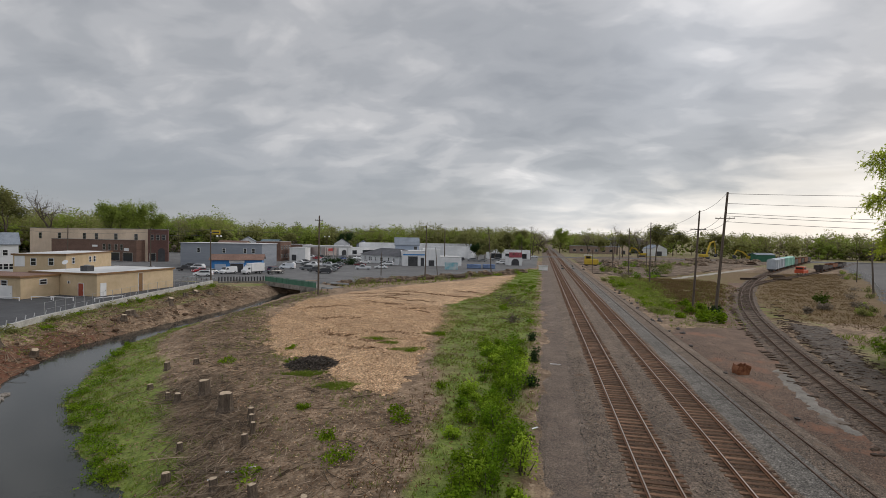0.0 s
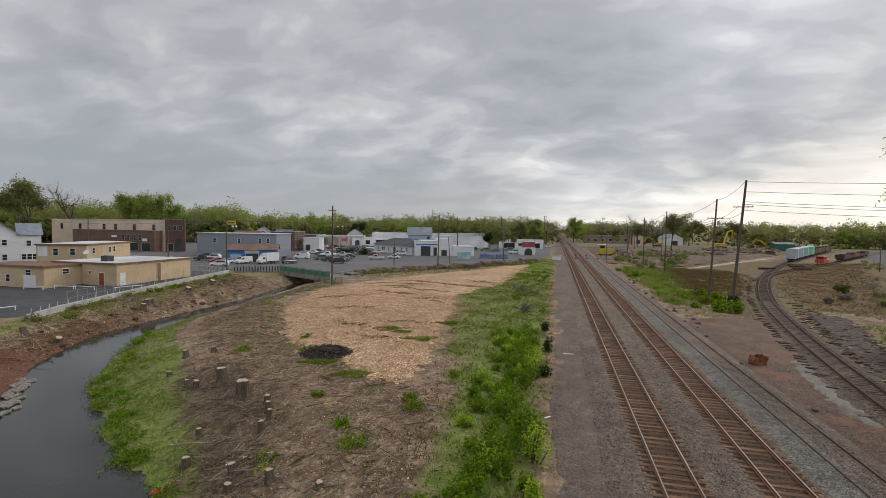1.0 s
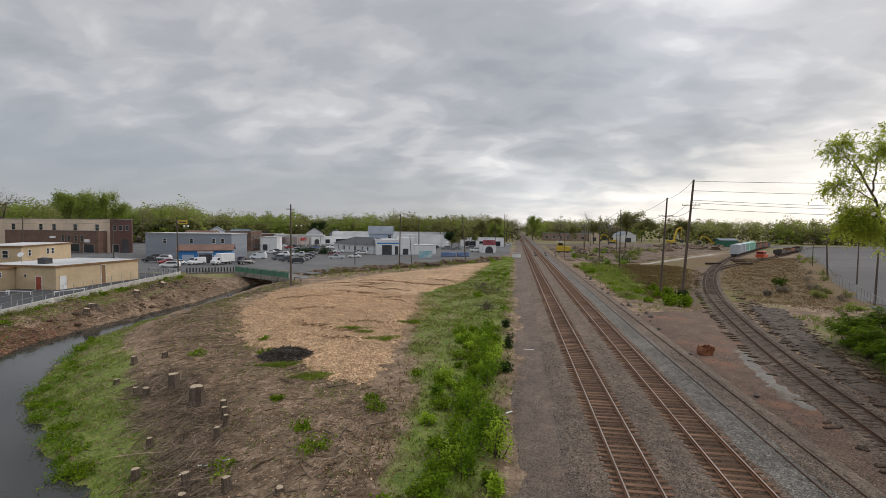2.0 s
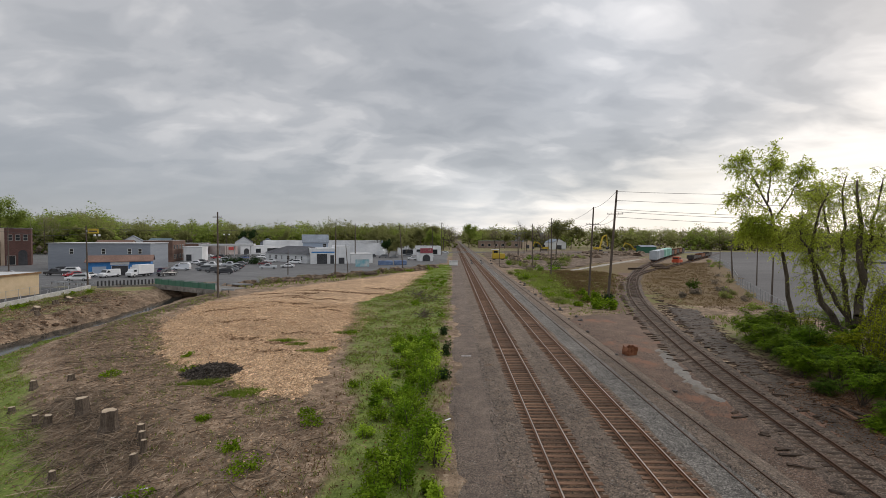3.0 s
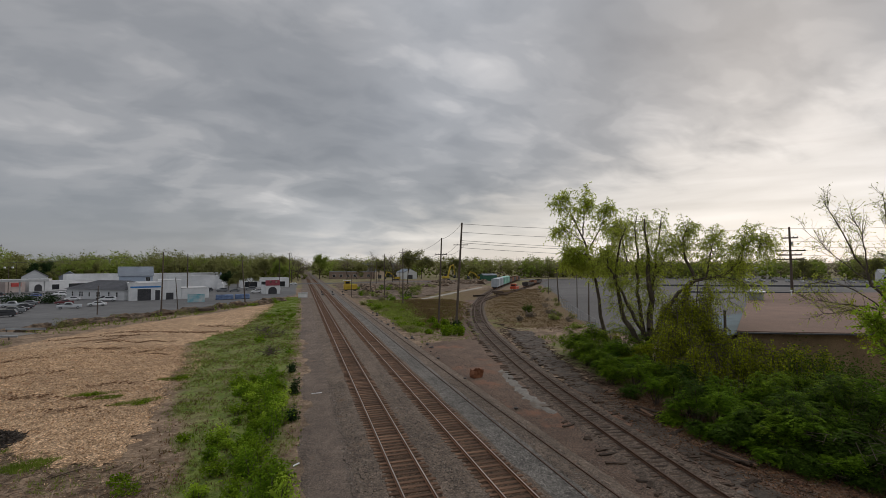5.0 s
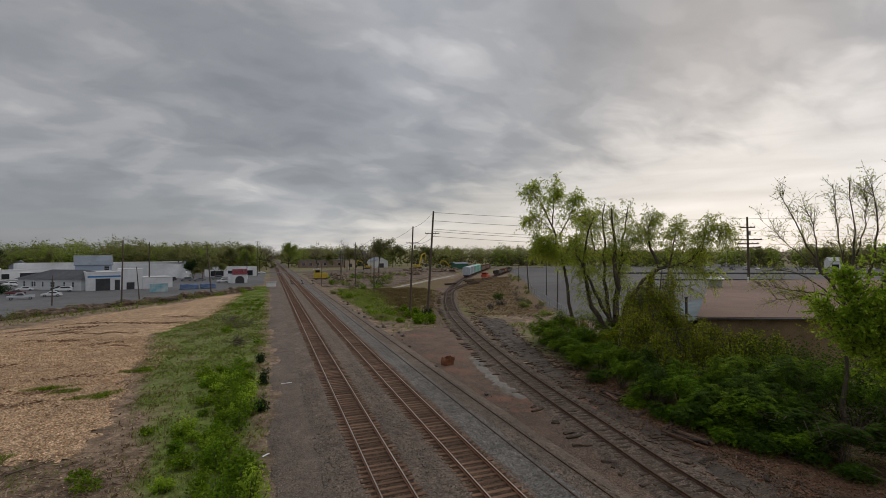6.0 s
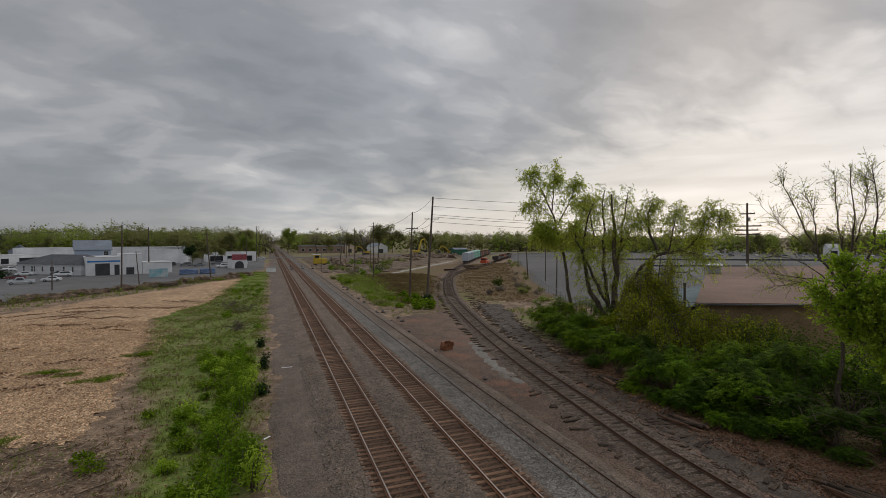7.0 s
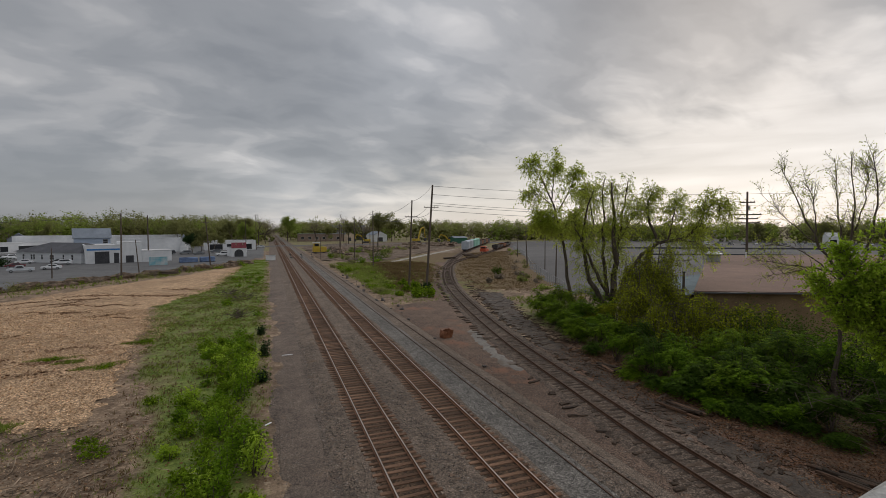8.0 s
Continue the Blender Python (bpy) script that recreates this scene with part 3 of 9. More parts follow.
def sheet(name, poly, step, lift, material, label, ragged=0.0, kind="structure", category="ground", parent=None, dome=0.0):
    """A thin layer draped over the land inside an outline."""
    xs = np.arange(min(p[0] for p in poly) - step, max(p[0] for p in poly) + step, step)
    ys = np.arange(min(p[1] for p in poly) - step, max(p[1] for p in poly) + step, step)
    X, Y = np.meshgrid(xs, ys)
    sd = inside(X, Y, poly) + ragged * (wave(X, Y, 0.7, 4.0) * 0.6 + wave(X, Y, 2.6, 1.0) * 0.4 + 0.5 * np.random.RandomState(3).uniform(-1, 1, X.shape))
    Z = height(X, Y) + lift * np.clip(sd / 0.5 + 0.1, -1, 1) + dome * np.clip(sd / 4, 0, 1)
    i = np.arange(X.size).reshape(X.shape)
    c = (sd[:-1, :-1] + sd[:-1, 1:] + sd[1:, 1:] + sd[1:, :-1]) > 0
    faces = np.stack([i[:-1, :-1][c], i[:-1, 1:][c], i[1:, 1:][c], i[1:, :-1][c]], -1)
    used = np.unique(faces)
    back = np.zeros(X.size, int)
    back[used] = np.arange(len(used))
    ob = raw(name, np.stack([X, Y, Z], -1).reshape(-1, 3)[used], back[faces], material, parent, smooth=True)
    return tagged(ob, label, category, kind=kind) if parent is None else ob


def strip(name, pts, material, label, kind="structure", category="ground"):
    """A strip along the tracks: rows of (y, [(x, z), ...])."""
    verts, faces, n = [], [], len(pts[0][1])
    for y, row in pts:
        verts += [(x, y, z) for x, z in row]
    for j in range(len(pts) - 1):
        for k in range(n - 1):
            a = j * n + k
            faces.append((a, a + 1, a + n + 1, a + n))
    return tagged(raw(name, verts, faces, material), label, category, kind=kind)


# water
wx, wy = np.meshgrid(np.arange(-90, 6, 3.0), np.arange(-20, 140, 3.0))
wi = np.arange(wx.size).reshape(wx.shape)
wd, whw, _ = seg_dist(wx, wy, RIVER)
wc = (wd < whw + 6)[:-1, :-1]
tagged(raw("water", np.stack([wx, wy, np.full(wx.shape, WATER)], -1).reshape(-1, 3),
           np.stack([wi[:-1, :-1][wc], wi[:-1, 1:][wc], wi[1:, 1:][wc], wi[1:, :-1][wc]], -1), M["water"]),
       "dark still creek water between earth banks", "creek", kind="structure")

# beds beside and under the tracks
YS = [-25, 0, 12] + list(range(16, 60, 4)) + list(range(60, 200, 10)) + [260, 340, 500, 900]
strip("gravel_road", [(y, [(-0.2 + 0.25 * math.sin(y * 0.3), -0.37), (0.4, -0.3), (1.8, -0.285), (3.2, -0.3), (4.1, -0.32)]) for y in YS], M["road_gravel"], "fine grey gravel service road beside the rails")
strip("ballast_bed", [(y, [(2.7 + 0.15 * math.sin(y), -0.3), (3.7, -0.235), (4.0, -0.225), (7.1, -0.225), (7.8, -0.28), (8.4, -0.225), (11.3, -0.225), (12.2, -0.19), (12.6, -0.085), (13.3, -0.075), (14.1, -0.075), (14.9, -0.085), (15.4, -0.2), (16.0, -0.37)]) for y in YS], M["ballast"], "brown grey stone ballast under the tracks")
strip("grey_ballast_bed", [(y, [(11.35 + 0.1 * math.sin(y), -0.23), (11.8, -0.2), (12.2, -0.17), (12.6, -0.07), (13.2, -0.06), (13.6 + 0.15 * math.sin(y * 0.7), -0.09)]) for y in YS], M["grey_ballast"], "fresh pale grey ballast beside the outer track")
sheet("cinder_yard", [(15.4, -15), (15.4, 62), (17.5, 66), (24, 68), (28, 80), (38, 112), (52, 145), (57, 143), (42, 106), (33, 76), (28, 58), (25, 45), (23.5, 32), (24, 20), (26, 8), (26, -15)], 0.6, 0.06, M["cinder"], "reddish grey cinder ground between the tracks", 0.5)
sheet("ash_strip", [(17.6, 34), (18.6, 30), (19.3, 34), (20.4, 42), (21.3, 46), (20.4, 48), (18.8, 41)], 0.35, 0.10, M["ash"], "pale grey ash patch beside the siding", 0.4)
sheet("wet_verge", [(20.2, -5), (20.2, 12), (20.9, 18), (22.0, 26), (23.6, 36), (25.8, 46), (29, 58), (34, 74), (38, 72), (32.5, 57), (29.3, 47), (26.5, 38), (24.4, 28), (23.2, 18), (23, 5), (23, -5)], 0.35, 0.10, M["mud"], "dark wet mud and debris beside the siding", 0.6)
sheet("pale_track", [(30, 139), (40, 152), (55, 173), (78, 206), (97, 235), (99, 239), (78, 212), (54, 177), (38, 153)], 1.2, 0.08, M["pale_dirt"], "pale dry dirt track across the cleared yard", 0.8)
sheet("rubble_field", [(17.5, 168), (30, 150), (44, 166), (70, 208), (104, 254), (132, 300), (124, 350), (60, 366), (18, 300)], 2.5, 0.25, M["rubble"], "brown churned demolition ground with rubble", 3.0)
sheet("wood_chip_bed", CHIPS, 0.3, 0.10, M["chips"], "pale tan wood chips spread over the cleared field", 0.9, kind="stuff", category="wood chips")
sheet("parking_lot", [(-76, 97), (-67, 104), (-46, 103), (-41, 118), (-31, 133), (-22, 146), (-12, 168), (-2, 190), (-2, 335), (-260, 335), (-260, 120), (-120, 110), (-100, 92)], 3.0, 0.10, M["asphalt"], "worn grey asphalt parking lot and street", category="parking lot")
sheet("yard_paving", [(-60.8, 43.5), (-74.6, 93), (-77, 96.5), (-101, 91.5), (-140, 95), (-140, 40), (-66, 36)], 1.5, 0.12, M["dark_asphalt"], "dark asphalt yard round a tan building", category="parking lot")
sheet("crossing_road", [(-2, 300), (-2, 318), (240, 345), (240, 327)], 6.0, 0.34, M["lot"], "pale road over the level crossing", category="road")
sheet("grey_lot", [(47, 66), (54, 82), (66, 108), (95, 160), (121, 217), (170, 330), (420, 420), (420, 60), (140, 30), (84, 40), (62, 52)], 4.0, 0.10, M["lot"], "broad pale grey paved lot behind a fence", category="parking lot")

for x in TRACKS[:2]:
    strip("fouled_ballast", [(y, [(x - 1.5 - 0.12 * math.sin(y * 1.7), -0.236), (x - 0.9, -0.218), (x, -0.216), (x + 0.9, -0.218), (x + 1.5 + 0.12 * math.sin(y * 2.1), -0.236)]) for y in np.arange(8, 160, 0.5)] + [(260, [(x - 1.45, -0.21), (x - 0.9, -0.2), (x, -0.2), (x + 0.9, -0.2), (x + 1.45, -0.21)]), (900, [(x - 1.45, -0.21), (x - 0.9, -0.2), (x, -0.2), (x + 0.9, -0.2), (x + 1.45, -0.21)])], M["fouled"], "rust brown fouled ballast between timber ties")

# ---- tracks ----
RAIL_FOOT = [(-0.07, -0.165), (0.07, -0.165), (0.07, -0.15), (0.014, -0.125), (0.014, -0.045), (0.036, -0.035), (0.036, -0.004), (-0.036, -0.004), (-0.036, -0.035), (-0.014, -0.045), (-0.014, -0.125), (-0.07, -0.15)]
HEAD = [(-0.034, -0.004), (0.034, -0.004), (0.03, 0.0), (-0.03, 0.0)]


def sweep(profile, path):
    """Draws a profile (x across, z up) along a path of (x, y)."""
    verts, faces, n = [], [], len(profile)
    for i, (x, y) in enumerate(path):
        x0, y0 = path[max(0, i - 1)]
        x1, y1 = path[min(len(path) - 1, i + 1)]
        k = math.hypot(x1 - x0, y1 - y0)
        nx, ny = (y1 - y0) / k, -(x1 - x0) / k
        verts += [(x + u * nx, y + u * ny, w) for u, w in profile]
    for i in range(len(path) - 1):
        for j in range(n):
            a, b = i * n + j, i * n + (j + 1) % n
            faces.append((a, b, b + n, a + n))
    return verts, faces


def offset(path, d):
    out = []
    for i, (x, y) in enumerate(path):
        x0, y0 = path[max(0, i - 1)]
        x1, y1 = path[min(len(path) - 1, i + 1)]
        k = math.hypot(x1 - x0, y1 - y0)
        out.append((x + d * (y1 - y0) / k, y - d * (x1 - x0) / k))
    return out


def smooth_path(pts, n=9):
    out = []
    P = [Vector(p[:2]) for p in pts]
    P = [2 * P[0] - P[1]] + P + [2 * P[-1] - P[-2]]
    for a, b, c, d in zip(P, P[1:], P[2:], P[3:]):
        for k in range(n):
            t = k / n
            out.append(tuple(0.5 * ((2 * b) + (c - a) * t + (2 * a - 5 * b + 4 * c - d) * t * t + (3 * b - a - 3 * c + d) * t ** 3)))
    return out + [tuple(P[-2])]


def along(path, gap):
    """Places at even gaps on a path, with the heading."""
    left = 0.0
    for (x0, y0), (x1, y1) in zip(path, path[1:]):
        k = math.hypot(x1 - x0, y1 - y0)
        while left < k:
            yield x0 + (x1 - x0) * left / k, y0 + (y1 - y0) * left / k, math.atan2(y1 - y0, x1 - x0)
            left += gap
        left -= k


def track(path, label, head, tie_mat, near, far, sink=0.0, seed=0, steel="rail"):
    rnd = random.Random(seed)
    t = empty("railway_track", Matrix(), label, "railway track", "railway tracks")
    for s in (-0.7535, 0.7535):
        p = offset(path, s)
        r = raw("rail", *sweep(RAIL_FOOT, p), M[steel], t)
        raw("rail_head", *sweep(HEAD, p), head, r)
    meshes = []
    for k in range(4):
        bm = box(-1.29 + rnd.uniform(-0.04, 0.04), 1.29 + rnd.uniform(-0.04, 0.04), -0.115, 0.115, -0.36, -0.168 + rnd.uniform(-0.01, 0.0), 0.018)
        for v in bm.verts:
            v.co += Vector((0, rnd.uniform(-0.012, 0.012), rnd.uniform(-0.01, 0.0)))
        me = bpy.data.meshes.new("tie")
        bm.to_mesh(me)
        bm.free()
        me.materials.append(tie_mat)
        meshes.append(me)
    verts, faces = [], []
    for x, y, a in along(path, 0.52):
        if y < 4:
            continue
        a += rnd.uniform(-0.02, 0.02) - math.pi / 2
        if near[0] < y < near[1]:
            share("tie", rnd.choice(meshes), t, Matrix.Translation((x + rnd.uniform(-0.05, 0.05), y, -sink - rnd.uniform(0, 0.02))) @ Matrix.Rotation(a, 4, "Z"))
        elif y < far:
            c, s, b = math.cos(a), math.sin(a), len(verts)
            for u, w, h in ((-1.29, -0.115, -0.17), (1.29, -0.115, -0.17), (1.29, 0.115, -0.17), (-1.29, 0.115, -0.17), (-1.29, -0.115, -0.36), (1.29, -0.115, -0.36), (1.29, 0.115, -0.36), (-1.29, 0.115, -0.36)):
                verts.append((x + u * c - w * s, y + u * s + w * c, h - sink))
            faces += [(b, b + 1, b + 2, b + 3), (b, b + 4, b + 5, b + 1), (b + 2, b + 6, b + 7, b + 3), (b + 1, b + 5, b + 6, b + 2), (b, b + 3, b + 7, b + 4)]
    if verts:
        tagged(raw("tie_rest", verts, faces, tie_mat, t), kind="stuff")
    return t


def dirt_along(path, w, material, label):
    """Earth that half buries the ties of an old siding."""
    rows = []
    for i, (x, y) in enumerate(path):
        if y < 6 or y > 260:
            continue
        x0, y0 = path[max(0, i - 1)]
        x1, y1 = path[min(len(path) - 1, i + 1)]
        k = math.hypot(x1 - x0, y1 - y0)
        nx, ny = (y1 - y0) / k, -(x1 - x0) / k
        rows.append([(x + u * nx, y + u * ny, z + 0.018 * math.sin(7 * y + 5 * u) + 0.014 * math.sin(3.1 * y - 4 * u)) for u, z in ((-w - 0.6, -0.42), (-w, -0.23), (-1.1, -0.20), (-0.6, -0.185), (0, -0.195), (0.6, -0.185), (1.1, -0.20), (w, -0.23), (w + 0.6, -0.42))])
    n = 9
    verts = [v for r in rows for v in r]
    faces = [(j * n + k, j * n + k + 1, j * n + n + k + 1, j * n + n + k) for j in range(len(rows) - 1) for k in range(n - 1)]
    return tagged(raw("siding_bed", verts, faces, material, smooth=True), label, "ground", kind="structure")


def straight(x):
    return [(x, -25), (x, 0), (x, 60), (x, 200), (x, 420), (x, 1100)]


# ---- foliage helpers ----
def leaf_quads(centres, n, spread, size, rng, flat=0.0, droop=0.0):
    """n small leaves round each centre, as loose four-cornered blades; droop draws them out downwards."""
    c = np.repeat(np.asarray(centres, float), n, 0)
    k = len(c)
    p = c + rng.normal(0, 1, (k, 3)) * np.asarray(spread)
    u = rng.normal(0, 1, (k, 3))
    u[:, 2] = u[:, 2] * (1 - flat) - droop * 3
    u /= np.linalg.norm(u, axis=1)[:, None]
    w = np.cross(u, rng.normal(0, 1, (k, 3)))
    w /= np.linalg.norm(w, axis=1)[:, None]
    s = (size * rng.uniform(0.6, 1.4, k))[:, None]
    wide = 0.34 if droop else 0.5
    v = np.stack([p - u * s, p + w * s * wide, p + u * s, p - w * s * wide], 1).reshape(-1, 3)
    return v, np.arange(4 * k).reshape(-1, 4)


def joined(parts):
    vs, fs, b = [], [], 0
    for v, f in parts:
        vs.append(v)
        fs.append(np.asarray(f) + b)
        b += len(v)
    return np.concatenate(vs), np.concatenate(fs)


def limb(a, b, r0, r1, seg=6, bend=None):
    """A tapered limb in three pieces, with a bend: vertices and faces."""
    a, b = np.asarray(a, float), np.asarray(b, float)
    mid = np.zeros(3) if bend is None else np.asarray(bend, float)
    d = b - a
    d = d / (np.linalg.norm(d) + 1e-9)
    s = np.cross(d, [0.31, 0.87, 0.2])
    s /= np.linalg.norm(s)
    t = np.cross(d, s)
    rings = []
    for k in range(4):
        q = k / 3
        c, r = a + (b - a) * q + mid * math.sin(math.pi * q), r0 + (r1 - r0) * q
        rings.append(np.array([c + r * (math.cos(2 * math.pi * i / seg) * s + math.sin(2 * math.pi * i / seg) * t) for i in range(seg)]))
    f = [(k * seg + i, k * seg + (i + 1) % seg, (k + 1) * seg + (i + 1) % seg, (k + 1) * seg + i) for k in range(3) for i in range(seg)]
    return np.concatenate(rings), np.array(f)


def branching(base, way, length, r, depth, rng, spread=0.6, kids=3, up=0.15, shrink=0.68, first=0.55):
    """Limbs of a tree by repeated forking; returns the limbs and the twig ends."""
    limbs, tips = [], []

    def grow(a, d, l, r, k):
        d = d / np.linalg.norm(d)
        b = a + d * l
        limbs.append(limb(a, b, r, r * 0.62, 6 if k > 1 else 4, rng.normal(0, 0.07, 3) * l))
        if k == 0:
            tips.append(b)
            return
        if k <= 2:
            tips.append(a + d * l * 0.6)
        for j in range(kids):
            nd = d + rng.normal(0, spread, 3)
            nd[2] += up
            grow(b if j else a + d * l * rng.uniform(first, 1), nd, l * shrink * rng.uniform(0.75, 1.2), r * 0.6, k - 1)

    grow(np.asarray(base, float), np.asarray(way, float), length, r, depth)
    return limbs, tips


LUMP = [(1, 0, 0), (0, 1, 0), (-1, 0, 0), (0, -1, 0), (0, 0, 1), (0, 0, -1)]
LUMP_F = [(0, 1, 4), (1, 2, 4), (2, 3, 4), (3, 0, 4), (1, 0, 5), (2, 1, 5), (3, 2, 5), (0, 3, 5)]


def clumps(centres, radii, rng, squash=0.8):
    """Small ragged leaf masses, each of its own shape."""
    k = len(centres)
    a = rng.uniform(0, math.pi, k)[:, None]
    v = np.asarray(LUMP, float)[None] * rng.uniform(0.75, 1.25, (k, 6, 1)) * [1, 1, squash]
    v = np.stack([v[..., 0] * np.cos(a) - v[..., 1] * np.sin(a), v[..., 0] * np.sin(a) + v[..., 1] * np.cos(a), v[..., 2]], -1)
    v = np.asarray(centres)[:, None, :] + v * np.asarray(radii)[:, None, None]
    f = np.asarray(LUMP_F)[None] + 6 * np.arange(k)[:, None, None]
    return v.reshape(-1, 3), f.reshape(-1, 3)


def tree(name, place, label, leaf, trunks, n, spread, size, droop=0.0, bark="bark", group="", category="tree", mass=0.0):
    """trunks: rows for branching(); leaves hang round the twig ends, with denser masses between them."""
    rng = np.random.RandomState(int(abs(place[0] * 7 + place[1] * 13)) + 5)
    t = empty(name, Matrix.Translation(place), label, category, group)
    limbs, tips = [], []
    for way, length, r, depth, kw in trunks:
        kw = dict(kw)
        base = kw.pop("base", (0, 0, -0.3))
        a, b = branching(base, way, length, r, depth, rng, **kw)
        limbs += a
        tips += b
    raw("trunk", *joined(limbs), M[bark], t, smooth=True)
    if n:
        crown = leaf_quads(tips, n, spread, size, rng, 0.3, droop)
        if mass:
            mid = np.mean(tips, 0)
            v, f = clumps(mid + (np.array(tips) - mid) * 0.78 + rng.normal(0, mass * 0.3, (len(tips), 3)), mass * rng.uniform(0.35, 0.75, len(tips)), rng)
            crown = joined([(crown[0], np.concatenate([crown[1][:, :3], crown[1][:, [0, 2, 3]]])), (v, f)])
        raw("crown", *crown, M[leaf], t)
    return t


def shrub(place, r, h, n, size, leaf, label, name="shrub", group="", category="shrub", stems=7, flat=0.45):
    rng = np.random.RandomState(int(abs(place[0] * 31 + place[1] * 17)) + 11)
    t = empty(name, Matrix.Translation(place), label, category, group)
    limbs, tips = [], []
    for k in range(stems):
        a = 2 * math.pi * (k + rng.uniform(0, 0.8)) / stems
        q = rng.uniform(0.3, 1.0)
        end = np.array([math.cos(a) * r * q, math.sin(a) * r * q, h * (1.0 - 0.5 * q * q) * rng.uniform(0.6, 1.05)])
        limbs.append(limb((rng.normal(0, 0.1), rng.normal(0, 0.1), -0.25), end, 0.03 * h ** 0.5, 0.01, 4, rng.normal(0, 0.1, 3)))
        for f in (0.35, 0.6, 0.8, 1.0):
            tips.append(end * f + rng.normal(0, 0.12 * r, 3))
    tagged(raw("stem", *joined(limbs), M["bark"], t), kind="stuff")
    raw("foliage", *leaf_quads(tips, max(4, n // len(tips)), (0.2 * r, 0.2 * r, 0.16 * h), size, rng, flat), M[leaf], t)
    return t


# ---- distant woods ----
def woods():
    rng = np.random.RandomState(7)
    sets, trunks = {"leaf_wood": [], "leaf_spring": [], "leaf_brown": []}, []
    spots = []
    for k in range(1800):
        a = radians(rng.uniform(-80, 82))
        r = rng.choice([rng.uniform(370, 480), rng.uniform(480, 800), rng.uniform(800, 1500)], p=[0.5, 0.32, 0.18])
        x, y = r * math.sin(a), r * math.cos(a)
        if (abs(x - 9) < 10 and r < 1150) or (x > 90 and 0.42 < a < 1.2 and r < 425) or (0.02 < a < 0.34 and r < 440):
            continue
        spots.append((x, y, a, r))
    for k in range(120):        # both sides of the line
        y = 440 + 760 * rng.uniform() ** 1.3
        x = 9 + rng.choice((-1, 1)) * rng.uniform(13, 60)
        spots.append((x, y, math.atan2(x, y), y))
    for k in range(26):         # where the line goes out of sight
        x, y = rng.uniform(-40, 60), rng.uniform(1200, 1400)
        spots.append((x, y, math.atan2(x, y), y))
    for k in range(110):        # tall trees behind the old town
        a, r = radians(rng.uniform(-66, -37)), rng.uniform(325, 400)
        spots.append((r * math.sin(a), r * math.cos(a), a, r - 60))
    for x, y, a, r in spots:
        roll = 0.5 + 0.5 * math.sin(a * 23 + r * 0.011) * math.sin(a * 9.1 + 1.3)
        h = rng.uniform(11, 14) + 7 * roll * rng.uniform(0.6, 1.1)
        h = h * 1.02 + 3.5 + 3 * math.exp(-((a - 0.3) / 0.25) ** 2) if a > 0.05 else h * 1.0 + 7.5 + 5 * min(max(-a - 0.2, 0), 0.6)
        h = h * 1.08 if r < 345 else h
        z = float(height(x, y))
        rad = h * rng.uniform(0.32, 0.5)
        nc = 40 if r < 345 else 26 if r < 800 else 14
        cl = rng.normal(0, 1, (nc, 3))
        cl *= (rng.uniform(0.2, 0.82, nc) ** 0.6 / np.linalg.norm(cl, axis=1))[:, None]
        cl[-6:, 2] = rng.uniform(-1.0, -0.6, 6)
        cl[-6:, :2] *= 1.5
        green = 0.42 if a < -0.25 else 0.22
        bald = 0.12 if a < 0.1 else 0.26
        q = sets[rng.choice(list(sets), p=[1 - bald - green, green, bald])]
        cl[::2] *= 0.72
        q.append(np.concatenate([np.array([x, y, z + h * 0.5]) + cl * [rad, rad, h * 0.46], (rad * rng.uniform(0.24, 0.36, nc))[:, None], cl[:, 2:3]], 1))
        trunks.append(limb((x, y, z - 0.5), (x, y, z + h * 0.75), 0.2, 0.06, 4))
    w = empty("far_woods", Matrix(), "belt of mixed spring woodland along the horizon", "woods", kind="stuff")
    for mt, cs in sets.items():
        c = np.concatenate(cs)
        bare = mt == "leaf_brown"
        p = np.repeat(c, 14 if bare else np.where(c[:, 4] > 0, 30, 16), 0)
        d = rng.normal(0, 1, (len(p), 3))
        d *= (p[:, 3] * rng.uniform(0.2, 1.15, len(p)) / np.linalg.norm(d, axis=1))[:, None]
        v = (p[:, :3] + d)[:, None, :] + rng.normal(0, 0.28 if bare else 0.46, (len(p), 3, 3)) * ([0.5, 0.5, 1.8] if bare else [1, 1, 0.8])
        leaves = (v.reshape(-1, 3), np.arange(3 * len(p)).reshape(-1, 3))
        low = c[c[:, 4] < -0.4] if bare else c[c[:, 4] < 0.0]
        tagged(raw("leaves", *joined([leaves, clumps(low[:, :3] - [0, 0, 0.8], low[:, 3] * (0.45 if bare else 0.6), rng)]), M[mt], w, smooth=True), kind="stuff")
    tagged(raw("trunks", *joined(trunks), M["bark"], w), kind="stuff")


woods()

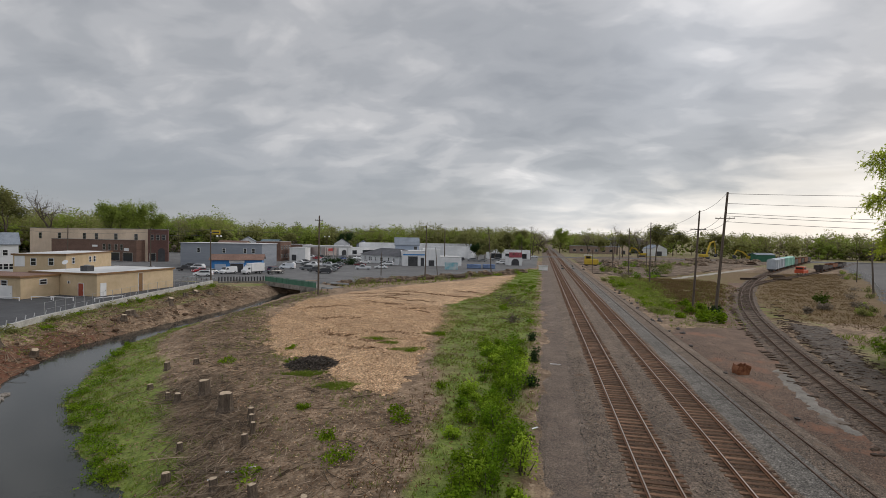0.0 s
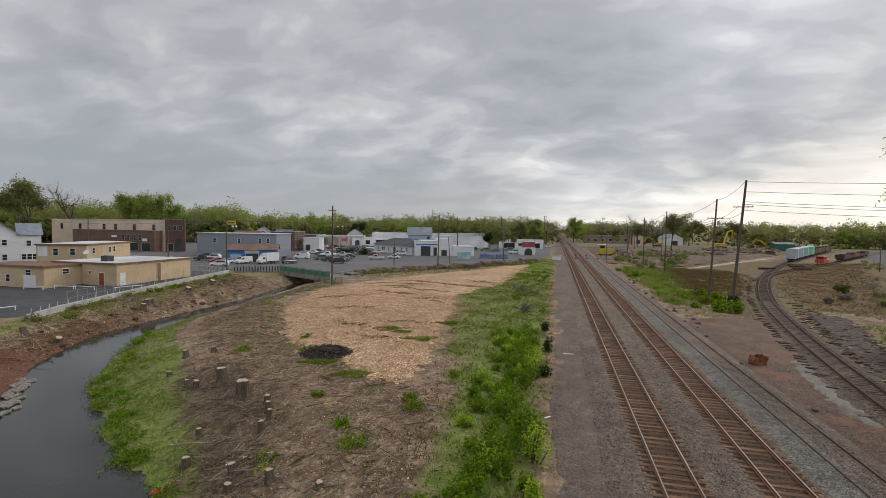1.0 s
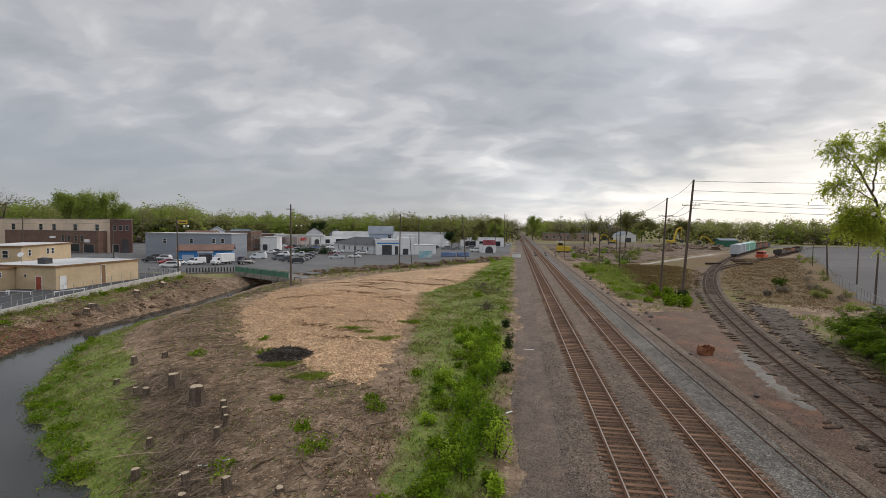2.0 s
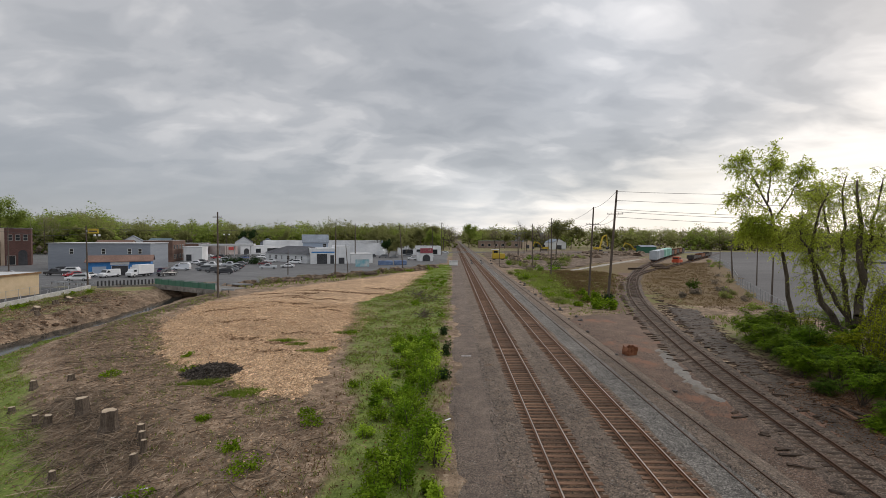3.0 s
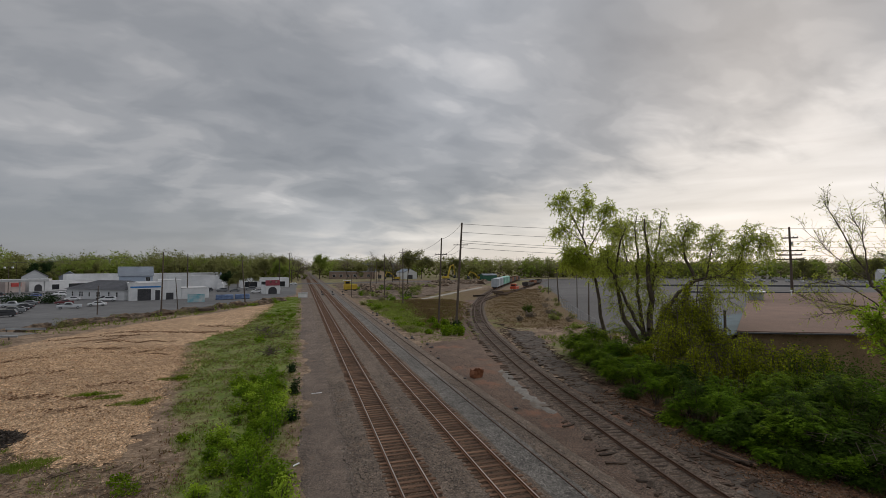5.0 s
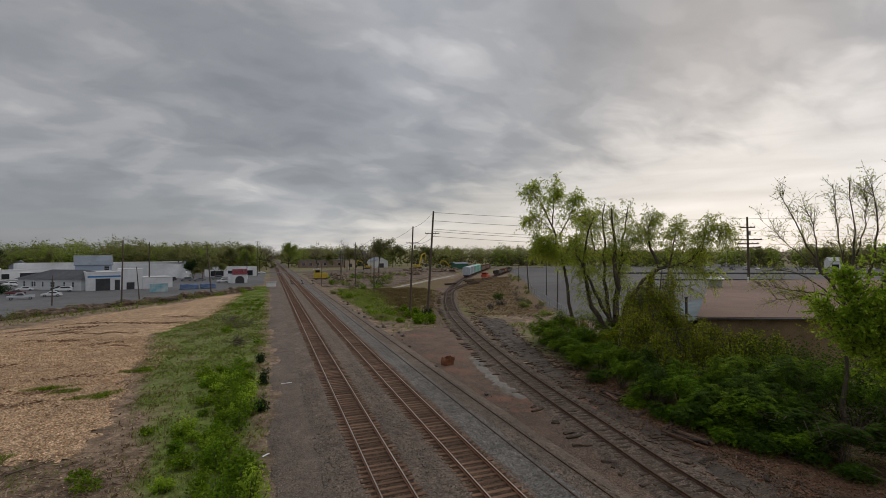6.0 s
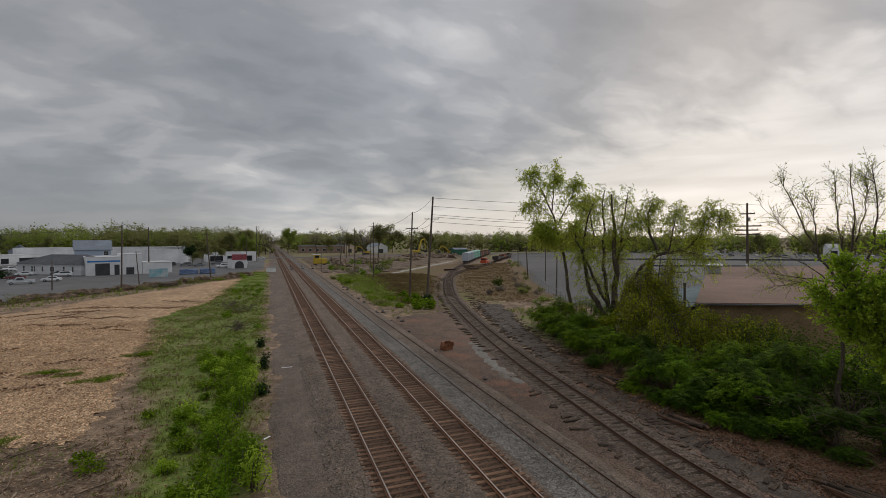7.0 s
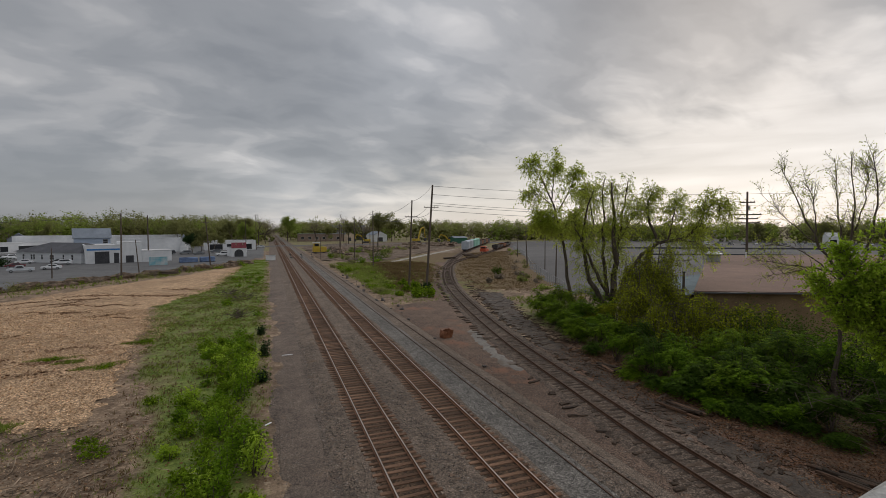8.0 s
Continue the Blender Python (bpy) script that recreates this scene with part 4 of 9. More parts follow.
# trees of the town and the yard
for x, y, h, leaf, name, label in ((-6.6, 345, 24, "leaf_brown", "bare_tree", "tall half-bare tree beside the rails"), (-14, 300, 13, "leaf_spring", "tree", "round olive green tree beside the crossing"),
                                   (15.5, 424, 22, "leaf_spring", "tree", "rounded fresh green tree beside the tracks"), (59, 263, 20, "leaf_wood", "tree", "thin half-leaved tree in the yard"), (62, 324, 20, "leaf_brown", "bare_tree", "bare grey tree behind rubble"), (53, 330, 17, "leaf_wood", "tree", "sparse olive tree behind rubble"), (58, 386, 21, "leaf_brown", "bare_tree", "bare tree before a brick depot"),
                                   (36, 392, 18, "leaf_brown", "bare_tree", "bare brown tree before a brick depot"), (-2, 372, 18, "leaf_brown", "bare_tree", "bare tree beside the crossing"), (-16, 360, 20, "leaf_wood", "tree", "tall olive tree beside the crossing"), (-21, 318, 15, "leaf_wood", "tree", "olive tree behind parked cars"), (-48, 300, 14, "leaf_wood", "tree", "olive tree behind white shops"),
                                   (120, 352, 18, "leaf_wood", "tree", "tall olive tree behind excavators"), (142, 372, 19, "leaf_brown", "bare_tree", "bare tree behind a green shed"), (100, 392, 20, "leaf_wood", "tree", "tall olive tree behind a white shed"),
                                   (364, 212, 16, "leaf_wood", "tree", "rounded tree across the paved lot"), (346, 244, 15, "leaf_wood", "tree", "broad tree across the paved lot"), (398, 190, 17, "leaf_spring", "tree", "green tree across the paved lot"), (322, 276, 14, "leaf_wood", "tree", "low tree across the paved lot"),
                                   (-226, 206, 27, "leaf_spring", "tree", "broad bright green tree behind a peach building"), (-212, 214, 25, "leaf_spring", "tree", "bright green tree behind a brick building"),
                                   (-264, 182, 33, "leaf_wood", "tree", "tall grey green tree behind a white house"), (-246, 190, 31, "leaf_brown", "bare_tree", "bare brown tree behind a white house"),
                                   (-148, 330, 16, "leaf_evergreen", "evergreen_tree", "dark conical evergreen among houses"), (-32, 232, 9, "leaf_evergreen", "evergreen_tree", "dark evergreen beside the parking lot"),
                                   (-28, 232, 9, "leaf_wood", "tree", "olive green tree beside a pole"), (-24, 246, 10, "leaf_wood", "tree", "olive tree at the street"),
                                   (75, 380, 15, "leaf_brown", "bare_tree", "bare tree beside far sheds"), (45, 400, 13, "leaf_wood", "tree", "olive tree beside far sheds"),
                                   (-160, 260, 12, "leaf_wood", "tree", "green tree between houses"), (-175, 300, 13, "leaf_wood", "tree", "green tree behind houses"), (-95, 340, 13, "leaf_wood", "tree", "green tree behind a flat building"),
                                   (-60, 350, 13, "leaf_wood", "tree", "olive tree behind a flat building"), (-40, 330, 12, "leaf_wood", "tree", "olive tree at the street end"), (-128, 350, 13, "leaf_wood", "tree", "olive tree among houses")):
    tree(name, (x, y, -0.3), label, leaf, [((0.02, 0, 1), h * 0.36, 0.02 * h, 4, dict(spread=0.5, kids=3, up=0.22, shrink=0.70))], 60 if leaf != "leaf_brown" else 14, 0.045 * h, 0.011 * h + 0.1 if leaf != "leaf_brown" else 0.17, group="trees of the town", mass=0.055 * h if leaf != "leaf_brown" else 0.0)

# ---- utility poles and wires ----
def pole(place, h, label, lean=(0.0, 0.0), arms=(), drum=False, r=0.16, head=None, group="utility poles", turn=0.0, bulk=0.06):
    """arms: rows of (drop below the top, half length)."""
    p = empty("utility_pole", Matrix.Translation(place) @ Matrix.Rotation(turn, 4, "Z"), label, "utility pole", group)
    top = Vector((lean[0], lean[1], h))
    part("shaft", tube((0, 0, -0.8), top, r, r * 0.62, 10), M["pole_wood"], p)
    for drop, half in arms:
        c = top * (1 - drop / h)
        a = part("crossarm", box(c.x - half, c.x + half, c.y - 0.12 - bulk, c.y - 0.12 + bulk, c.z - bulk, c.z + bulk, 0.01), M["pole_wood"], p)
        for k in (-0.92, -0.45, 0.45, 0.92):
            b = tube((c.x + k * half, c.y - 0.12, c.z + bulk), (c.x + k * half, c.y - 0.12, c.z + 0.14 + 1.7 * bulk), 0.75 * bulk, 0.5 * bulk, 6)
            part("insulator", b, M["steel"], a)
    if drum:
        c = top * 0.8
        part("transformer", tube((c.x + 0.42, c.y, c.z - 0.5), (c.x + 0.42, c.y, c.z + 0.45), 0.24, 0.24, 12), M["steel"], p)
    if head:
        c = top * 0.97
        part("lamp_arm", tube((c.x - head, c.y, c.z + 0.2), (c.x + head, c.y, c.z + 0.2), 0.05, 0.05, 6), M["dark_metal"], p)
        for s in (-1, 1):
            part("floodlight", box(c.x + s * head - 0.3, c.x + s * head + 0.3, c.y - 0.3, c.y + 0.3, c.z - 0.35, c.z + 0.35, 0.06), M["paint_white"], p, "white floodlight box")
    return p


def wires(rows, label, r=0.02):
    w = empty("overhead_wires", Matrix(), label, "wires", "overhead wires")
    for a, b, sag in rows:
        a, b = Vector(a), Vector(b)
        n = 14
        pts = [a.lerp(b, k / n) - Vector((0, 0, sag * 4 * (k / n) * (1 - k / n))) for k in range(n + 1)]
        s = (b - a).cross(Vector((0, 0, 1))).normalized() * r
        verts = [tuple(p + o) for p in pts for o in (s, Vector((0, 0, r)), -s, Vector((0, 0, -r)))]
        faces = [(k * 4 + i, k * 4 + (i + 1) % 4, k * 4 + 4 + (i + 1) % 4, k * 4 + 4 + i) for k in range(n) for i in range(4)]
        raw("wire", verts, faces, M["dark_metal"], w)
    return w


G = -0.3
pole((26.5, 79.1, G), 19.0, "tall leaning timber utility pole beside the siding", (1.2, 0), [(4.0, 1.3)], r=0.24, turn=-0.3)
pole((25.7, 87.3, G), 16.7, "timber utility pole leaning over tall weeds", (0.65, 0), [(3.2, 1.2)], r=0.2, turn=-0.3)
pole((28.7, 134.5, G), 16.4, "slim timber utility pole in the weeds", (0, 0), [(1.2, 1.1)], r=0.19)
pole((27.5, 159.1, G), 15.4, "plain timber pole in the yard", (0, 0), r=0.19)
pole((26.3, 187.3, G), 11.5, "short leaning timber pole beside rubble", (1.2, 0), r=0.18)
pole((17.6, 171.9, G), 8.0, "thin timber pole beside a mesh fence", (0, 0), r=0.13)
pole((40.5, 196, G), 12.5, "far timber pole in the yard", (0, 0), r=0.16)
pole((34, 240, G), 13.5, "far timber pole beside sheds", (0, 0), [(0.8, 1.0)], r=0.18)
pole((45, 290, G), 14, "far timber pole behind rubble", (0, 0), [(0.8, 1.0)], r=0.18)
pole((-41.7, 81.7, G), 15.2, "timber utility pole at the end of the green bridge", (0.1, 0), [(0.9, 0.8)], r=0.19)
pole((-30.5, 120.4, G), 14.6, "timber utility pole between chips and lot", (0.3, 0), r=0.19)
pole((-28.8, 128.5, G), 8.6, "short leaning timber post beside the lot", (-0.7, 0), r=0.14)
pole((-45.7, 128.3, G), 6.8, "short timber post at the lot edge", (0.1, 0), r=0.15)
pole((-16.3, 154.5, G), 14.6, "leaning timber pole by the service drive", (-1.2, 0), [(0.5, 1.1), (1.6, 0.9)], r=0.2)
pole((-77.4, 97.0, G), 12.8, "timber pole with a flat sign board near the bridge", (-0.2, 0), r=0.18)
pole((-38.4, 183.5, G), 15.8, "dark timber pole behind the white garage", (0, 0), r=0.24)
pole((-9.0, 215, G), 15.0, "slim pale pole near the maroon hut", (0, 0), r=0.15)
pole((-6.0, 262, G), 18.5, "tall pole with lamp heads near the crossing", (0, 0), [(0.4, 1.0)], r=0.2)
pole((-120, 245, G), 11.5, "lot floodlight pole with two white heads", (0, 0), r=0.15, head=1.4)
pole((-128, 165, G), 11.0, "floodlight pole with white heads at a storefront", (0, 0), r=0.15, head=0.8)
pole((-146, 118, G), 13.5, "dark timber pole behind the tan building", (0.4, 0), r=0.2)
pole((-113, 116, G), 13.0, "timber pole behind the flat tan roof", (0, 0), r=0.17)
pole((-160, 108, G), 13.5, "timber pole beside a white house", (0, 0), [(0.6, 1.0)], r=0.2)
pole((70.5, 117.5, G), 10.8, "dark timber pole at the fence of the grey lot", (-0.75, 0), r=0.2)
pole((53.9, 79.0, G), 8.1, "bare timber post beside a willow", (0.15, 0), r=0.17)
pole((69.9, 107.5, G), 8.8, "plain timber post on the lot fence", (0, 0), r=0.15)
pole((92.8, 162.3, G), 6.8, "thin timber post on the lot fence", (0, 0), r=0.15)
pole((109.7, 80.0, 0), 19.8, "tall pole with stacked crossarms behind a brown roof", (-0.3, 0), [(2.6, 1.6), (5.6, 2.9), (6.6, 2.2), (7.6, 2.6)], True, r=0.34, turn=-0.93, bulk=0.15)
pole((148, 63, 0), 21.0, "tall dark pole with crossarms beyond budding branches", (0, 0), [(3.0, 2.0), (5.0, 2.6), (6.4, 2.4)], True, r=0.34, turn=-1.15, bulk=0.16)

T1, T2, T3 = Vector((27.6, 79.0, 18.5)), Vector((26.3, 87.2, 16.2)), Vector((28.7, 134.5, 16.0))
TX, TY = Vector((108.9, 80.9, 19.5)), Vector((148, 63, 20.8))
wires([(T1, TX, 0.9), (T1 - Vector((0, 0, 1.5)), TX - Vector((0, 0, 2.0)), 1.0), (T1 - Vector((0, 0, 3.0)), TX - Vector((0, 0, 4.2)), 1.1), (T1 - Vector((0, 0, 3.4)), TX - Vector((0.4, 0, 4.2)), 1.3),
       (T1 - Vector((0, 0, 4.3)), TX - Vector((0, 0, 6.1)), 1.0), (TX, TY, 0.7), (TX - Vector((0, 0, 3)), TY - Vector((0, 0, 3)), 0.8), (TX - Vector((0, 0, 4.2)), TY - Vector((0, 0, 4.8)), 0.8), (TX - Vector((0, 0, 6.2)), TY - Vector((0, 0, 6.5)), 0.8)], "dark sagging wires from a leaning pole over the lot", 0.03)
wires([(T1, T2, 0.5), (T1 - Vector((0.9, 0, 3.8)), T2 - Vector((0.9, 0, 3.0)), 0.7), (T1 + Vector((0.6, 0, -3.8)), T2 + Vector((0.6, 0, -3.0)), 0.7), (T2, T3, 1.6), (T2 - Vector((0.8, 0, 3)), T3 - Vector((0.8, 0, 1.1)), 1.5), (T2 + Vector((0.8, 0, -3)), T3 + Vector((0.8, 0, -1.1)), 1.4),
       (T3, (34, 240, 13), 1.8), (T3 + Vector((0.8, 0, -1.1)), (34.8, 240, 12.5), 1.8), ((34, 240, 13), (45, 290, 13), 1.2)], "dark sagging wires between the yard poles", 0.03)
wires([((-160, 108, 13), (-113, 116, 12.4), 0.8), ((-113, 116, 12.4), (-77.6, 97, 12.2), 0.6), ((-160, 108, 12), (-113, 116, 11.4), 0.9), ((-113, 116, 11.4), (-77.6, 97, 11), 0.7), ((-77.6, 97, 12.2), (-30.3, 120.4, 13.8), 1.2), ((-220, 95, 14), (-160, 108, 13), 0.8), ((-220, 95, 13), (-160, 108, 12), 0.8)], "pale sagging wires over the tan building", 0.03)

# ---- buildings ----
def building(place, angle, w, d, h, wall, roof, label, name="building", kind="flat", rise=0.0, eave=0.25, openings=(), foot=0.0, parapet=0.0, edge="", trim="paint_white", group="buildings of the town", category="building"):
    """Front at local y = 0, facing -y, from x = 0 to w. openings: (face, along, sill, width, height, what); faces f, b, l, r."""
    b = empty(name, Matrix.Translation((place[0], place[1], -0.32)) @ Matrix.Rotation(radians(angle), 4, "Z"), label, category, group)
    t = 0.25
    bm = bmesh.new()
    for x0, x1, y0, y1 in ((0, w, 0, t), (0, w, d - t, d), (0, t, t, d - t), (w - t, w, t, d - t)):
        add_box(bm, x0, x1, y0, y1, foot, h)
    if kind == "gable":
        for x in (0, w - t):
            v = [bm.verts.new(c) for c in ((x, 0, h), (x, d, h), (x, d / 2, h + rise), (x + t, 0, h), (x + t, d, h), (x + t, d / 2, h + rise))]
            for q in ((0, 1, 2), (3, 5, 4), (0, 3, 4, 1), (1, 4, 5, 2), (2, 5, 3, 0)):
                bm.faces.new([v[i] for i in q])
    if kind == "gable_front":
        for y in (0, d - t):
            v = [bm.verts.new(c) for c in ((0, y, h), (w, y, h), (w / 2, y, h + rise), (0, y + t, h), (w, y + t, h), (w / 2, y + t, h + rise))]
            for q in ((0, 2, 1), (3, 4, 5), (0, 1, 4, 3), (1, 2, 5, 4), (2, 0, 3, 5)):
                bm.faces.new([v[i] for i in q])
    bmesh.ops.recalc_face_normals(bm, faces=bm.faces)
    part("wall", bm, M[wall], b)
    e = eave
    if kind == "flat":
        rf = part("roof", box(t + 0.002, w - t - 0.002, t + 0.002, d - t - 0.002, h - 0.3, h - 0.12) if parapet else box(-e, w + e, -e, d + e, h, h + 0.18, 0.02), M[roof], b)
        if parapet:
            bm = bmesh.new()
            for x0, x1, y0, y1 in ((-0.08, w + 0.08, -0.08, 0.3), (-0.08, w + 0.08, d - 0.3, d + 0.08), (-0.08, 0.3, 0.3, d - 0.3), (w - 0.3, w + 0.08, 0.3, d - 0.3)):
                add_box(bm, x0, x1, y0, y1, h, h + 0.12)
            part("coping", bm, M[trim], rf)
        elif edge:
            bm = bmesh.new()
            for x0, x1, y0, y1 in ((-e - 0.06, w + e + 0.06, -e - 0.06, -e), (-e - 0.06, w + e + 0.06, d + e, d + e + 0.06), (-e - 0.06, -e, -e, d + e), (w + e, w + e + 0.06, -e, d + e)):
                add_box(bm, x0, x1, y0, y1, h - 0.12, h + 0.2)
            part("fascia_board", bm, M[edge], rf)
    elif kind in ("gable", "gable_front"):
        u, span = (d, w) if kind == "gable" else (w, d)
        th = 0.16
        k = rise / (u / 2)
        prof = [(-e, h - e * k + 0.01), (u / 2, h + rise + 0.01), (u + e, h - e * k + 0.01), (u + e, h - e * k + th), (u / 2, h + rise + th + 0.04), (-e, h - e * k + th)]
        bm = prism(prof, -e, span + e)
        if kind == "gable":
            for v in bm.verts:
                v.co = Vector((v.co.y, v.co.x, v.co.z))
            bmesh.ops.recalc_face_normals(bm, faces=bm.faces)
        part("roof", bm, M[roof], b)
    elif kind == "hip":
        bm = bmesh.new()
        q = min(w, d) / 2
        v = [bm.verts.new(c) for c in ((-e, -e, h), (w + e, -e, h), (w + e, d + e, h), (-e, d + e, h), (q, d / 2, h + rise), (w - q, d / 2, h + rise))]
        for f in ((0, 1, 5, 4), (1, 2, 5), (2, 3, 4, 5), (3, 0, 4), (3, 2, 1, 0)):
            bm.faces.new([v[i] for i in f])
        bmesh.ops.recalc_face_normals(bm, faces=bm.faces)
        part("roof", bm, M[roof], b)
    for face, s, sill, ow, oh, what in openings:
        m = {"f": Matrix(), "b": Matrix.Translation((w, d, 0)) @ Matrix.Rotation(math.pi, 4, "Z"), "l": Matrix.Translation((0, d, 0)) @ Matrix.Rotation(-math.pi / 2, 4, "Z"), "r": Matrix.Translation((w, 0, 0)) @ Matrix.Rotation(math.pi / 2, 4, "Z")}[face]

        def put(nm, bmx, mt, par, lab=""):
            bmesh.ops.transform(bmx, matrix=m, verts=bmx.verts)
            return part(nm, bmx, M[mt], par, lab)
        if what in ("window", "shop"):
            fr = bmesh.new()
            g = 0.09 if what == "window" else 0.12
            for x0, x1, z0, z1 in ((s - g, s + ow + g, sill - g, sill), (s - g, s + ow + g, sill + oh, sill + oh + g), (s - g, s, sill, sill + oh), (s + ow, s + ow + g, sill, sill + oh)):
                add_box(fr, x0, x1, -0.09, 0.0, z0, z1)
            if what == "window":
                add_box(fr, s, s + ow, -0.07, -0.03, sill + oh / 2 - 0.03, sill + oh / 2 + 0.03)
            win = put("window", fr, trim, b)
            put("pane", box(s, s + ow, -0.028, -0.004, sill, sill + oh), "pane", win)
        elif what == "arch":
            bm = bmesh.new()
            pts = [(s, sill), (s + ow, sill)] + [(s + ow / 2 + ow / 2 * math.cos(a), sill + oh - ow / 2 + ow / 2 * math.sin(a)) for a in [math.pi * i / 8 for i in range(9)]]
            bmq = prism(pts, -0.05, -0.01)
            put("arched_door", bmq, "dark_metal", b)
        elif what.startswith("sign:"):
            put("sign", box(s, s + ow, -0.16, -0.004, sill, sill + oh, 0.02), what[5:], b)
        elif what.startswith("band:"):
            put("fascia", box(s, s + ow, -0.06, -0.004, sill, sill + oh), what[5:], b)
        else:
            dr = put("door", box(s, s + ow, -0.06, -0.004, sill, sill + oh, 0.015), what, b)
            fr = bmesh.new()
            for x0, x1, z0, z1 in ((s - 0.08, s - 0.002, sill, sill + oh + 0.08), (s + ow + 0.002, s + ow + 0.08, sill, sill + oh + 0.08), (s, s + ow, sill + oh + 0.002, sill + oh + 0.08)):
                add_box(fr, x0, x1, -0.08, 0.0, z0, z1)
            put("door_frame", fr, trim, dr)
            if oh < 2.6:
                put("handle", box(s + ow - 0.16, s + ow - 0.1, -0.12, -0.06, sill + 0.95, sill + 1.07), "steel", dr)
    return b


def windows(face, xs, sill, w=0.9, h=1.4):
    return [(face, x, sill, w, h, "window") for x in xs]


# tan flat-roofed building at the creek
building((-76, 66.6), 90, 17.2, 14.5, 4.0, "stucco_tan", "roof_pale", "long tan stucco building with a pale flat roof", eave=0.2, edge="door_brown", openings=[("f", 0.7, 0, 1.0, 2.3, "paint_white"), ("f", 8.6, 0, 0.9, 3.6, "door_brown"), ("l", 5.2, 0, 1.1, 2.3, "door_red"), ("l", 10.6, 0, 1.1, 2.3, "door_red"), ("l", 8.3, 2.2, 0.4, 0.4, "dark_metal")])
building((-84, 60.2), 90, 6.3, 15, 3.7, "stucco_tan", "roof_rust", "tan stucco wing with a white garage door", eave=0.2, edge="door_brown", openings=[("f", 3.0, 2.3, 1.1, 0.8, "window"), ("l", 11.0, 2.2, 1.2, 0.9, "window"), ("l", 10.6, 0, 2.6, 2.2, "paint_white"), ("l", 6.5, 1.0, 0.9, 1.2, "window"), ("l", 4.2, 1.0, 0.9, 1.2, "window"), ("l", 1.5, 0, 1.0, 2.1, "door_brown")])
building((-107.6, 75.7), 25, 9.5, 20.5, 6.5, "stucco_tan", "roof_pale", "upper tan storey with white windows and a pale roof", eave=0.2, edge="door_brown", openings=windows("r", (2.4, 9.5, 11.5), 4.5, 0.9, 1.2) + windows("f", (3.2, 6.4), 4.3, 0.9, 1.4) + [("f", 0.3, 4.0, 1.8, 2.2, "band:paint_white")])
hvac = empty("roof_unit", Matrix.Translation((-82, 70, 3.86)), "grey metal air unit on a pale flat roof", "roof unit")
part("casing", box(-0.8, 0.8, -0.7, 0.7, 0, 1.0, 0.05), M["dark_metal"], hvac)
part("fan_cowl", tube((0, 0, 1.0), (0, 0, 1.15), 0.5, 0.5, 14), M["steel"], hvac)
dish = empty("satellite_dish", Matrix.Translation((-87.5, 70.5, 3.86)), "pale satellite dish on the flat roof", "satellite dish")
part("mast", tube((0, 0, 0), (0, 0, 1.2), 0.04, 0.04), M["steel"], dish)
part("reflector", tube((0, -0.05, 1.4), (0.05, -0.2, 1.5), 0.15, 0.5, 14), M["paint_white"], dish)

building((-142, 85), 58, 9, 12, 8.0, "siding_white", "roof_grey", "white two-storey house with a grey gable front", "house", "gable_front", 3.6, 0.4, windows("f", (1.6, 3.4, 5.6), 5.2) + windows("f", (1.6, 3.4, 5.6), 1.4), category="house")
building((-137.4, 92.4), 58, 4.6, 10, 8.0, "siding_white", "roof_grey", "white house wing with a grey roof", "house", "gable", 2.8, 0.4, windows("f", (1.6,), 5.0) + windows("f", (0.6, 1.7, 2.8), 1.4), category="house")
building((-222, 163), -5.8, 69, 6, 13.0, "stucco_peach", "roof_pale", "long peach rendered block behind brick shops", parapet=1, trim="concrete", openings=windows("f", (6, 18, 33, 40, 51, 62), 8.6, 1.7, 2.4))
building((-203, 157.5), -5.8, 48, 4.5, 8.6, "brick", "roof_dark", "row of red brown brick shops", parapet=1, trim="concrete", openings=windows("f", (30, 33, 36.5, 39.5), 4.6, 1.3, 2.2) + [("f", 18, 0.5, 6, 3.4, "shop"), ("f", 27, 0.5, 5, 3.0, "shop"), ("f", 34, 0.5, 5, 3.0, "shop"), ("f", 41, 0.3, 5, 3.2, "shop"), ("f", 24, 5.6, 3, 0.8, "sign:paint_white"), ("f", 41.5, 4.2, 2.6, 1.2, "sign:paint_white")])
building((-153.2, 156.0), 40, 6.8, 9, 13.0, "brick_dark", "roof_dark", "dark brick building with an arched entrance", parapet=1, trim="concrete", openings=windows("f", (0.8, 2.8, 4.8), 8.8, 1.1, 1.9) + [("f", 3.4, 0.1, 2.4, 5.4, "arch"), ("f", 0.6, 0.4, 2.0, 3.0, "shop")])
building((-150, 190), 8, 14, 10, 6.0, "stucco_peach", "roof_rust", "low shop with a rust brown roof", kind="gable", rise=2.4, openings=[("f", 1, 0.5, 11, 2.6, "shop")])
building((-143, 215), 8, 9, 8, 7.6, "teal_sheet", "teal_sheet", "small shed with a teal roof", kind="gable", rise=1.5)
building((-124, 140), 10, 29, 13, 8.2, "siding_grey", "roof_pale", "blue grey two-storey building with small white windows", openings=windows("f", (6, 15, 22.5, 25.5), 5.0, 1.0, 1.5))
building((-95.0, 119), 30, 14, 9, 3.9, "blue_paint", "roof_rust", "bright blue repair shop with a rust brown roof", kind="gable", rise=1.3, eave=0.6, openings=[("f", 5.2, 0.1, 3.6, 2.6, "dark_metal"), ("f", 10.2, 0.1, 2.6, 2.6, "shop"), ("f", 4.9, 3.0, 4.2, 0.8, "sign:paint_white"), ("f", 9.3, 0.1, 1.1, 2.2, "paint_white"), ("f", 1, 0.4, 3, 2.2, "band:siding_blue"), ("f", 12.9, 0.1, 0.9, 2.6, "paint_white")])
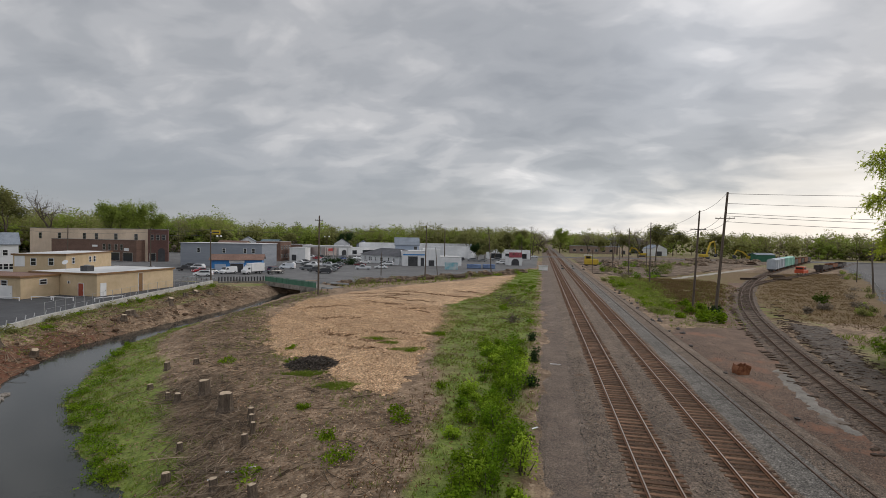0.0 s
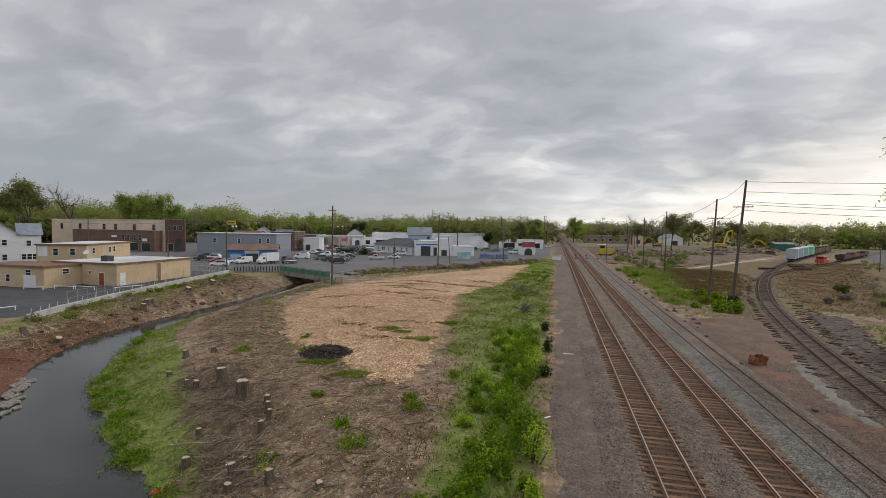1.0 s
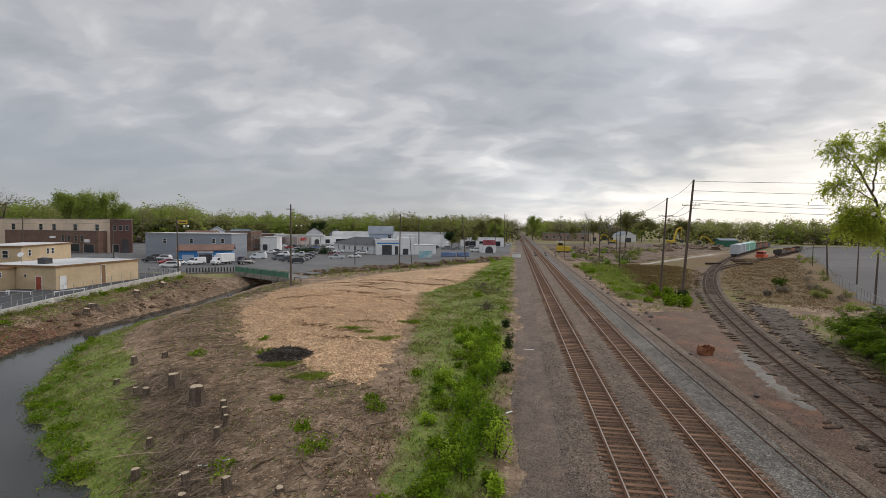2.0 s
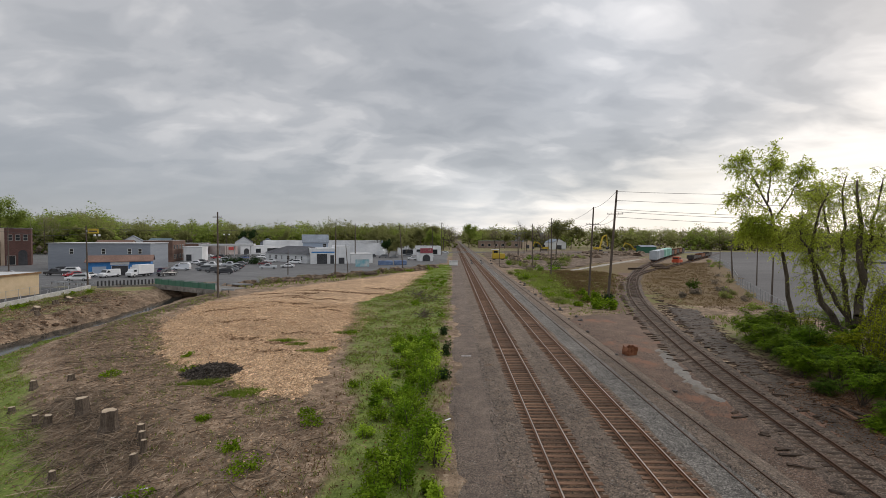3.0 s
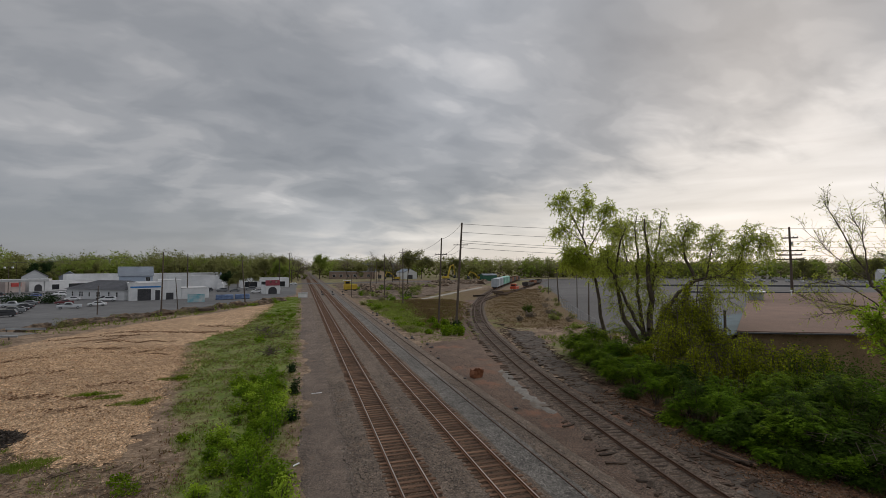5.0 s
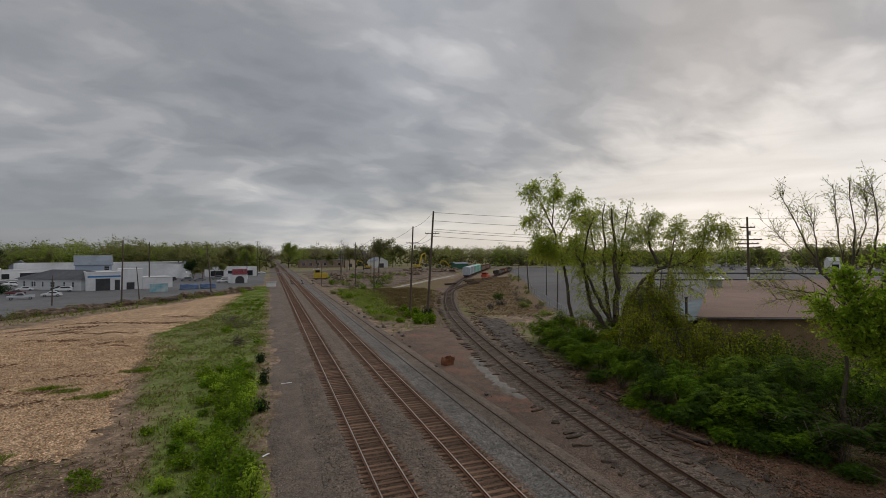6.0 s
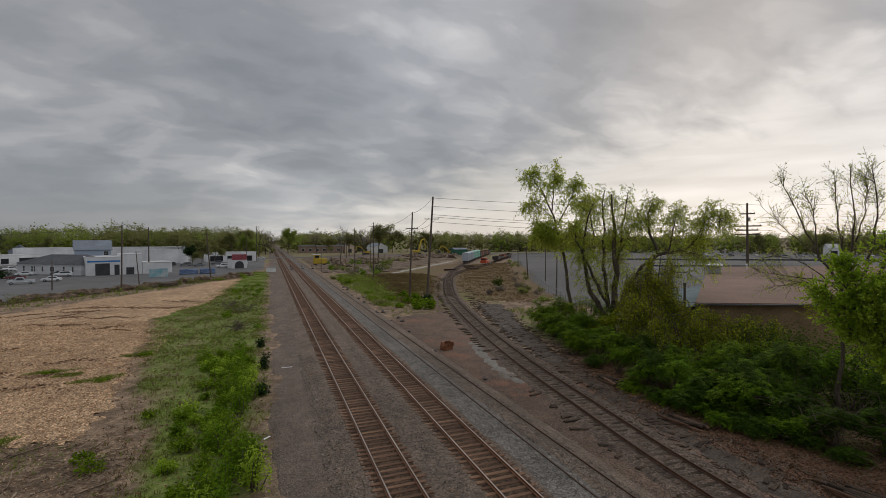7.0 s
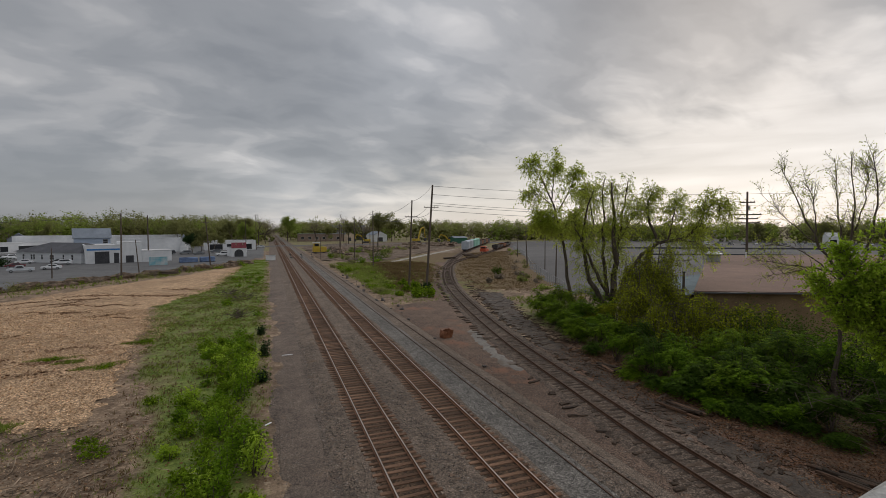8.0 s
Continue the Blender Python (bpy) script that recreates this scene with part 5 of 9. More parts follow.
building((-122, 181), 14, 10.5, 16, 8.6, "brick", "roof_pale", "red brick block with white window bands", parapet=1, trim="concrete", openings=windows("r", (1.5, 5, 8.5, 12), 5.2, 1.4, 1.6) + windows("r", (1.5, 5, 8.5, 12), 1.4, 1.4, 1.6))
building((-110, 188), 14, 7, 9, 6.0, "paint_white", "roof_pale", "small white block beside red brick", openings=[("f", 1, 0.3, 2, 2.6, "dark_metal")])
building((-124, 251), 68, 9, 14, 5.2, "pink_render", "roof_pale", "low pink shop with a red sign", openings=[("f", 2.5, 2.6, 4.5, 1.6, "sign:red_paint")], parapet=1)
building((-119.5, 260), 50, 28, 14, 4.6, "paint_white", "roof_pale", "low white shop front on the lot", openings=[("f", 2, 0.1, 3, 3.2, "arch"), ("f", 9, 0.6, 3, 2.4, "shop"), ("f", 16, 0.6, 8, 2.6, "shop")], parapet=1)
building((-80, 198), -38, 30, 13, 3.6, "siding_white", "roof_dark", "long white ranch building with a dark hip roof", kind="hip", rise=2.9, eave=0.7, openings=windows("f", (3, 7, 8.2, 12, 16, 17.2, 22, 26), 1.1, 0.8, 1.6))
# the open bay's dark inside is only a dark panel on the wall
building((-54, 176), 20, 9.5, 17, 5.9, "paint_white", "roof_pale", "white garage with a dark panel for its shaded open bay", parapet=1, openings=[("f", 2.4, 0, 3.8, 3.9, "dark_metal"), ("f", 7.4, 0, 1.4, 3.4, "dark_metal"), ("f", 0.4, 4.3, 8.6, 0.5, "band:blue_paint")])
building((-45.0, 179.3), 20, 5.5, 15, 6.7, "paint_white", "roof_pale", "taller middle part of the white garage", parapet=1, openings=[("f", 1.0, 0, 2.2, 2.4, "dark_metal")])
building((-39.75, 181.2), 20, 8.7, 12, 3.7, "paint_white", "roof_pale", "low white side wing of the garage", eave=0.1)
building((-73, 226), 18, 12, 12, 7.6, "siding_blue", "roof_grey", "pale blue house with a slate grey gable roof", "house", "gable", 3.6, 0.5, windows("f", (9.5,), 5.2, 1.6, 1.6) + windows("l", (4, 7), 5.2, 1.2, 1.6), category="house")
building((-118, 288), 12, 78, 22, 7.4, "paint_white", "roof_pale", "long white flat-roofed store behind the lot", parapet=1, openings=[("f", 30, 0.4, 14, 3, "shop")])
building((-13.6, 200), 18, 5.6, 7, 3.8, "paint_white", "roof_dark", "white hut with a maroon mansard and arched bay", "kiosk", eave=0.1, openings=[("f", 1.0, 0, 3.4, 3.0, "arch"), ("r", 1.5, 0.9, 1.5, 1.4, "window"), ("f", -0.1, 3.5, 5.6, 2.2, "sign:maroon"), ("f", 1.4, 4.6, 1.0, 0.9, "sign:stucco_peach"), ("f", 3.6, 4.6, 1.0, 0.9, "sign:stucco_peach")], category="kiosk")
building((-190, 262), 30, 12, 10, 6.5, "siding_white", "roof_grey", "grey roofed house among trees", "house", "gable_front", 3.6, 0.4, windows("f", (2, 5.4, 8.6), 4.0), category="house")
building((-150, 318), 20, 11, 10, 6.0, "siding_white", "roof_dark", "white gabled house behind the lot", "house", "gable_front", 3.6, 0.4, windows("f", (2, 7.5), 3.4), category="house")
building((-134, 322), 20, 9, 10, 5.5, "siding_grey", "roof_grey", "small grey gabled house behind the lot", "house", "gable_front", 3.2, 0.4, windows("f", (2, 6), 3.0), category="house")
building((-172, 238), 20, 40, 14, 6.2, "brick", "roof_pale", "low brick store row with a pale canopy", parapet=1, openings=[("f", 3, 0.4, 8, 2.6, "shop"), ("f", 14, 0.4, 8, 2.6, "shop"), ("f", 26, 0.4, 8, 2.6, "shop"), ("f", 6, 3.8, 12, 1.0, "sign:yellow_paint")])
building((-30, 262), 10, 24, 12, 5.0, "paint_white", "roof_pale", "low white shop behind parked cars", parapet=1, openings=[("f", 2, 0.4, 6, 2.8, "shop"), ("f", 10, 0.4, 6, 2.8, "shop"), ("f", 18, 0.4, 4, 2.8, "shop")])
building((-62, 252), 14, 26, 12, 6.6, "paint_white", "roof_pale", "low white block behind the garage", parapet=1)
building((23.5, 419.5), -6, 39, 14, 6.4, "brick_hazed", "roof_grey", "long low brick depot beyond the crossing", openings=windows("f", (3, 9, 15, 21, 27, 33), 1.8, 2.4, 2.0))
building((57, 467), -9, 34, 24, 14.5, "siding_grey", "roof_pale", "tall pale industrial shed behind bare trees", parapet=1, openings=[("f", 3, 10.4, 28, 1.6, "band:pane"), ("f", 3, 6.4, 28, 1.6, "band:roof_pale")])
building((84, 390), 8, 12, 20, 5.6, "siding_white", "roof_grey", "white gabled shed at the demolition yard", kind="gable_front", rise=3.0, openings=[("f", 4, 0, 4, 3.6, "dark_metal")])
building((63, 416), -6, 9, 12, 5.6, "stucco_peach", "roof_grey", "small tan gabled shed beside a brick depot", kind="gable_front", rise=2.6, openings=[("f", 3, 0, 3, 3.2, "dark_metal")])

# little white clock tower
ct = empty("clock_tower", Matrix.Translation((-38.8, 257, -0.3)), "slender white tower with a stepped cap", "tower")
part("base", box(-1.5, 1.5, -1.5, 1.5, 0, 2.6, 0.06), M["paint_white"], ct)
part("shaft", box(-0.8, 0.8, -0.8, 0.8, 2.602, 6.4, 0.05), M["paint_white"], ct)
part("cornice", box(-1.2, 1.2, -1.2, 1.2, 6.402, 6.8, 0.05), M["concrete"], ct)
part("dial", tube((0, -0.86, 5.4), (0, -0.8, 5.4), 0.55, 0.55, 14), M["dark_metal"], ct)
part("cap", tube((0, 0, 6.802), (0, 0, 8.6), 0.9, 0.08, 8), M["roof_grey"], ct)
# chain fence on the yard wall
cf = empty("chain_fence", Matrix(), "tall wire fence on thin steel posts along the yard wall", "fence")
CF = [(-62.4, 47.5), (-65.2, 56.5), (-68.8, 68), (-72.3, 82), (-74.8, 92.5)]
for (x0, y0), (x1, y1) in zip(CF, CF[1:]):
    for k in range(5):
        x, y = x0 + (x1 - x0) * k / 5, y0 + (y1 - y0) * k / 5
        part("post", tube((x, y, -0.3), (x, y, 1.9), 0.035, 0.035, 6), M["steel"], cf)
    for z in (0.15, 1.0, 1.86):
        part("rail", tube((x0, y0, z), (x1, y1, z), 0.014, 0.014, 5), M["steel"], cf)

# canopy of a filling station
can = empty("canopy", Matrix.Translation((-128, 232, -0.3)) @ Matrix.Rotation(0.3, 4, "Z"), "flat pale canopy on white posts", "canopy")
part("roof", box(0, 26, 0, 9, 5.2, 6.2, 0.05), M["roof_pale"], can)
for x in (2, 9, 16, 24):
    part("post", box(x - 0.25, x + 0.25, 4.2, 4.7, 0, 5.2), M["paint_white"], can)

# boards and small structures on the street
sg = empty("sign_board", Matrix.Translation((-77.2, 96.8, 0)), "yellow sign board high on a pole", "sign")
part("board", box(0.2, 2.4, -0.1, 0.1, 11.0, 12.0, 0.03), M["yellow_paint"], sg)
part("dark_lines", box(0.4, 2.2, -0.115, -0.104, 11.35, 11.6), M["dark_metal"], sg)
part("bracket", box(-0.25, 0.2, -0.05, 0.05, 11.4, 11.6), M["steel"], sg)
mw = empty("mural_wall", Matrix.Translation((-34.0, 163.0, -0.3)) @ Matrix.Rotation(0.25, 4, "Z"), "low wall with a faded turquoise mural", "wall")
part("panel", box(0, 4.8, 0, 0.2, 0, 2.6, 0.02), M["mural"], mw)
part("coping", box(-0.05, 4.85, -0.05, 0.25, 2.602, 2.7), M["paint_white"], mw)
for k, (x, y, l) in enumerate(((-27.2, 171, 5.4), (-21.4, 172.4, 4.6))):
    tp = empty("tarped_stack", Matrix.Translation((x, y, -0.25)) @ Matrix.Rotation(0.2, 4, "Z"), "long stack under a blue grey tarpaulin", "stack", "tarped stacks")
    bm = box(0, l, 0, 2.0, 0, 1.7, 0.25)
    bmesh.ops.subdivide_edges(bm, edges=bm.edges, cuts=2)
    for v in bm.verts:
        v.co += noise.noise_vector(v.co * 0.9 + Vector((k * 7, 0, 0))) * 0.16
    part("tarpaulin", bm, M["tarp"], tp)
    part("pallet", box(-0.1, l + 0.1, 0.1, 1.9, -0.05, 0.12), M["pole_wood"], tp)
cb = empty("signal_cabinet", Matrix.Translation((1.0, 174, -0.3)), "white signal cabinet beside the rails", "cabinet")
part("body", box(-2.0, 1.2, -0.8, 0.8, 0.15, 1.7, 0.05), M["paint_white"], cb)
part("roof", box(-2.15, 1.35, -0.95, 0.95, 1.702, 1.82, 0.02), M["steel"], cb)
part("base", box(-2.0, 1.2, -0.8, 0.8, -0.1, 0.148), M["concrete"], cb)
for x in (8.0, 12.0, 15.8):
    st = empty("switch_stand", Matrix.Translation((x, 186, -0.25)), "low dark switch stand between the tracks", "switch stand", "switch stands")
    part("base", box(-0.5, 0.5, -0.4, 0.4, 0, 0.35, 0.04), M["dark_metal"], st)
    part("lever", tube((0, 0, 0.35), (-0.35, 0, 1.15), 0.07, 0.05), M["dark_metal"], st)
    part("target", box(-0.62, -0.12, -0.05, 0.05, 1.0, 1.5, 0.02), M["dark_metal"], st)

# ---- vehicles ----
PROFILE = {"sedan": [(0, 0.35), (0, 0.72), (0.15, 0.86), (1.0, 0.93), (1.75, 1.40), (3.1, 1.42), (3.75, 1.0), (4.45, 0.92), (4.55, 0.7), (4.55, 0.35)],
           "suv": [(0, 0.4), (0, 0.9), (0.15, 1.02), (1.05, 1.1), (1.75, 1.70), (4.25, 1.72), (4.6, 1.15), (4.7, 0.95), (4.7, 0.4)],
           "van": [(0, 0.4), (0, 1.0), (0.7, 1.25), (1.25, 2.0), (5.0, 2.05), (5.15, 1.9), (5.15, 0.4)],
           "pickup": [(0, 0.45), (0, 0.98), (0.15, 1.08), (1.2, 1.14), (1.8, 1.75), (3.2, 1.76), (3.5, 1.12), (5.4, 1.12), (5.45, 0.95), (5.45, 0.45)]}
GLASS = {"sedan": (1.15, 3.6, 0.95, 1.36), "suv": (1.25, 4.4, 1.14, 1.64), "van": (0.85, 2.2, 1.32, 1.9), "pickup": (1.4, 3.4, 1.16, 1.70)}


def car(kind, colour, x, y, angle):
    word = {"sedan": "sedan", "suv": "sport utility car", "van": "panel van", "pickup": "pickup truck"}[kind]
    c = empty("parked_car", Matrix.Translation((x, y, -0.2)) @ Matrix.Rotation(radians(angle), 4, "Z"), f"{colour} {word} parked on worn asphalt", "car", "parked cars")
    prof = PROFILE[kind]
    bm = prism(prof, -0.9, 0.9)
    for v in bm.verts:          # the cabin leans in
        if v.co.z > 1.05 or (kind == "sedan" and v.co.z > 0.95):
            v.co.y *= 0.82
    bmesh.ops.bevel(bm, geom=list(bm.edges), offset=0.05, segments=1, affect="EDGES")
    part("body", bm, CAR[colour], c)
    g0, g1, z0, z1 = GLASS[kind]
    ln = max(p[0] for p in prof)
    for s in (-1, 1):
        bm = bmesh.new()
        q = [(g0 + 0.25, z0), (g1 - 0.1, z0), (g1 - 0.45, z1 - 0.06), (g0 + 0.75, z1 - 0.06)]
        vs = [bm.verts.new((u, s * (0.885 if w == z0 else 0.775), w)) for u, w in q] + [bm.verts.new((u, s * (0.83 if w == z0 else 0.72), w)) for u, w in q]
        for f in ((0, 1, 2, 3), (7, 6, 5, 4), (0, 4, 5, 1), (1, 5, 6, 2), (2, 6, 7, 3), (3, 7, 4, 0)):
            bm.faces.new([vs[i] for i in f])
        bmesh.ops.recalc_face_normals(bm, faces=bm.faces)
        part("side_window", bm, M["pane"], c)
    a, b = [(p, q) for p, q in zip(prof, prof[1:]) if q[1] - p[1] > 0.3 and p[0] > 0.5][0]
    d = Vector((b[0] - a[0], 0, b[1] - a[1])).normalized()
    nrm = Vector((-d.z, 0, d.x))
    bm = bmesh.new()
    lo, hi = Vector((a[0], 0, a[1])) + d * 0.1, Vector((b[0], 0, b[1])) - d * 0.08
    vs = [bm.verts.new(p + nrm * k + Vector((0, s, 0))) for k in (0.015, -0.03) for p, s in ((lo, -0.74), (lo, 0.74), (hi, 0.66), (hi, -0.66))]
    for f in ((0, 1, 2, 3), (7, 6, 5, 4), (0, 4, 5, 1), (1, 5, 6, 2), (2, 6, 7, 3), (3, 7, 4, 0)):
        bm.faces.new([vs[i] for i in f])
    bmesh.ops.recalc_face_normals(bm, faces=bm.faces)
    part("windscreen", bm, M["pane"], c)
    for u in (0.85, ln - 0.95):
        for s in (-1, 1):
            w = part("wheel", tube((u, s * 0.72, 0.33), (u, s * 0.93, 0.33), 0.33, 0.33, 14), M["rubber"], c)
            part("rim", tube((u, s * 0.9, 0.33), (u, s * 0.945, 0.33), 0.2, 0.19, 10), M["steel"], w)
    for s in (-0.62, 0.62):
        part("headlight", box(-0.02, 0.06, s - 0.16, s + 0.16, 0.62, 0.76, 0.02), M["headlight"], c)
        part("tail_light", box(ln - 0.06, ln + 0.02, s - 0.14, s + 0.14, 0.7, 0.86, 0.02), M["taillight"], c)
    return c


def box_truck(x, y, angle, label):
    c = empty("box_truck", Matrix.Translation((x, y, -0.2)) @ Matrix.Rotation(radians(angle), 4, "Z"), label, "truck", "box trucks")
    bm = prism([(0, 0.5), (0, 1.2), (0.5, 1.35), (0.95, 2.15), (1.9, 2.2), (1.9, 0.5)], -0.98, 0.98)
    bmesh.ops.bevel(bm, geom=list(bm.edges), offset=0.05, segments=1, affect="EDGES")
    part("cab", bm, CAR["white"], c)
    part("cargo_box", box(2.0, 6.6, -1.12, 1.12, 0.75, 3.1, 0.04), M["paint_white"], c)
    part("chassis", box(0.3, 6.5, -0.7, 0.7, 0.45, 0.7), M["dark_metal"], c)
    for s in (-1, 1):
        part("side_window", box(0.85, 1.6, s * 0.975 - 0.012, s * 0.975 + 0.012, 1.4, 1.95), M["pane"], c)
    for u in (1.0, 5.2):
        for s in (-1, 1):
            w = part("wheel", tube((u, s * 0.75, 0.4), (u, s * 1.02, 0.4), 0.4, 0.4, 14), M["rubber"], c)
            part("rim", tube((u, s * 0.99, 0.4), (u, s * 1.035, 0.4), 0.22, 0.2, 10), M["steel"], w)
    return c


CARS = [
    ("suv", "white", -90.2, 106.5, 20), ("suv", "white", -110.2, 128.5, 10), ("pickup", "black", -108.3, 121.2, 15), ("sedan", "black", -118, 134.5, 12), ("sedan", "red", -98.5, 115.8, 70),
    ("sedan", "silver", -93.0, 113.4, 75), ("van", "white", -88.3, 114.7, 80), ("pickup", "black", -77.0, 120.2, 75), ("suv", "maroon", -77.5, 126.8, 160), ("sedan", "black", -100, 178.6, 10),
    ("pickup", "white", -84.8, 157.2, 15), ("pickup", "silver", -79.4, 158.6, 15), ("sedan", "grey", -78.9, 166.4, 15), ("sedan", "silver", -80.4, 180.6, 20), ("suv", "white", -91.2, 214.9, 60),
    ("sedan", "white", -86.5, 211.9, 60), ("sedan", "black", -65.5, 182.9, 15), ("suv", "white", -62.2, 175.8, 8), ("sedan", "white", -6.7, 293.6, 5), ("suv", "grey", -36.0, 226.8, 20),
    ("sedan", "grey", -30.3, 223.2, 20), ("suv", "white", -20.1, 208.9, 20), ("sedan", "grey", -90.3, 162.2, 15), ("sedan", "blue", -96.0, 207.5, 60), ("suv", "black", -42.6, 229.6, 20), ("sedan", "silver", -82.1, 208.0, 60),
    ("suv", "white", -128, 150.0, 5), ("sedan", "grey", -118.5, 118, 30), ("sedan", "white", -100, 196, 20), ("sedan", "silver", -96, 232, 10), ("suv", "grey", -25, 236, 10),
    ("sedan", "black", -73.5, 152, 15), ("suv", "white", -92, 152, 15), ("sedan", "white", -97.5, 170, 12), ("sedan", "maroon", -70, 166, 20), ("sedan", "white", -75, 184, 20), ("suv", "silver", -96, 188, 15),
    ("pickup", "grey", -88, 186, 20), ("sedan", "white", -104, 152, 10), ("sedan", "silver", -50, 214, 15), ("suv", "white", -54, 230, 15), ("sedan", "red", -108, 206, 10), ("suv", "black", -112, 216, 10),
    ("sedan", "white", -120, 222, 10), ("sedan", "grey", -104, 226, 10), ("van", "white", -14, 226, 30), ("sedan", "black", -16, 244, 10), ("sedan", "silver", -134, 158, 5),
    ("pickup", "black", -71, 132, 20), ("suv", "black", -66, 128, 15), ("pickup", "grey", -64, 138, 200), ("sedan", "black", -70, 142, 15), ("pickup", "silver", -62, 148, 20), ("suv", "grey", -78, 140, 10), ("sedan", "white", -58, 156, 15), ("van", "white", -86, 141, 10)]
for spec in CARS:
    car(*spec)
box_truck(-82.5, 116.5, 75, "white box truck parked before a blue shop")
box_truck(-80.5, 206.0, -25, "long white box truck beside the ranch building")
for x, y, r in ((-84, 173, 3.0), (-79.5, 172, 3.2), (-74.5, 173.5, 3.0)):
    shrub((x, y, -0.3), r, 2.6, 900, 0.25, "leaf_evergreen", "clipped dark green hedge in the lot", "hedge", "hedges", "hedge")
# ---- willows, vines and bushes beside the siding ----
def prisms(a, b, r0, r1, n=3):
    """Thin tapered rods from the points a to the points b."""
    d = b - a
    d = d / (np.linalg.norm(d, axis=1)[:, None] + 1e-9)
    s = np.cross(d, np.array([0.31, 0.87, 0.2]))
    s /= np.linalg.norm(s, axis=1)[:, None] + 1e-9
    t = np.cross(d, s)
    r0, r1 = np.broadcast_to(r0, len(a))[:, None], np.broadcast_to(r1, len(a))[:, None]
    ring = [math.cos(2 * math.pi * i / n) * s + math.sin(2 * math.pi * i / n) * t for i in range(n)]
    v = np.stack([a + r0 * q for q in ring] + [b + r1 * q for q in ring], 1).reshape(-1, 3)
    k = np.arange(len(a))[:, None] * 2 * n
    f = np.stack([np.concatenate([k + i, k + (i + 1) % n, k + n + (i + 1) % n, k + n + i], 1) for i in range(n)], 1).reshape(-1, 4)
    return v, f


def unit(v):
    return v / (np.linalg.norm(v, axis=1)[:, None] + 1e-9)


def blades(p, u, size, rng, wide=0.3):
    """Leaves at p drawn out along u."""
    w = unit(np.cross(u, rng.normal(0, 1, u.shape)))
    s = (size * rng.uniform(0.6, 1.4, len(p)))[:, None]
    v = np.stack([p, p + u * s * 0.9 + w * s * wide, p + u * s * 2, p + u * s * 0.9 - w * s * wide], 1).reshape(-1, 3)
    return v, np.arange(len(v)).reshape(-1, 4)


def grown(name, place, label, leaf, boughs, seed, n1=14, l1=2.2, n2=6, l2=1.1, n3=7, size=0.09, droop=0.5, up=0.3, wide=0.3, bare=0.35, thick=0.02, group="", wild=0.55):
    """boughs: start, bend point and tip (from the tree's foot), radius and twig density; side twigs and hanging sprays carry the leaves."""
    rng = np.random.RandomState(seed)
    t = empty(name, Matrix.Translation(place), label, "tree", group)
    rods, P1, D1, L1 = [], [], [], []
    for start, bend, tip, r, dense in boughs:
        a, c, b = (np.array(q, float) for q in (start, bend, tip))
        u = np.linspace(0, 1, 11)[:, None]
        pts = (1 - u) ** 2 * a + 2 * u * (1 - u) * c + u ** 2 * b
        pts[1:-1] += rng.normal(0, 0.09, (9, 3)) * (0.3 + r * 3)
        rad = r * (1 - 0.82 * u[:, 0])
        rods.append(prisms(pts[:-1], pts[1:], rad[:-1], rad[1:] * 1.0, 6))
        k = int(n1 * dense)
        q = bare + (1 - bare) * rng.uniform(0, 1, k) ** 0.8
        i = np.minimum((q * 10).astype(int), 9)
        P1.append(pts[i] + (pts[i + 1] - pts[i]) * (q * 10 - i)[:, None])
        along = unit(pts[i + 1] - pts[i])
        D1.append(unit(along * 0.7 + rng.normal(0, wild, (k, 3)) + [0, 0, up]))
        L1.append(l1 * (1.1 - 0.45 * q) * rng.uniform(0.5, 1.15, k))
    P1, D1, L1 = np.concatenate(P1), np.concatenate(D1), np.concatenate(L1)[:, None]
    mid = P1 + D1 * L1 * 0.55
    end = P1 + D1 * L1 - [0, 0, 1] * (droop * 0.25 * L1)
    rods += [prisms(P1, mid, thick * 1.2, thick * 0.8), prisms(mid, end, thick * 0.8, thick * 0.45)]
    # finer sprays off the twigs
    k = len(P1) * n2
    f = rng.uniform(0.2, 1.0, k)[:, None]
    A, Mi, E = np.repeat(P1, n2, 0), np.repeat(mid, n2, 0), np.repeat(end, n2, 0)
    P2 = np.where(f < 0.55, A + (Mi - A) * f / 0.55, Mi + (E - Mi) * (f - 0.55) / 0.45)
    D2 = unit(np.repeat(D1, n2, 0) * 0.6 + rng.normal(0, 0.6, (k, 3)) + [0, 0, 0.2 * up - 0.3 * droop])
    L2 = (l2 * rng.uniform(0.4, 1.2, k))[:, None]
    drop = np.array([0, 0, 1.0]) * droop * L2
    m2, e2 = P2 + D2 * L2 * 0.5 - drop * 0.2, P2 + D2 * L2 * 0.8 - drop * 0.9
    rods += [prisms(P2, m2, thick * 0.5, thick * 0.4), prisms(m2, e2, thick * 0.4, thick * 0.25)]
    raw("trunk", *joined(rods), M["bark"], t, smooth=True)
    g = rng.uniform(0.1, 1.05, k * n3)[:, None]
    A, Mi, E = np.repeat(P2, n3, 0), np.repeat(m2, n3, 0), np.repeat(e2, n3, 0)
    P3 = np.where(g < 0.5, A + (Mi - A) * g / 0.5, Mi + (E - Mi) * (g - 0.5) / 0.5)
    D3 = unit(unit(E - A) + rng.normal(0, 0.6, (k * n3, 3)) - [0, 0, 0.5 * droop])
    raw("crown", *blades(P3, D3, size, rng, wide), M[leaf], t)
    return t


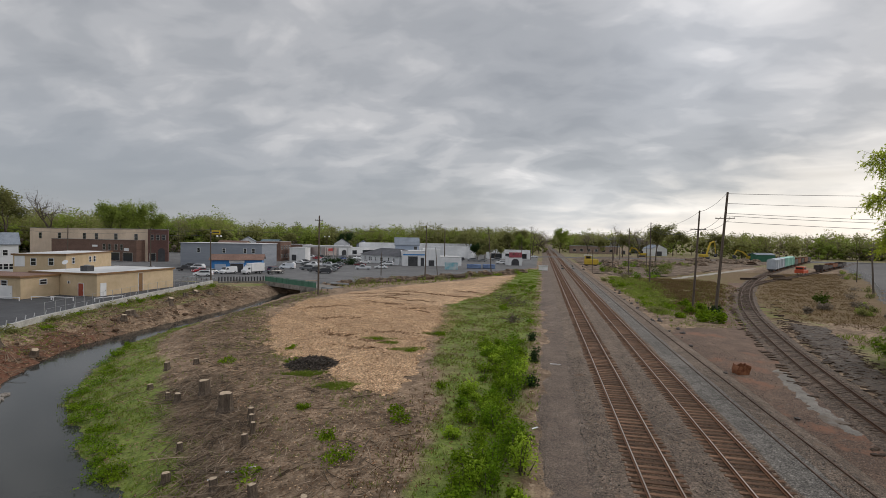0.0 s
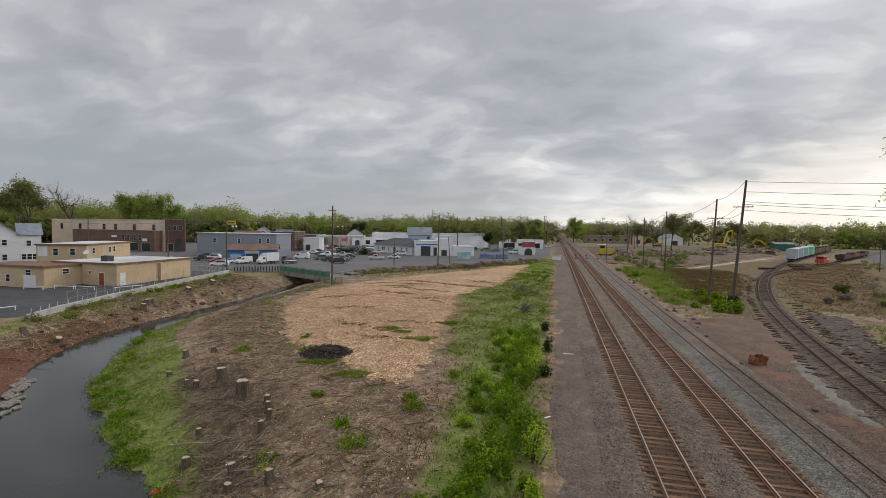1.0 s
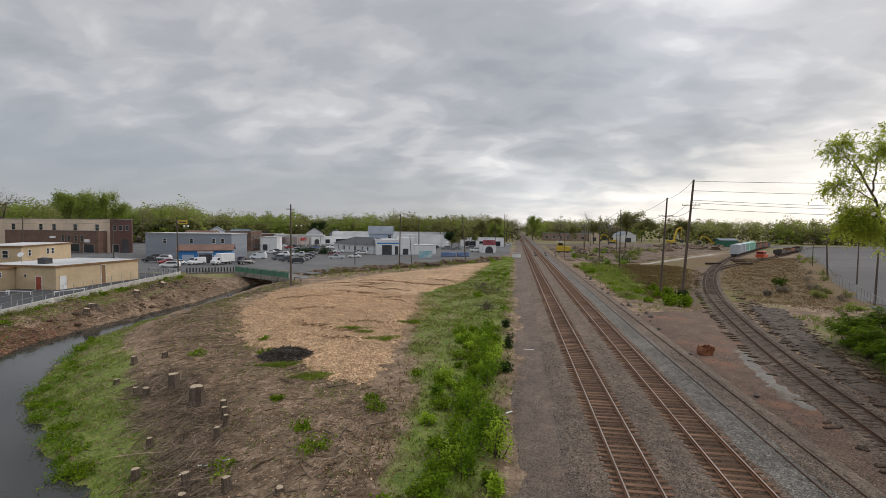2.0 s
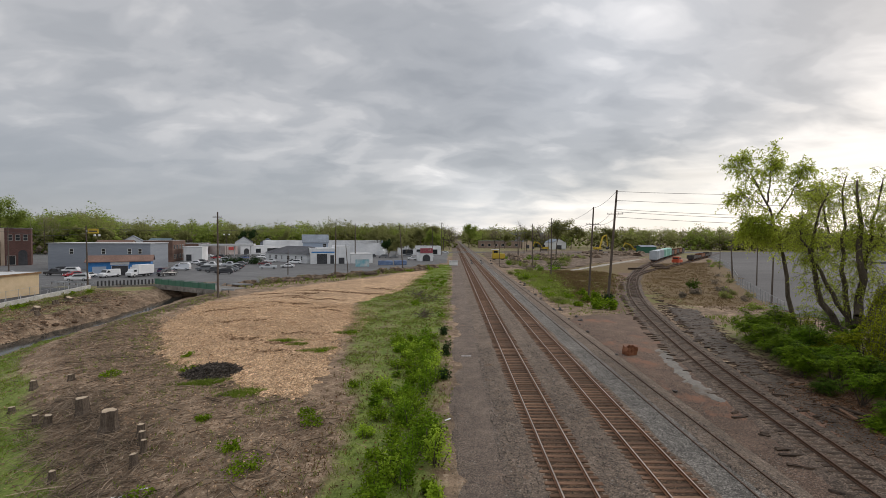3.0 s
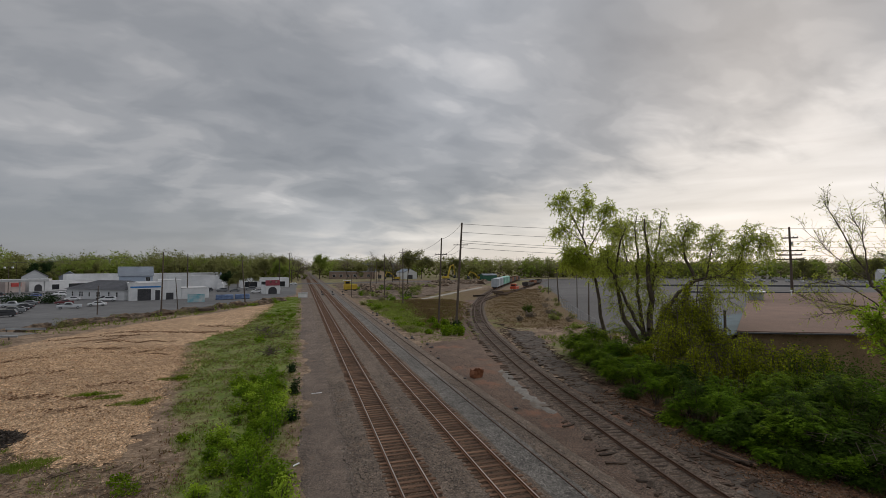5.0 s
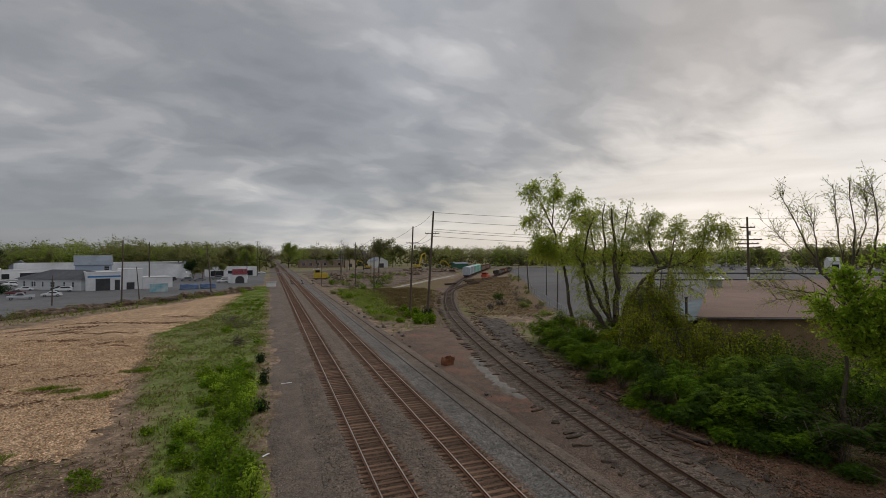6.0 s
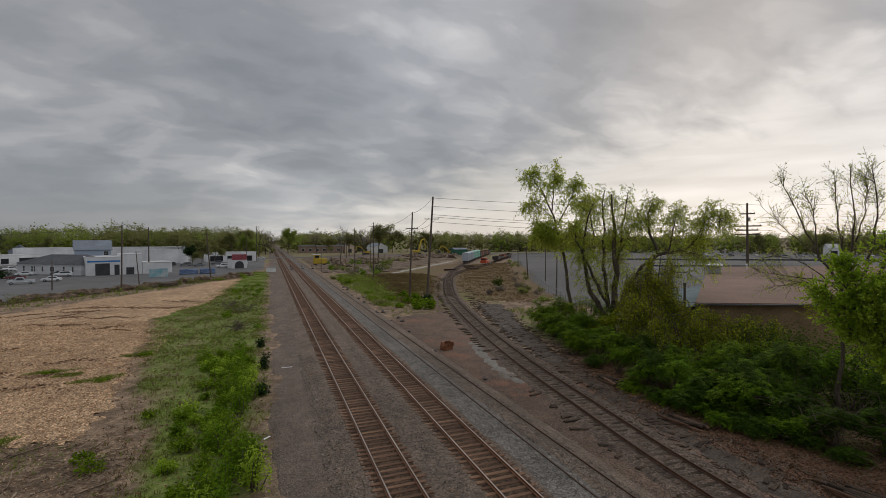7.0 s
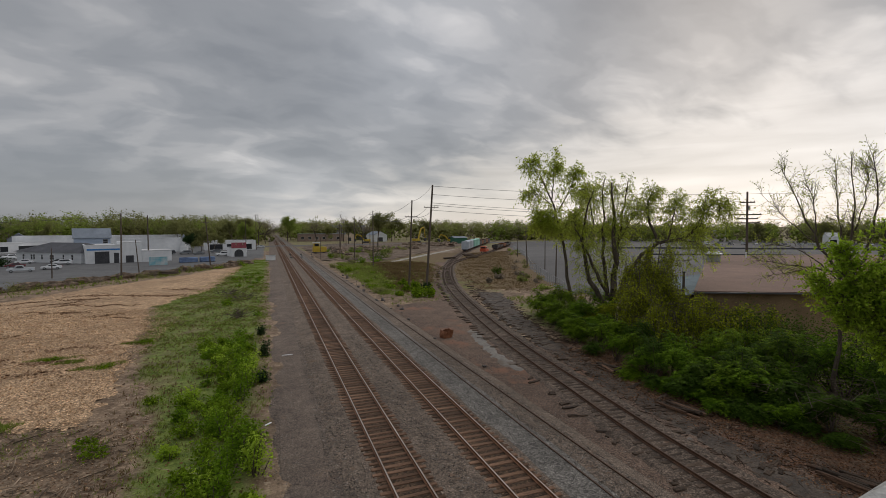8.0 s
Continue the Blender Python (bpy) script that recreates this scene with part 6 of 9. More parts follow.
Z = (0, 0, -0.3)
grown("poplar_tree", (37.5, 54.0, -0.3), "tall leaning tree with loose fresh leaves and low green curtains", "leaf_willow",
      [((1.3, -0.9, -0.3), (0.6, -0.3, 12.6), (-2.4, 1.6, 18.8), 0.28, 0.8), ((-1.0, 0.7, 15.0), (-1.0, 0.1, 18.4), (-0.1, 1.3, 21.3), 0.10, 1.5), ((-0.3, 0.2, 13.3), (1.6, -0.5, 17.0), (2.2, -0.4, 19.2), 0.10, 1.5),
       ((-1.7, 1.2, 17.1), (-3.9, 0.8, 19.2), (-4.0, 1.4, 20.2), 0.06, 1.2), ((0.2, -0.2, 11.0), (2.8, -0.5, 13.7), (3.7, -0.9, 16.4), 0.08, 1.1), ((-0.6, 0.4, 14.0), (-3.4, 0.4, 16.3), (-3.9, 1.4, 16.0), 0.06, 1.0),
       ((0.1, -0.1, 11.3), (-2.8, 0.4, 14.5), (-3.5, 0.5, 11.6), 0.07, 2.2), ((0.2, -0.2, 10.6), (-1.8, -1.2, 14.3), (-2.4, -0.8, 11.3), 0.07, 2.2), ((0.4, -0.2, 9.9), (1.1, -2.3, 13.8), (0.1, -1.9, 11.6), 0.07, 2.0)],
      3, 30, 2.4, 9, 1.2, 9, 0.108, 0.45, 0.15, 0.4, wild=0.95, bare=0.3, thick=0.015, group="willows")
grown("willow_tree", (39.6, 44.6, -0.3), "many-stemmed willow with dark arching limbs and yellow green leaves", "leaf_willow",
      [((-0.8, 0.7, -0.3), (-0.5, -0.2, 9.2), (-0.2, 1.5, 16.8), 0.49, 1.2), ((-0.8, 0.94, 1.5), (-5.2, 3.0, 6.7), (-3.7, 0.5, 15.6), 0.36, 1.3), ((-1.2, 1.0, 3.6), (-4.6, 1.6, 9.1), (-5.9, 1.6, 12.5), 0.23, 1.0),
       ((-0.9, 1.08, 2.5), (-1.0, 2.5, 8.8), (-0.5, 2.4, 17.4), 0.30, 1.2), ((-0.6, 0.68, 3.0), (0.4, 1.0, 10.0), (1.8, 1.0, 16.8), 0.28, 1.2), ((-0.6, 0.68, 2.2), (1.7, -2.1, 10.1), (2.9, -4.2, 9.9), 0.36, 0.3),
       ((2.3, -3.3, 9.6), (0.9, -2.3, 13.6), (1.8, -3.1, 15.6), 0.20, 1.3), ((2.8, -4.0, 9.7), (5.1, -7.3, 10.2), (4.6, -7.5, 14.4), 0.20, 1.4), ((4.5, -6.7, 11.5), (4.8, -8.2, 15.3), (5.6, -8.9, 13.0), 0.08, 1.0),
       ((2.0, -3.0, 9.3), (4.0, -6.2, 10.4), (4.9, -8.0, 9.0), 0.12, 0.8), ((0.8, -1.2, 6.6), (0.8, -3.7, 7.5), (3.1, -7.4, 7.8), 0.09, 0.3), ((2.9, -4.2, 9.7), (3.7, -4.3, 12.5), (4.2, -4.1, 14.4), 0.12, 1.2),
       ((0.1, 0.68, 9.5), (0.5, -0.8, 11.3), (1.3, -1.2, 14.2), 0.11, 1.0), ((-3.0, 1.2, 11.6), (-2.8, 2.3, 15.0), (-2.7, 3.5, 16.2), 0.11, 1.0)],
      8, 40, 2.8, 10, 1.2, 10, 0.096, 0.6, 0.12, 0.3, wild=1.0, bare=0.22, thick=0.017, group="willows")
grown("budding_tree", (33.2, 18.6, -0.3), "dark branched tree with small pale opening buds", "leaf_willow",
      [((0.1, -0.2, -0.3), (0.2, -0.4, 5.0), (0.1, -0.2, 8.8), 0.17, 0.1), ((0.2, -0.3, 8.2), (-0.3, 0.6, 10.0), (-1.5, 2.4, 15.2), 0.11, 1.3), ((0.1, -0.2, 8.4), (0.7, -0.2, 10.3), (0.8, 0.6, 15.7), 0.09, 1.2),
       ((0.1, -0.3, 8.0), (0.1, -1.3, 10.1), (-0.6, -1.1, 15.6), 0.10, 1.2), ((0.1, -0.3, 7.4), (0.8, -2.5, 10.4), (-0.1, -1.9, 15.4), 0.11, 1.3), ((0.1, -0.3, 7.2), (1.1, -3.3, 9.1), (0.4, -3.0, 15.6), 0.11, 1.3),
       ((-0.2, 0.3, 9.8), (0.3, 2.1, 10.7), (-0.9, 4.2, 13.7), 0.05, 1.0), ((0.1, -0.2, 8.5), (-0.4, 1.9, 8.8), (-1.4, 4.0, 9.0), 0.06, 1.0), ((0.1, -0.2, 7.4), (-1.0, 0.8, 9.1), (-2.6, 2.3, 8.0), 0.06, 1.0),
       ((0.1, -0.2, 8.0), (-0.1, 2.2, 10.8), (-0.4, 4.5, 9.8), 0.05, 0.9), ((-0.5, 0.8, 10.7), (-0.4, 0.7, 13.1), (-0.7, 1.3, 14.1), 0.05, 1.0), ((0.4, -0.7, 10.7), (0.8, -1.5, 13.1), (0.6, -1.2, 15.0), 0.05, 1.2)],
      12, 22, 1.7, 7, 0.75, 4, 0.042, 0.0, 0.4, 0.5, thick=0.012, wild=0.45)
grown("maple_tree", (28.9, 12.4, -0.3), "broad young maple with bright lime leaves", "leaf_lime",
      [(Z, (0, 0, 6), (-1.4, 1.1, 11.4), 0.140, 1.4), ((0, 0, 5), (-1.6, 1.3, 8), (-2.4, 2.2, 10.2), 0.091, 1.3), ((0, 0, 5), (-1.6, 1.3, 7.4), (-2.5, 2.2, 9.2), 0.084, 1.3), ((0, 0, 4.6), (-1.4, 1.0, 7), (-2.0, 1.6, 8.1), 0.070, 1.4), ((0, 0, 5), (-0.8, 0.3, 7), (-1.7, 0.8, 9.0), 0.070, 1.3),
       ((0, 0, 4.4), (-1.2, 0.8, 6.4), (-1.7, 1.2, 7.4), 0.063, 1.2), ((0, 0, 5), (-0.6, -0.1, 8), (-1.0, 0.1, 11.0), 0.084, 1.3), ((0, 0, 5), (-0.4, -0.1, 7), (0.0, -0.5, 9.6), 0.084, 1.2), ((0, 0, 3.6), (-0.8, 0.6, 5.2), (-1.2, 0.8, 6.0), 0.06, 1.2), ((0, 0, 4.2), (-1.6, 1.4, 6.2), (-2.5, 2.2, 7.3), 0.06, 1.3), ((0, 0, 4.6), (-1.8, 1.6, 7.4), (-3.0, 2.7, 8.6), 0.06, 1.3), ((0, 0, 3.4), (0.1, -0.2, 5.6), (0.2, -0.6, 7.4), 0.07, 1.2)],
      15, 34, 1.2, 9, 0.6, 9, 0.075, 0.05, 0.15, 0.55, bare=0.2)


grown("young_tree", (38.1, 19.9, -0.3), "thin spreading tree with olive yellow young leaves", "leaf_vine",
      [(Z, (0, 0, 3), (0.2, -0.3, 6.5), 0.09, 0.4), ((0, 0, 4.5), (-0.6, 1.2, 7.4), (-1.4, 2.9, 8.0), 0.05, 1.3), ((0, 0, 4.2), (-0.6, 1.0, 6.0), (-1.2, 2.4, 6.4), 0.05, 1.3), ((0, 0, 5), (-0.2, 0.4, 8.0), (-0.6, 1.2, 9.4), 0.05, 1.2), ((0, 0, 5), (0.1, -0.2, 7.5), (0.3, -0.6, 8.6), 0.05, 1.2),
       ((0, 0, 4), (-0.2, 0.4, 5.0), (-0.4, 1.2, 5.6), 0.04, 1.2), ((0.1, -0.1, 5.6), (0.6, -1.2, 8.4), (0.8, -1.8, 9.8), 0.05, 1.0), ((0.1, -0.1, 5), (0.5, -1.0, 6.2), (0.6, -1.6, 6.6), 0.04, 1.1)],
      21, 18, 1.4, 7, 0.7, 6, 0.06, 0.1, 0.25, 0.45, bare=0.25, thick=0.011, wild=0.7)


def frond_bush(place, r, h, n, leaf, label, group="siding bushes", size=0.085, length=0.75, name="bush"):
    """Stems whose long feathered leaves arch outwards in layers."""
    rng = np.random.RandomState(int(abs(place[0] * 31 + place[1] * 17)) + 29)
    t = empty(name, Matrix.Translation(place), label, "bush", group)
    stems = 9
    a = 2 * math.pi * (np.arange(stems) + rng.uniform(0, 0.8, stems)) / stems
    q = rng.uniform(0.2, 0.9, stems)
    tip = np.stack([np.cos(a) * r * q, np.sin(a) * r * q, h * (1.02 - 0.5 * q * q) * rng.uniform(0.6, 1.05, stems)], 1)
    foot = rng.normal(0, 0.15, (stems, 3)) * [1, 1, 0] - [0, 0, 0.25]
    midp = foot + (tip - foot) * 0.5 + [0, 0, 0.12 * h]
    rods = [prisms(foot, midp, 0.035, 0.025, 4), prisms(midp, tip, 0.025, 0.01, 4)]
    # fronds from the upper half of each stem
    i = rng.randint(0, stems, n)
    f = rng.uniform(0.15, 1.0, n)[:, None] ** 0.6
    P = midp[i] + (tip[i] - midp[i]) * f + rng.normal(0, 0.06 * r, (n, 3))
    az = rng.uniform(0, 2 * math.pi, n)
    out = np.stack([np.cos(az), np.sin(az), rng.normal(0.25, 0.22, n)], 1)
    out[:, :2] += tip[i, :2] / (r + 1e-6) * 0.8
    out = unit(out)
    ln = (length * rng.uniform(0.5, 1.25, n))[:, None]
    k = 8
    u = np.tile(np.linspace(0.15, 1.0, k), n)[:, None]
    base, way, l = np.repeat(P, k, 0), np.repeat(out, k, 0), np.repeat(ln, k, 0)
    rach = base + way * l * u - np.array([0, 0, 1.0]) * (0.55 * l * u * u)
    side = unit(np.cross(way, np.array([0.0, 0, 1.0])))
    vs = []
    for s in (-1, 1):
        d = unit(side * s + way * 0.45 - [0, 0, 0.25] + rng.normal(0, 0.2, way.shape))
        sz = size * (1.15 - 0.5 * np.abs(u[:, 0] - 0.45) * 1.6) * rng.uniform(0.8, 1.2, len(d))
        w = unit(np.cross(d, np.array([0.0, 0, 1.0]) + rng.normal(0, 0.25, d.shape))) * (sz * 0.55)[:, None]
        e = d * sz[:, None]
        vs.append(np.stack([rach + e * 0.3 + w, rach + e * 2.1, rach + e * 0.3 - w], 1).reshape(-1, 3))
    v = np.concatenate(vs)
    tagged(raw("stem", *joined(rods), M["bark"], t), kind="stuff")
    raw("foliage", v, np.arange(len(v)).reshape(-1, 3), M[leaf], t)
    return t


LABEL = {"leaf_dark": "dense feathery green bush beside the siding", "leaf": "fresh bright green bush beside the siding", "leaf_vine": "olive vine-tangled bush in the scrub", "leaf_deep": "deep green bush in the scrub, shade in its leaf colour"}
FRONT = [(31.6, 52.0), (29.6, 43.0), (27.0, 34.4), (26.2, 30.0), (25.3, 26.0), (25.1, 22.5), (25.0, 20.0), (25.6, 18.4), (26.0, 16.6), (27.2, 14.6), (29.4, 12.6)]
rnd = random.Random(23)
for row, (dx, h, r, n) in enumerate(((0.6, 1.5, 1.1, 120), (1.9, 2.6, 1.5, 180), (3.9, 3.4, 1.9, 220), (6.6, 3.7, 2.1, 220), (9.4, 4.0, 2.2, 220))):
    for (x0, y0), (x1, y1) in zip(FRONT, FRONT[1:]):
        for k in range(3 if row < 3 else 2):
            f = (k + rnd.random()) / (3 if row < 3 else 2)
            x, y = x0 + (x1 - x0) * f + dx + rnd.uniform(-0.8, 0.8), y0 + (y1 - y0) * f + dx * 0.25 + rnd.uniform(-0.8, 0.8)
            q = rnd.uniform(0.55, 1.3)
            if rnd.random() < (0.35 if row == 0 else 0.5 if y < 19.5 and row < 4 else 0.1):
                continue
            if math.hypot(x - 31.2, y - 29.4) < 2.3 or (row > 1 and math.hypot(x - 33.6, y - 31.0) < 2.2):     # a brown gap before the vines
                continue
            lf = rnd.choices(("leaf_dark", "leaf", "leaf_vine", "leaf_deep"), (4, 3, 0.4 * max(0, row - 1), 2.4))[0]
            # the near end looks shaded: mostly the darkest leaf colour here
            if y < 19.5:
                lf, q = rnd.choices(("leaf_dark", "leaf_vine", "leaf_deep"), (2, 0, 5))[0], q * 0.8
            frond_bush((x, y, -0.35), r * q, h * q, n, lf, LABEL[lf], size=rnd.uniform(0.075, 0.11), length=rnd.uniform(0.55, 0.95))
for x, y, r, h in ((33.0, 51.5, 2.2, 3.6), (34.6, 50.0, 2.4, 4.2), (32.2, 48.6, 2.0, 3.2), (36.4, 51.6, 2.2, 3.8), (31.0, 45.8, 1.8, 2.8), (30.2, 42.4, 1.8, 2.6), (28.6, 38.6, 1.6, 2.4)):
    frond_bush((x, y, -0.35), r, h, 260, "leaf", LABEL["leaf"], size=0.1, length=0.9)
# bushes by the wall: shade given mostly through the darkest leaf colour
for x, y, h in ((41.0, 24.2, 5.0), (44.2, 22.6, 4.6), (38.8, 27.5, 4.4), (47.5, 20.5, 5.2), (37.0, 22.0, 4.2), (40.0, 19.5, 4.6), (36.6, 25.2, 4.0), (43.0, 26.4, 3.6), (39.6, 29.6, 3.6), (37.6, 28.2, 3.8), (41.5, 28.0, 3.4), (36.2, 20.0, 4.6), (34.6, 18.4, 4.4), (38.4, 17.6, 5.0), (35.4, 16.2, 4.2), (42.0, 18.2, 5.2), (33.6, 15.4, 3.6), (45.0, 16.0, 5.4)):
    shrub((x, y, -0.35), 2.1, h, 1700, 0.085, "leaf_deep" if x > 38.5 or h < 4.3 else "leaf_dark", "tall green bush before a brown wall, mostly coloured as shaded", "bush", "wall bushes", "bush", 9)


def vine_mass(x, y, r, h, seed, lean=(0, 0)):
    """Stems under curtains of hanging shoots."""
    rng = np.random.RandomState(seed)
    v = empty("vine_thicket", Matrix.Translation((x, y, -0.3)), "tall stems buried under hanging olive vines", "vines", "vine thickets")
    k = int(160 + 110 * h)
    z = rng.uniform(0.12, 1, k) ** 0.8
    a = rng.uniform(0, 2 * math.pi, k)
    rad = r * (1.0 - 0.3 * z + 0.3 * np.sin(3 * a + seed) + 0.2 * np.sin(9 * z + seed)) * rng.uniform(0.35, 1.1, k)
    h = h * (0.88 + 0.2 * np.sin(2 * a + 1.7 * seed))
    P = np.stack([rad * np.cos(a) + lean[0] * z, rad * np.sin(a) + lean[1] * z, z * h], 1)
    out = np.stack([np.cos(a), np.sin(a), 0 * a], 1)
    l = rng.uniform(0.5, 1.7, k)[:, None]
    m = P + out * l * 0.3 + [0, 0, 0.1]
    e = P + out * l * rng.uniform(0.3, 0.6, k)[:, None] - np.array([0, 0, 1.0]) * l
    feet = rng.normal(0, 0.5, (7, 3)) * [1, 1, 0]
    tops = np.stack([rng.normal(0, 0.3 * r, 7) + lean[0] * 0.8, rng.normal(0, 0.3 * r, 7) + lean[1] * 0.8, h[:7] * rng.uniform(0.6, 1.0, 7)], 1)
    raw("stem_tangle", *joined([prisms(feet, tops, 0.11, 0.04, 5), prisms(P, m, 0.018, 0.014), prisms(m, e, 0.014, 0.008)]), M["bark"], v)
    n3 = 15
    g = rng.uniform(0, 1.05, k * n3)[:, None]
    q = np.repeat(m, n3, 0) + (np.repeat(e, n3, 0) - np.repeat(m, n3, 0)) * g + rng.normal(0, 0.09, (k * n3, 3))
    raw("foliage", *blades(q, unit(rng.normal(0, 0.6, q.shape) - [0, 0, 0.5]), 0.1, rng, 0.42), M["leaf_vine"], v)


for k, (x, y, r, h, lean) in enumerate(((37.0, 37.8, 1.9, 9.0, (0.6, -0.8)), (35.2, 36.8, 2.0, 7.6, (0, 0)), (36.8, 36.4, 2.2, 6.8, (0, 0)), (34.2, 35.2, 1.9, 5.8, (0, 0)), (35.8, 34.0, 2.2, 5.2, (0, 0)), (37.6, 33.6, 2.2, 5.0, (0, 0)), (33.4, 33.2, 2.0, 4.2, (0, 0)),
                                           (37.4, 31.4, 2.2, 4.4, (0, 0)), (39.2, 30.6, 2.2, 4.3, (0, 0)), (35.4, 31.4, 2.1, 4.0, (0, 0)), (38.8, 28.4, 2.1, 3.8, (0, 0)), (40.8, 28.6, 2.0, 4.0, (0, 0)))):
    vine_mass(x, y, r, h, 90 + k, lean)
# brush piles on the verge
for k, (x, y, r) in enumerate(((-4.5, 80.0, 2.2), (-6.2, 86.0, 1.7), (-3.6, 63.5, 1.0))):
    q = np.random.RandomState(300 + k)
    bp = np.stack([x + q.normal(0, r * 0.5, 70), y + q.normal(0, r * 0.7, 70), q.uniform(-0.3, 0.35, 70)], 1)
    bd = unit(q.normal(0, 1, (70, 3)) * [1, 1, 0.55]) * q.uniform(0.5, 1.9, 70)[:, None]
    bd[:, 2] = np.abs(bd[:, 2])
    tagged(raw("brush_pile", *prisms(bp, bp + bd, 0.035, 0.012, 4), M["stump_bark"]), "tangled dead brown branches on the verge", "brush pile", "brush piles", "stuff")
# dead branches in the shade of the scrub
sticks_seed = np.random.RandomState(61)
dp = np.stack([sticks_seed.uniform(26.5, 33.5, 420), sticks_seed.uniform(12.5, 21, 420), sticks_seed.uniform(-0.2, 2.2, 420)], 1)
dp[:130] = np.stack([sticks_seed.uniform(29.6, 34.4, 130), sticks_seed.uniform(27.8, 32.4, 130), sticks_seed.uniform(-0.2, 1.7, 130)], 1)
dd = unit(sticks_seed.normal(0, 1, (420, 3)) * [1, 1, 0.6]) * sticks_seed.uniform(0.5, 2.0, 420)[:, None]
tagged(raw("dead_brush", *prisms(dp, dp + dd, 0.018, 0.006, 4), M["stump_bark"]), "bare grey dead branches caught in bushes", "dead branches", kind="stuff")

# ---- railway yard ----
BRANCH = [(45.5, 120, 0), (58, 143, 0), (73, 164, 0), (94, 192, 0), (119, 228, 0), (150, 272, 0), (195, 340, 0)]
S_PATH = smooth_path(SIDING)


def wagon(dist0, length, body, label, name="boxcar", high=3.6, roof=True, path=S_PATH):
    s, prev = 0.0, path[0]
    for p in path[1:]:
        k = math.hypot(p[0] - prev[0], p[1] - prev[1])
        if s + k >= dist0:
            x, y = prev[0] + (p[0] - prev[0]) * (dist0 - s) / k, prev[1] + (p[1] - prev[1]) * (dist0 - s) / k
            a = math.atan2(p[1] - prev[1], p[0] - prev[0])
            break
        s, prev = s + k, p
    w = empty(name, Matrix.Translation((x, y, 0)) @ Matrix.Rotation(a, 4, "Z"), label, "rail wagon", "standing wagons")
    if roof:
        bd = part("body", box(0, length, -1.5, 1.5, 1.05, 1.05 + high, 0.06), M[body], w)
        part("roof", prism([(-1.55, 1.05 + high), (-0.8, 1.3 + high), (0.8, 1.3 + high), (1.55, 1.05 + high)], 0, length), M[body], w).matrix_basis = Matrix.Rotation(-math.pi / 2, 4, "Z") @ Matrix.Scale(-1, 4, (1, 0, 0))
        for s in (-1, 1):
            part("sliding_door", box(length / 2 - 1.4, length / 2 + 1.4, s * 1.53 - 0.05, s * 1.53 + 0.05, 1.15, 0.9 + high, 0.02), M[body], w)
            bm = bmesh.new()
            for k in range(1, int(length / 1.2)):
                if abs(k * 1.2 - length / 2) > 1.6:
                    add_box(bm, k * 1.2 - 0.05, k * 1.2 + 0.05, s * 1.53 - 0.04, s * 1.53 + 0.04, 1.1, 1.0 + high)
            part("side_ribs", bm, M[body], w)
    else:
        bm = bmesh.new()
        for x0, x1, y0, y1 in ((0, length, -1.5, -1.4), (0, length, 1.4, 1.5), (0, 0.1, -1.4, 1.4), (length - 0.1, length, -1.4, 1.4)):
            add_box(bm, x0, x1, y0, y1, 1.05, 1.05 + high)
        part("sides", bm, M[body], w)
        part("floor_pan", box(0.1, length - 0.1, -1.4, 1.4, 1.0, 1.2), M["rust"], w)
    part("underframe", box(0.2, length - 0.2, -1.2, 1.2, 0.8, 1.0), M["dark_metal"], w)
    for u in (1.6, length - 1.6):
        bg = part("bogie", box(u - 1.2, u + 1.2, -1.0, 1.0, 0.4, 0.75, 0.05), M["dark_metal"], w)
        for v in (-0.85, 0.85):
            for s in (-1, 1):
                part("wheel", tube((u + v, s * 0.68, 0.42), (u + v, s * 0.82, 0.42), 0.42, 0.42, 14), M["rust"], bg)
    return w


def path_at(path, ywant):
    s, prev = 0.0, path[0]
    for p in path[1:]:
        k = math.hypot(p[0] - prev[0], p[1] - prev[1])
        if p[1] >= ywant:
            return s + k * (ywant - prev[1]) / (p[1] - prev[1])
        s, prev = s + k, p
    return s


d0 = path_at(S_PATH, 200)
wagon(d0, 15.5, "grey_car", "pale grey steel boxcar on the siding")
wagon(d0 + 17, 12, "grey_car", "second pale grey boxcar with streaked sides")
wagon(d0 + 30.5, 15.5, "teal_car", "mint green boxcar on the siding")
wagon(d0 + 47.5, 15.5, "teal_car", "mint green boxcar behind another")
for k in range(5):
    wagon(d0 + 65 + 15 * k, 13.5, "dark_car" if k % 2 == 0 else "rust", "dark open gondola wagon" if k % 2 == 0 else "rusty open gondola wagon", "gondola", 2.3, False)
B_PATH = smooth_path(BRANCH)
b0 = path_at(B_PATH, 212)
for k in range(5):
    wagon(b0 + 13 * k, 12, ("dark_car", "dark_car", "rust", "dark_car", "dark_car")[k], "rusty flat wagon with scrap", "flat_wagon", 0.9 if k % 2 else 1.4, False, B_PATH)
loco = empty("track_vehicle", Matrix.Translation((89, 186.5, 0)) @ Matrix.Rotation(0.85, 4, "Z"), "orange red track maintenance vehicle with a cab", "rail vehicle")
part("body", box(0, 5.2, -1.35, 1.35, 0.6, 1.7, 0.08), M["orange_paint"], loco)
cabn = part("cab", box(0.5, 3.2, -1.25, 1.25, 1.702, 2.9, 0.15), M["orange_paint"], loco)
part("cab_window", box(0.47, 0.5, -1.0, 1.0, 2.0, 2.6), M["pane"], cabn)
for s in (-1, 1):
    part("cab_window", box(0.8, 2.9, s * 1.262 - 0.012, s * 1.262 + 0.012, 2.0, 2.6), M["pane"], cabn)
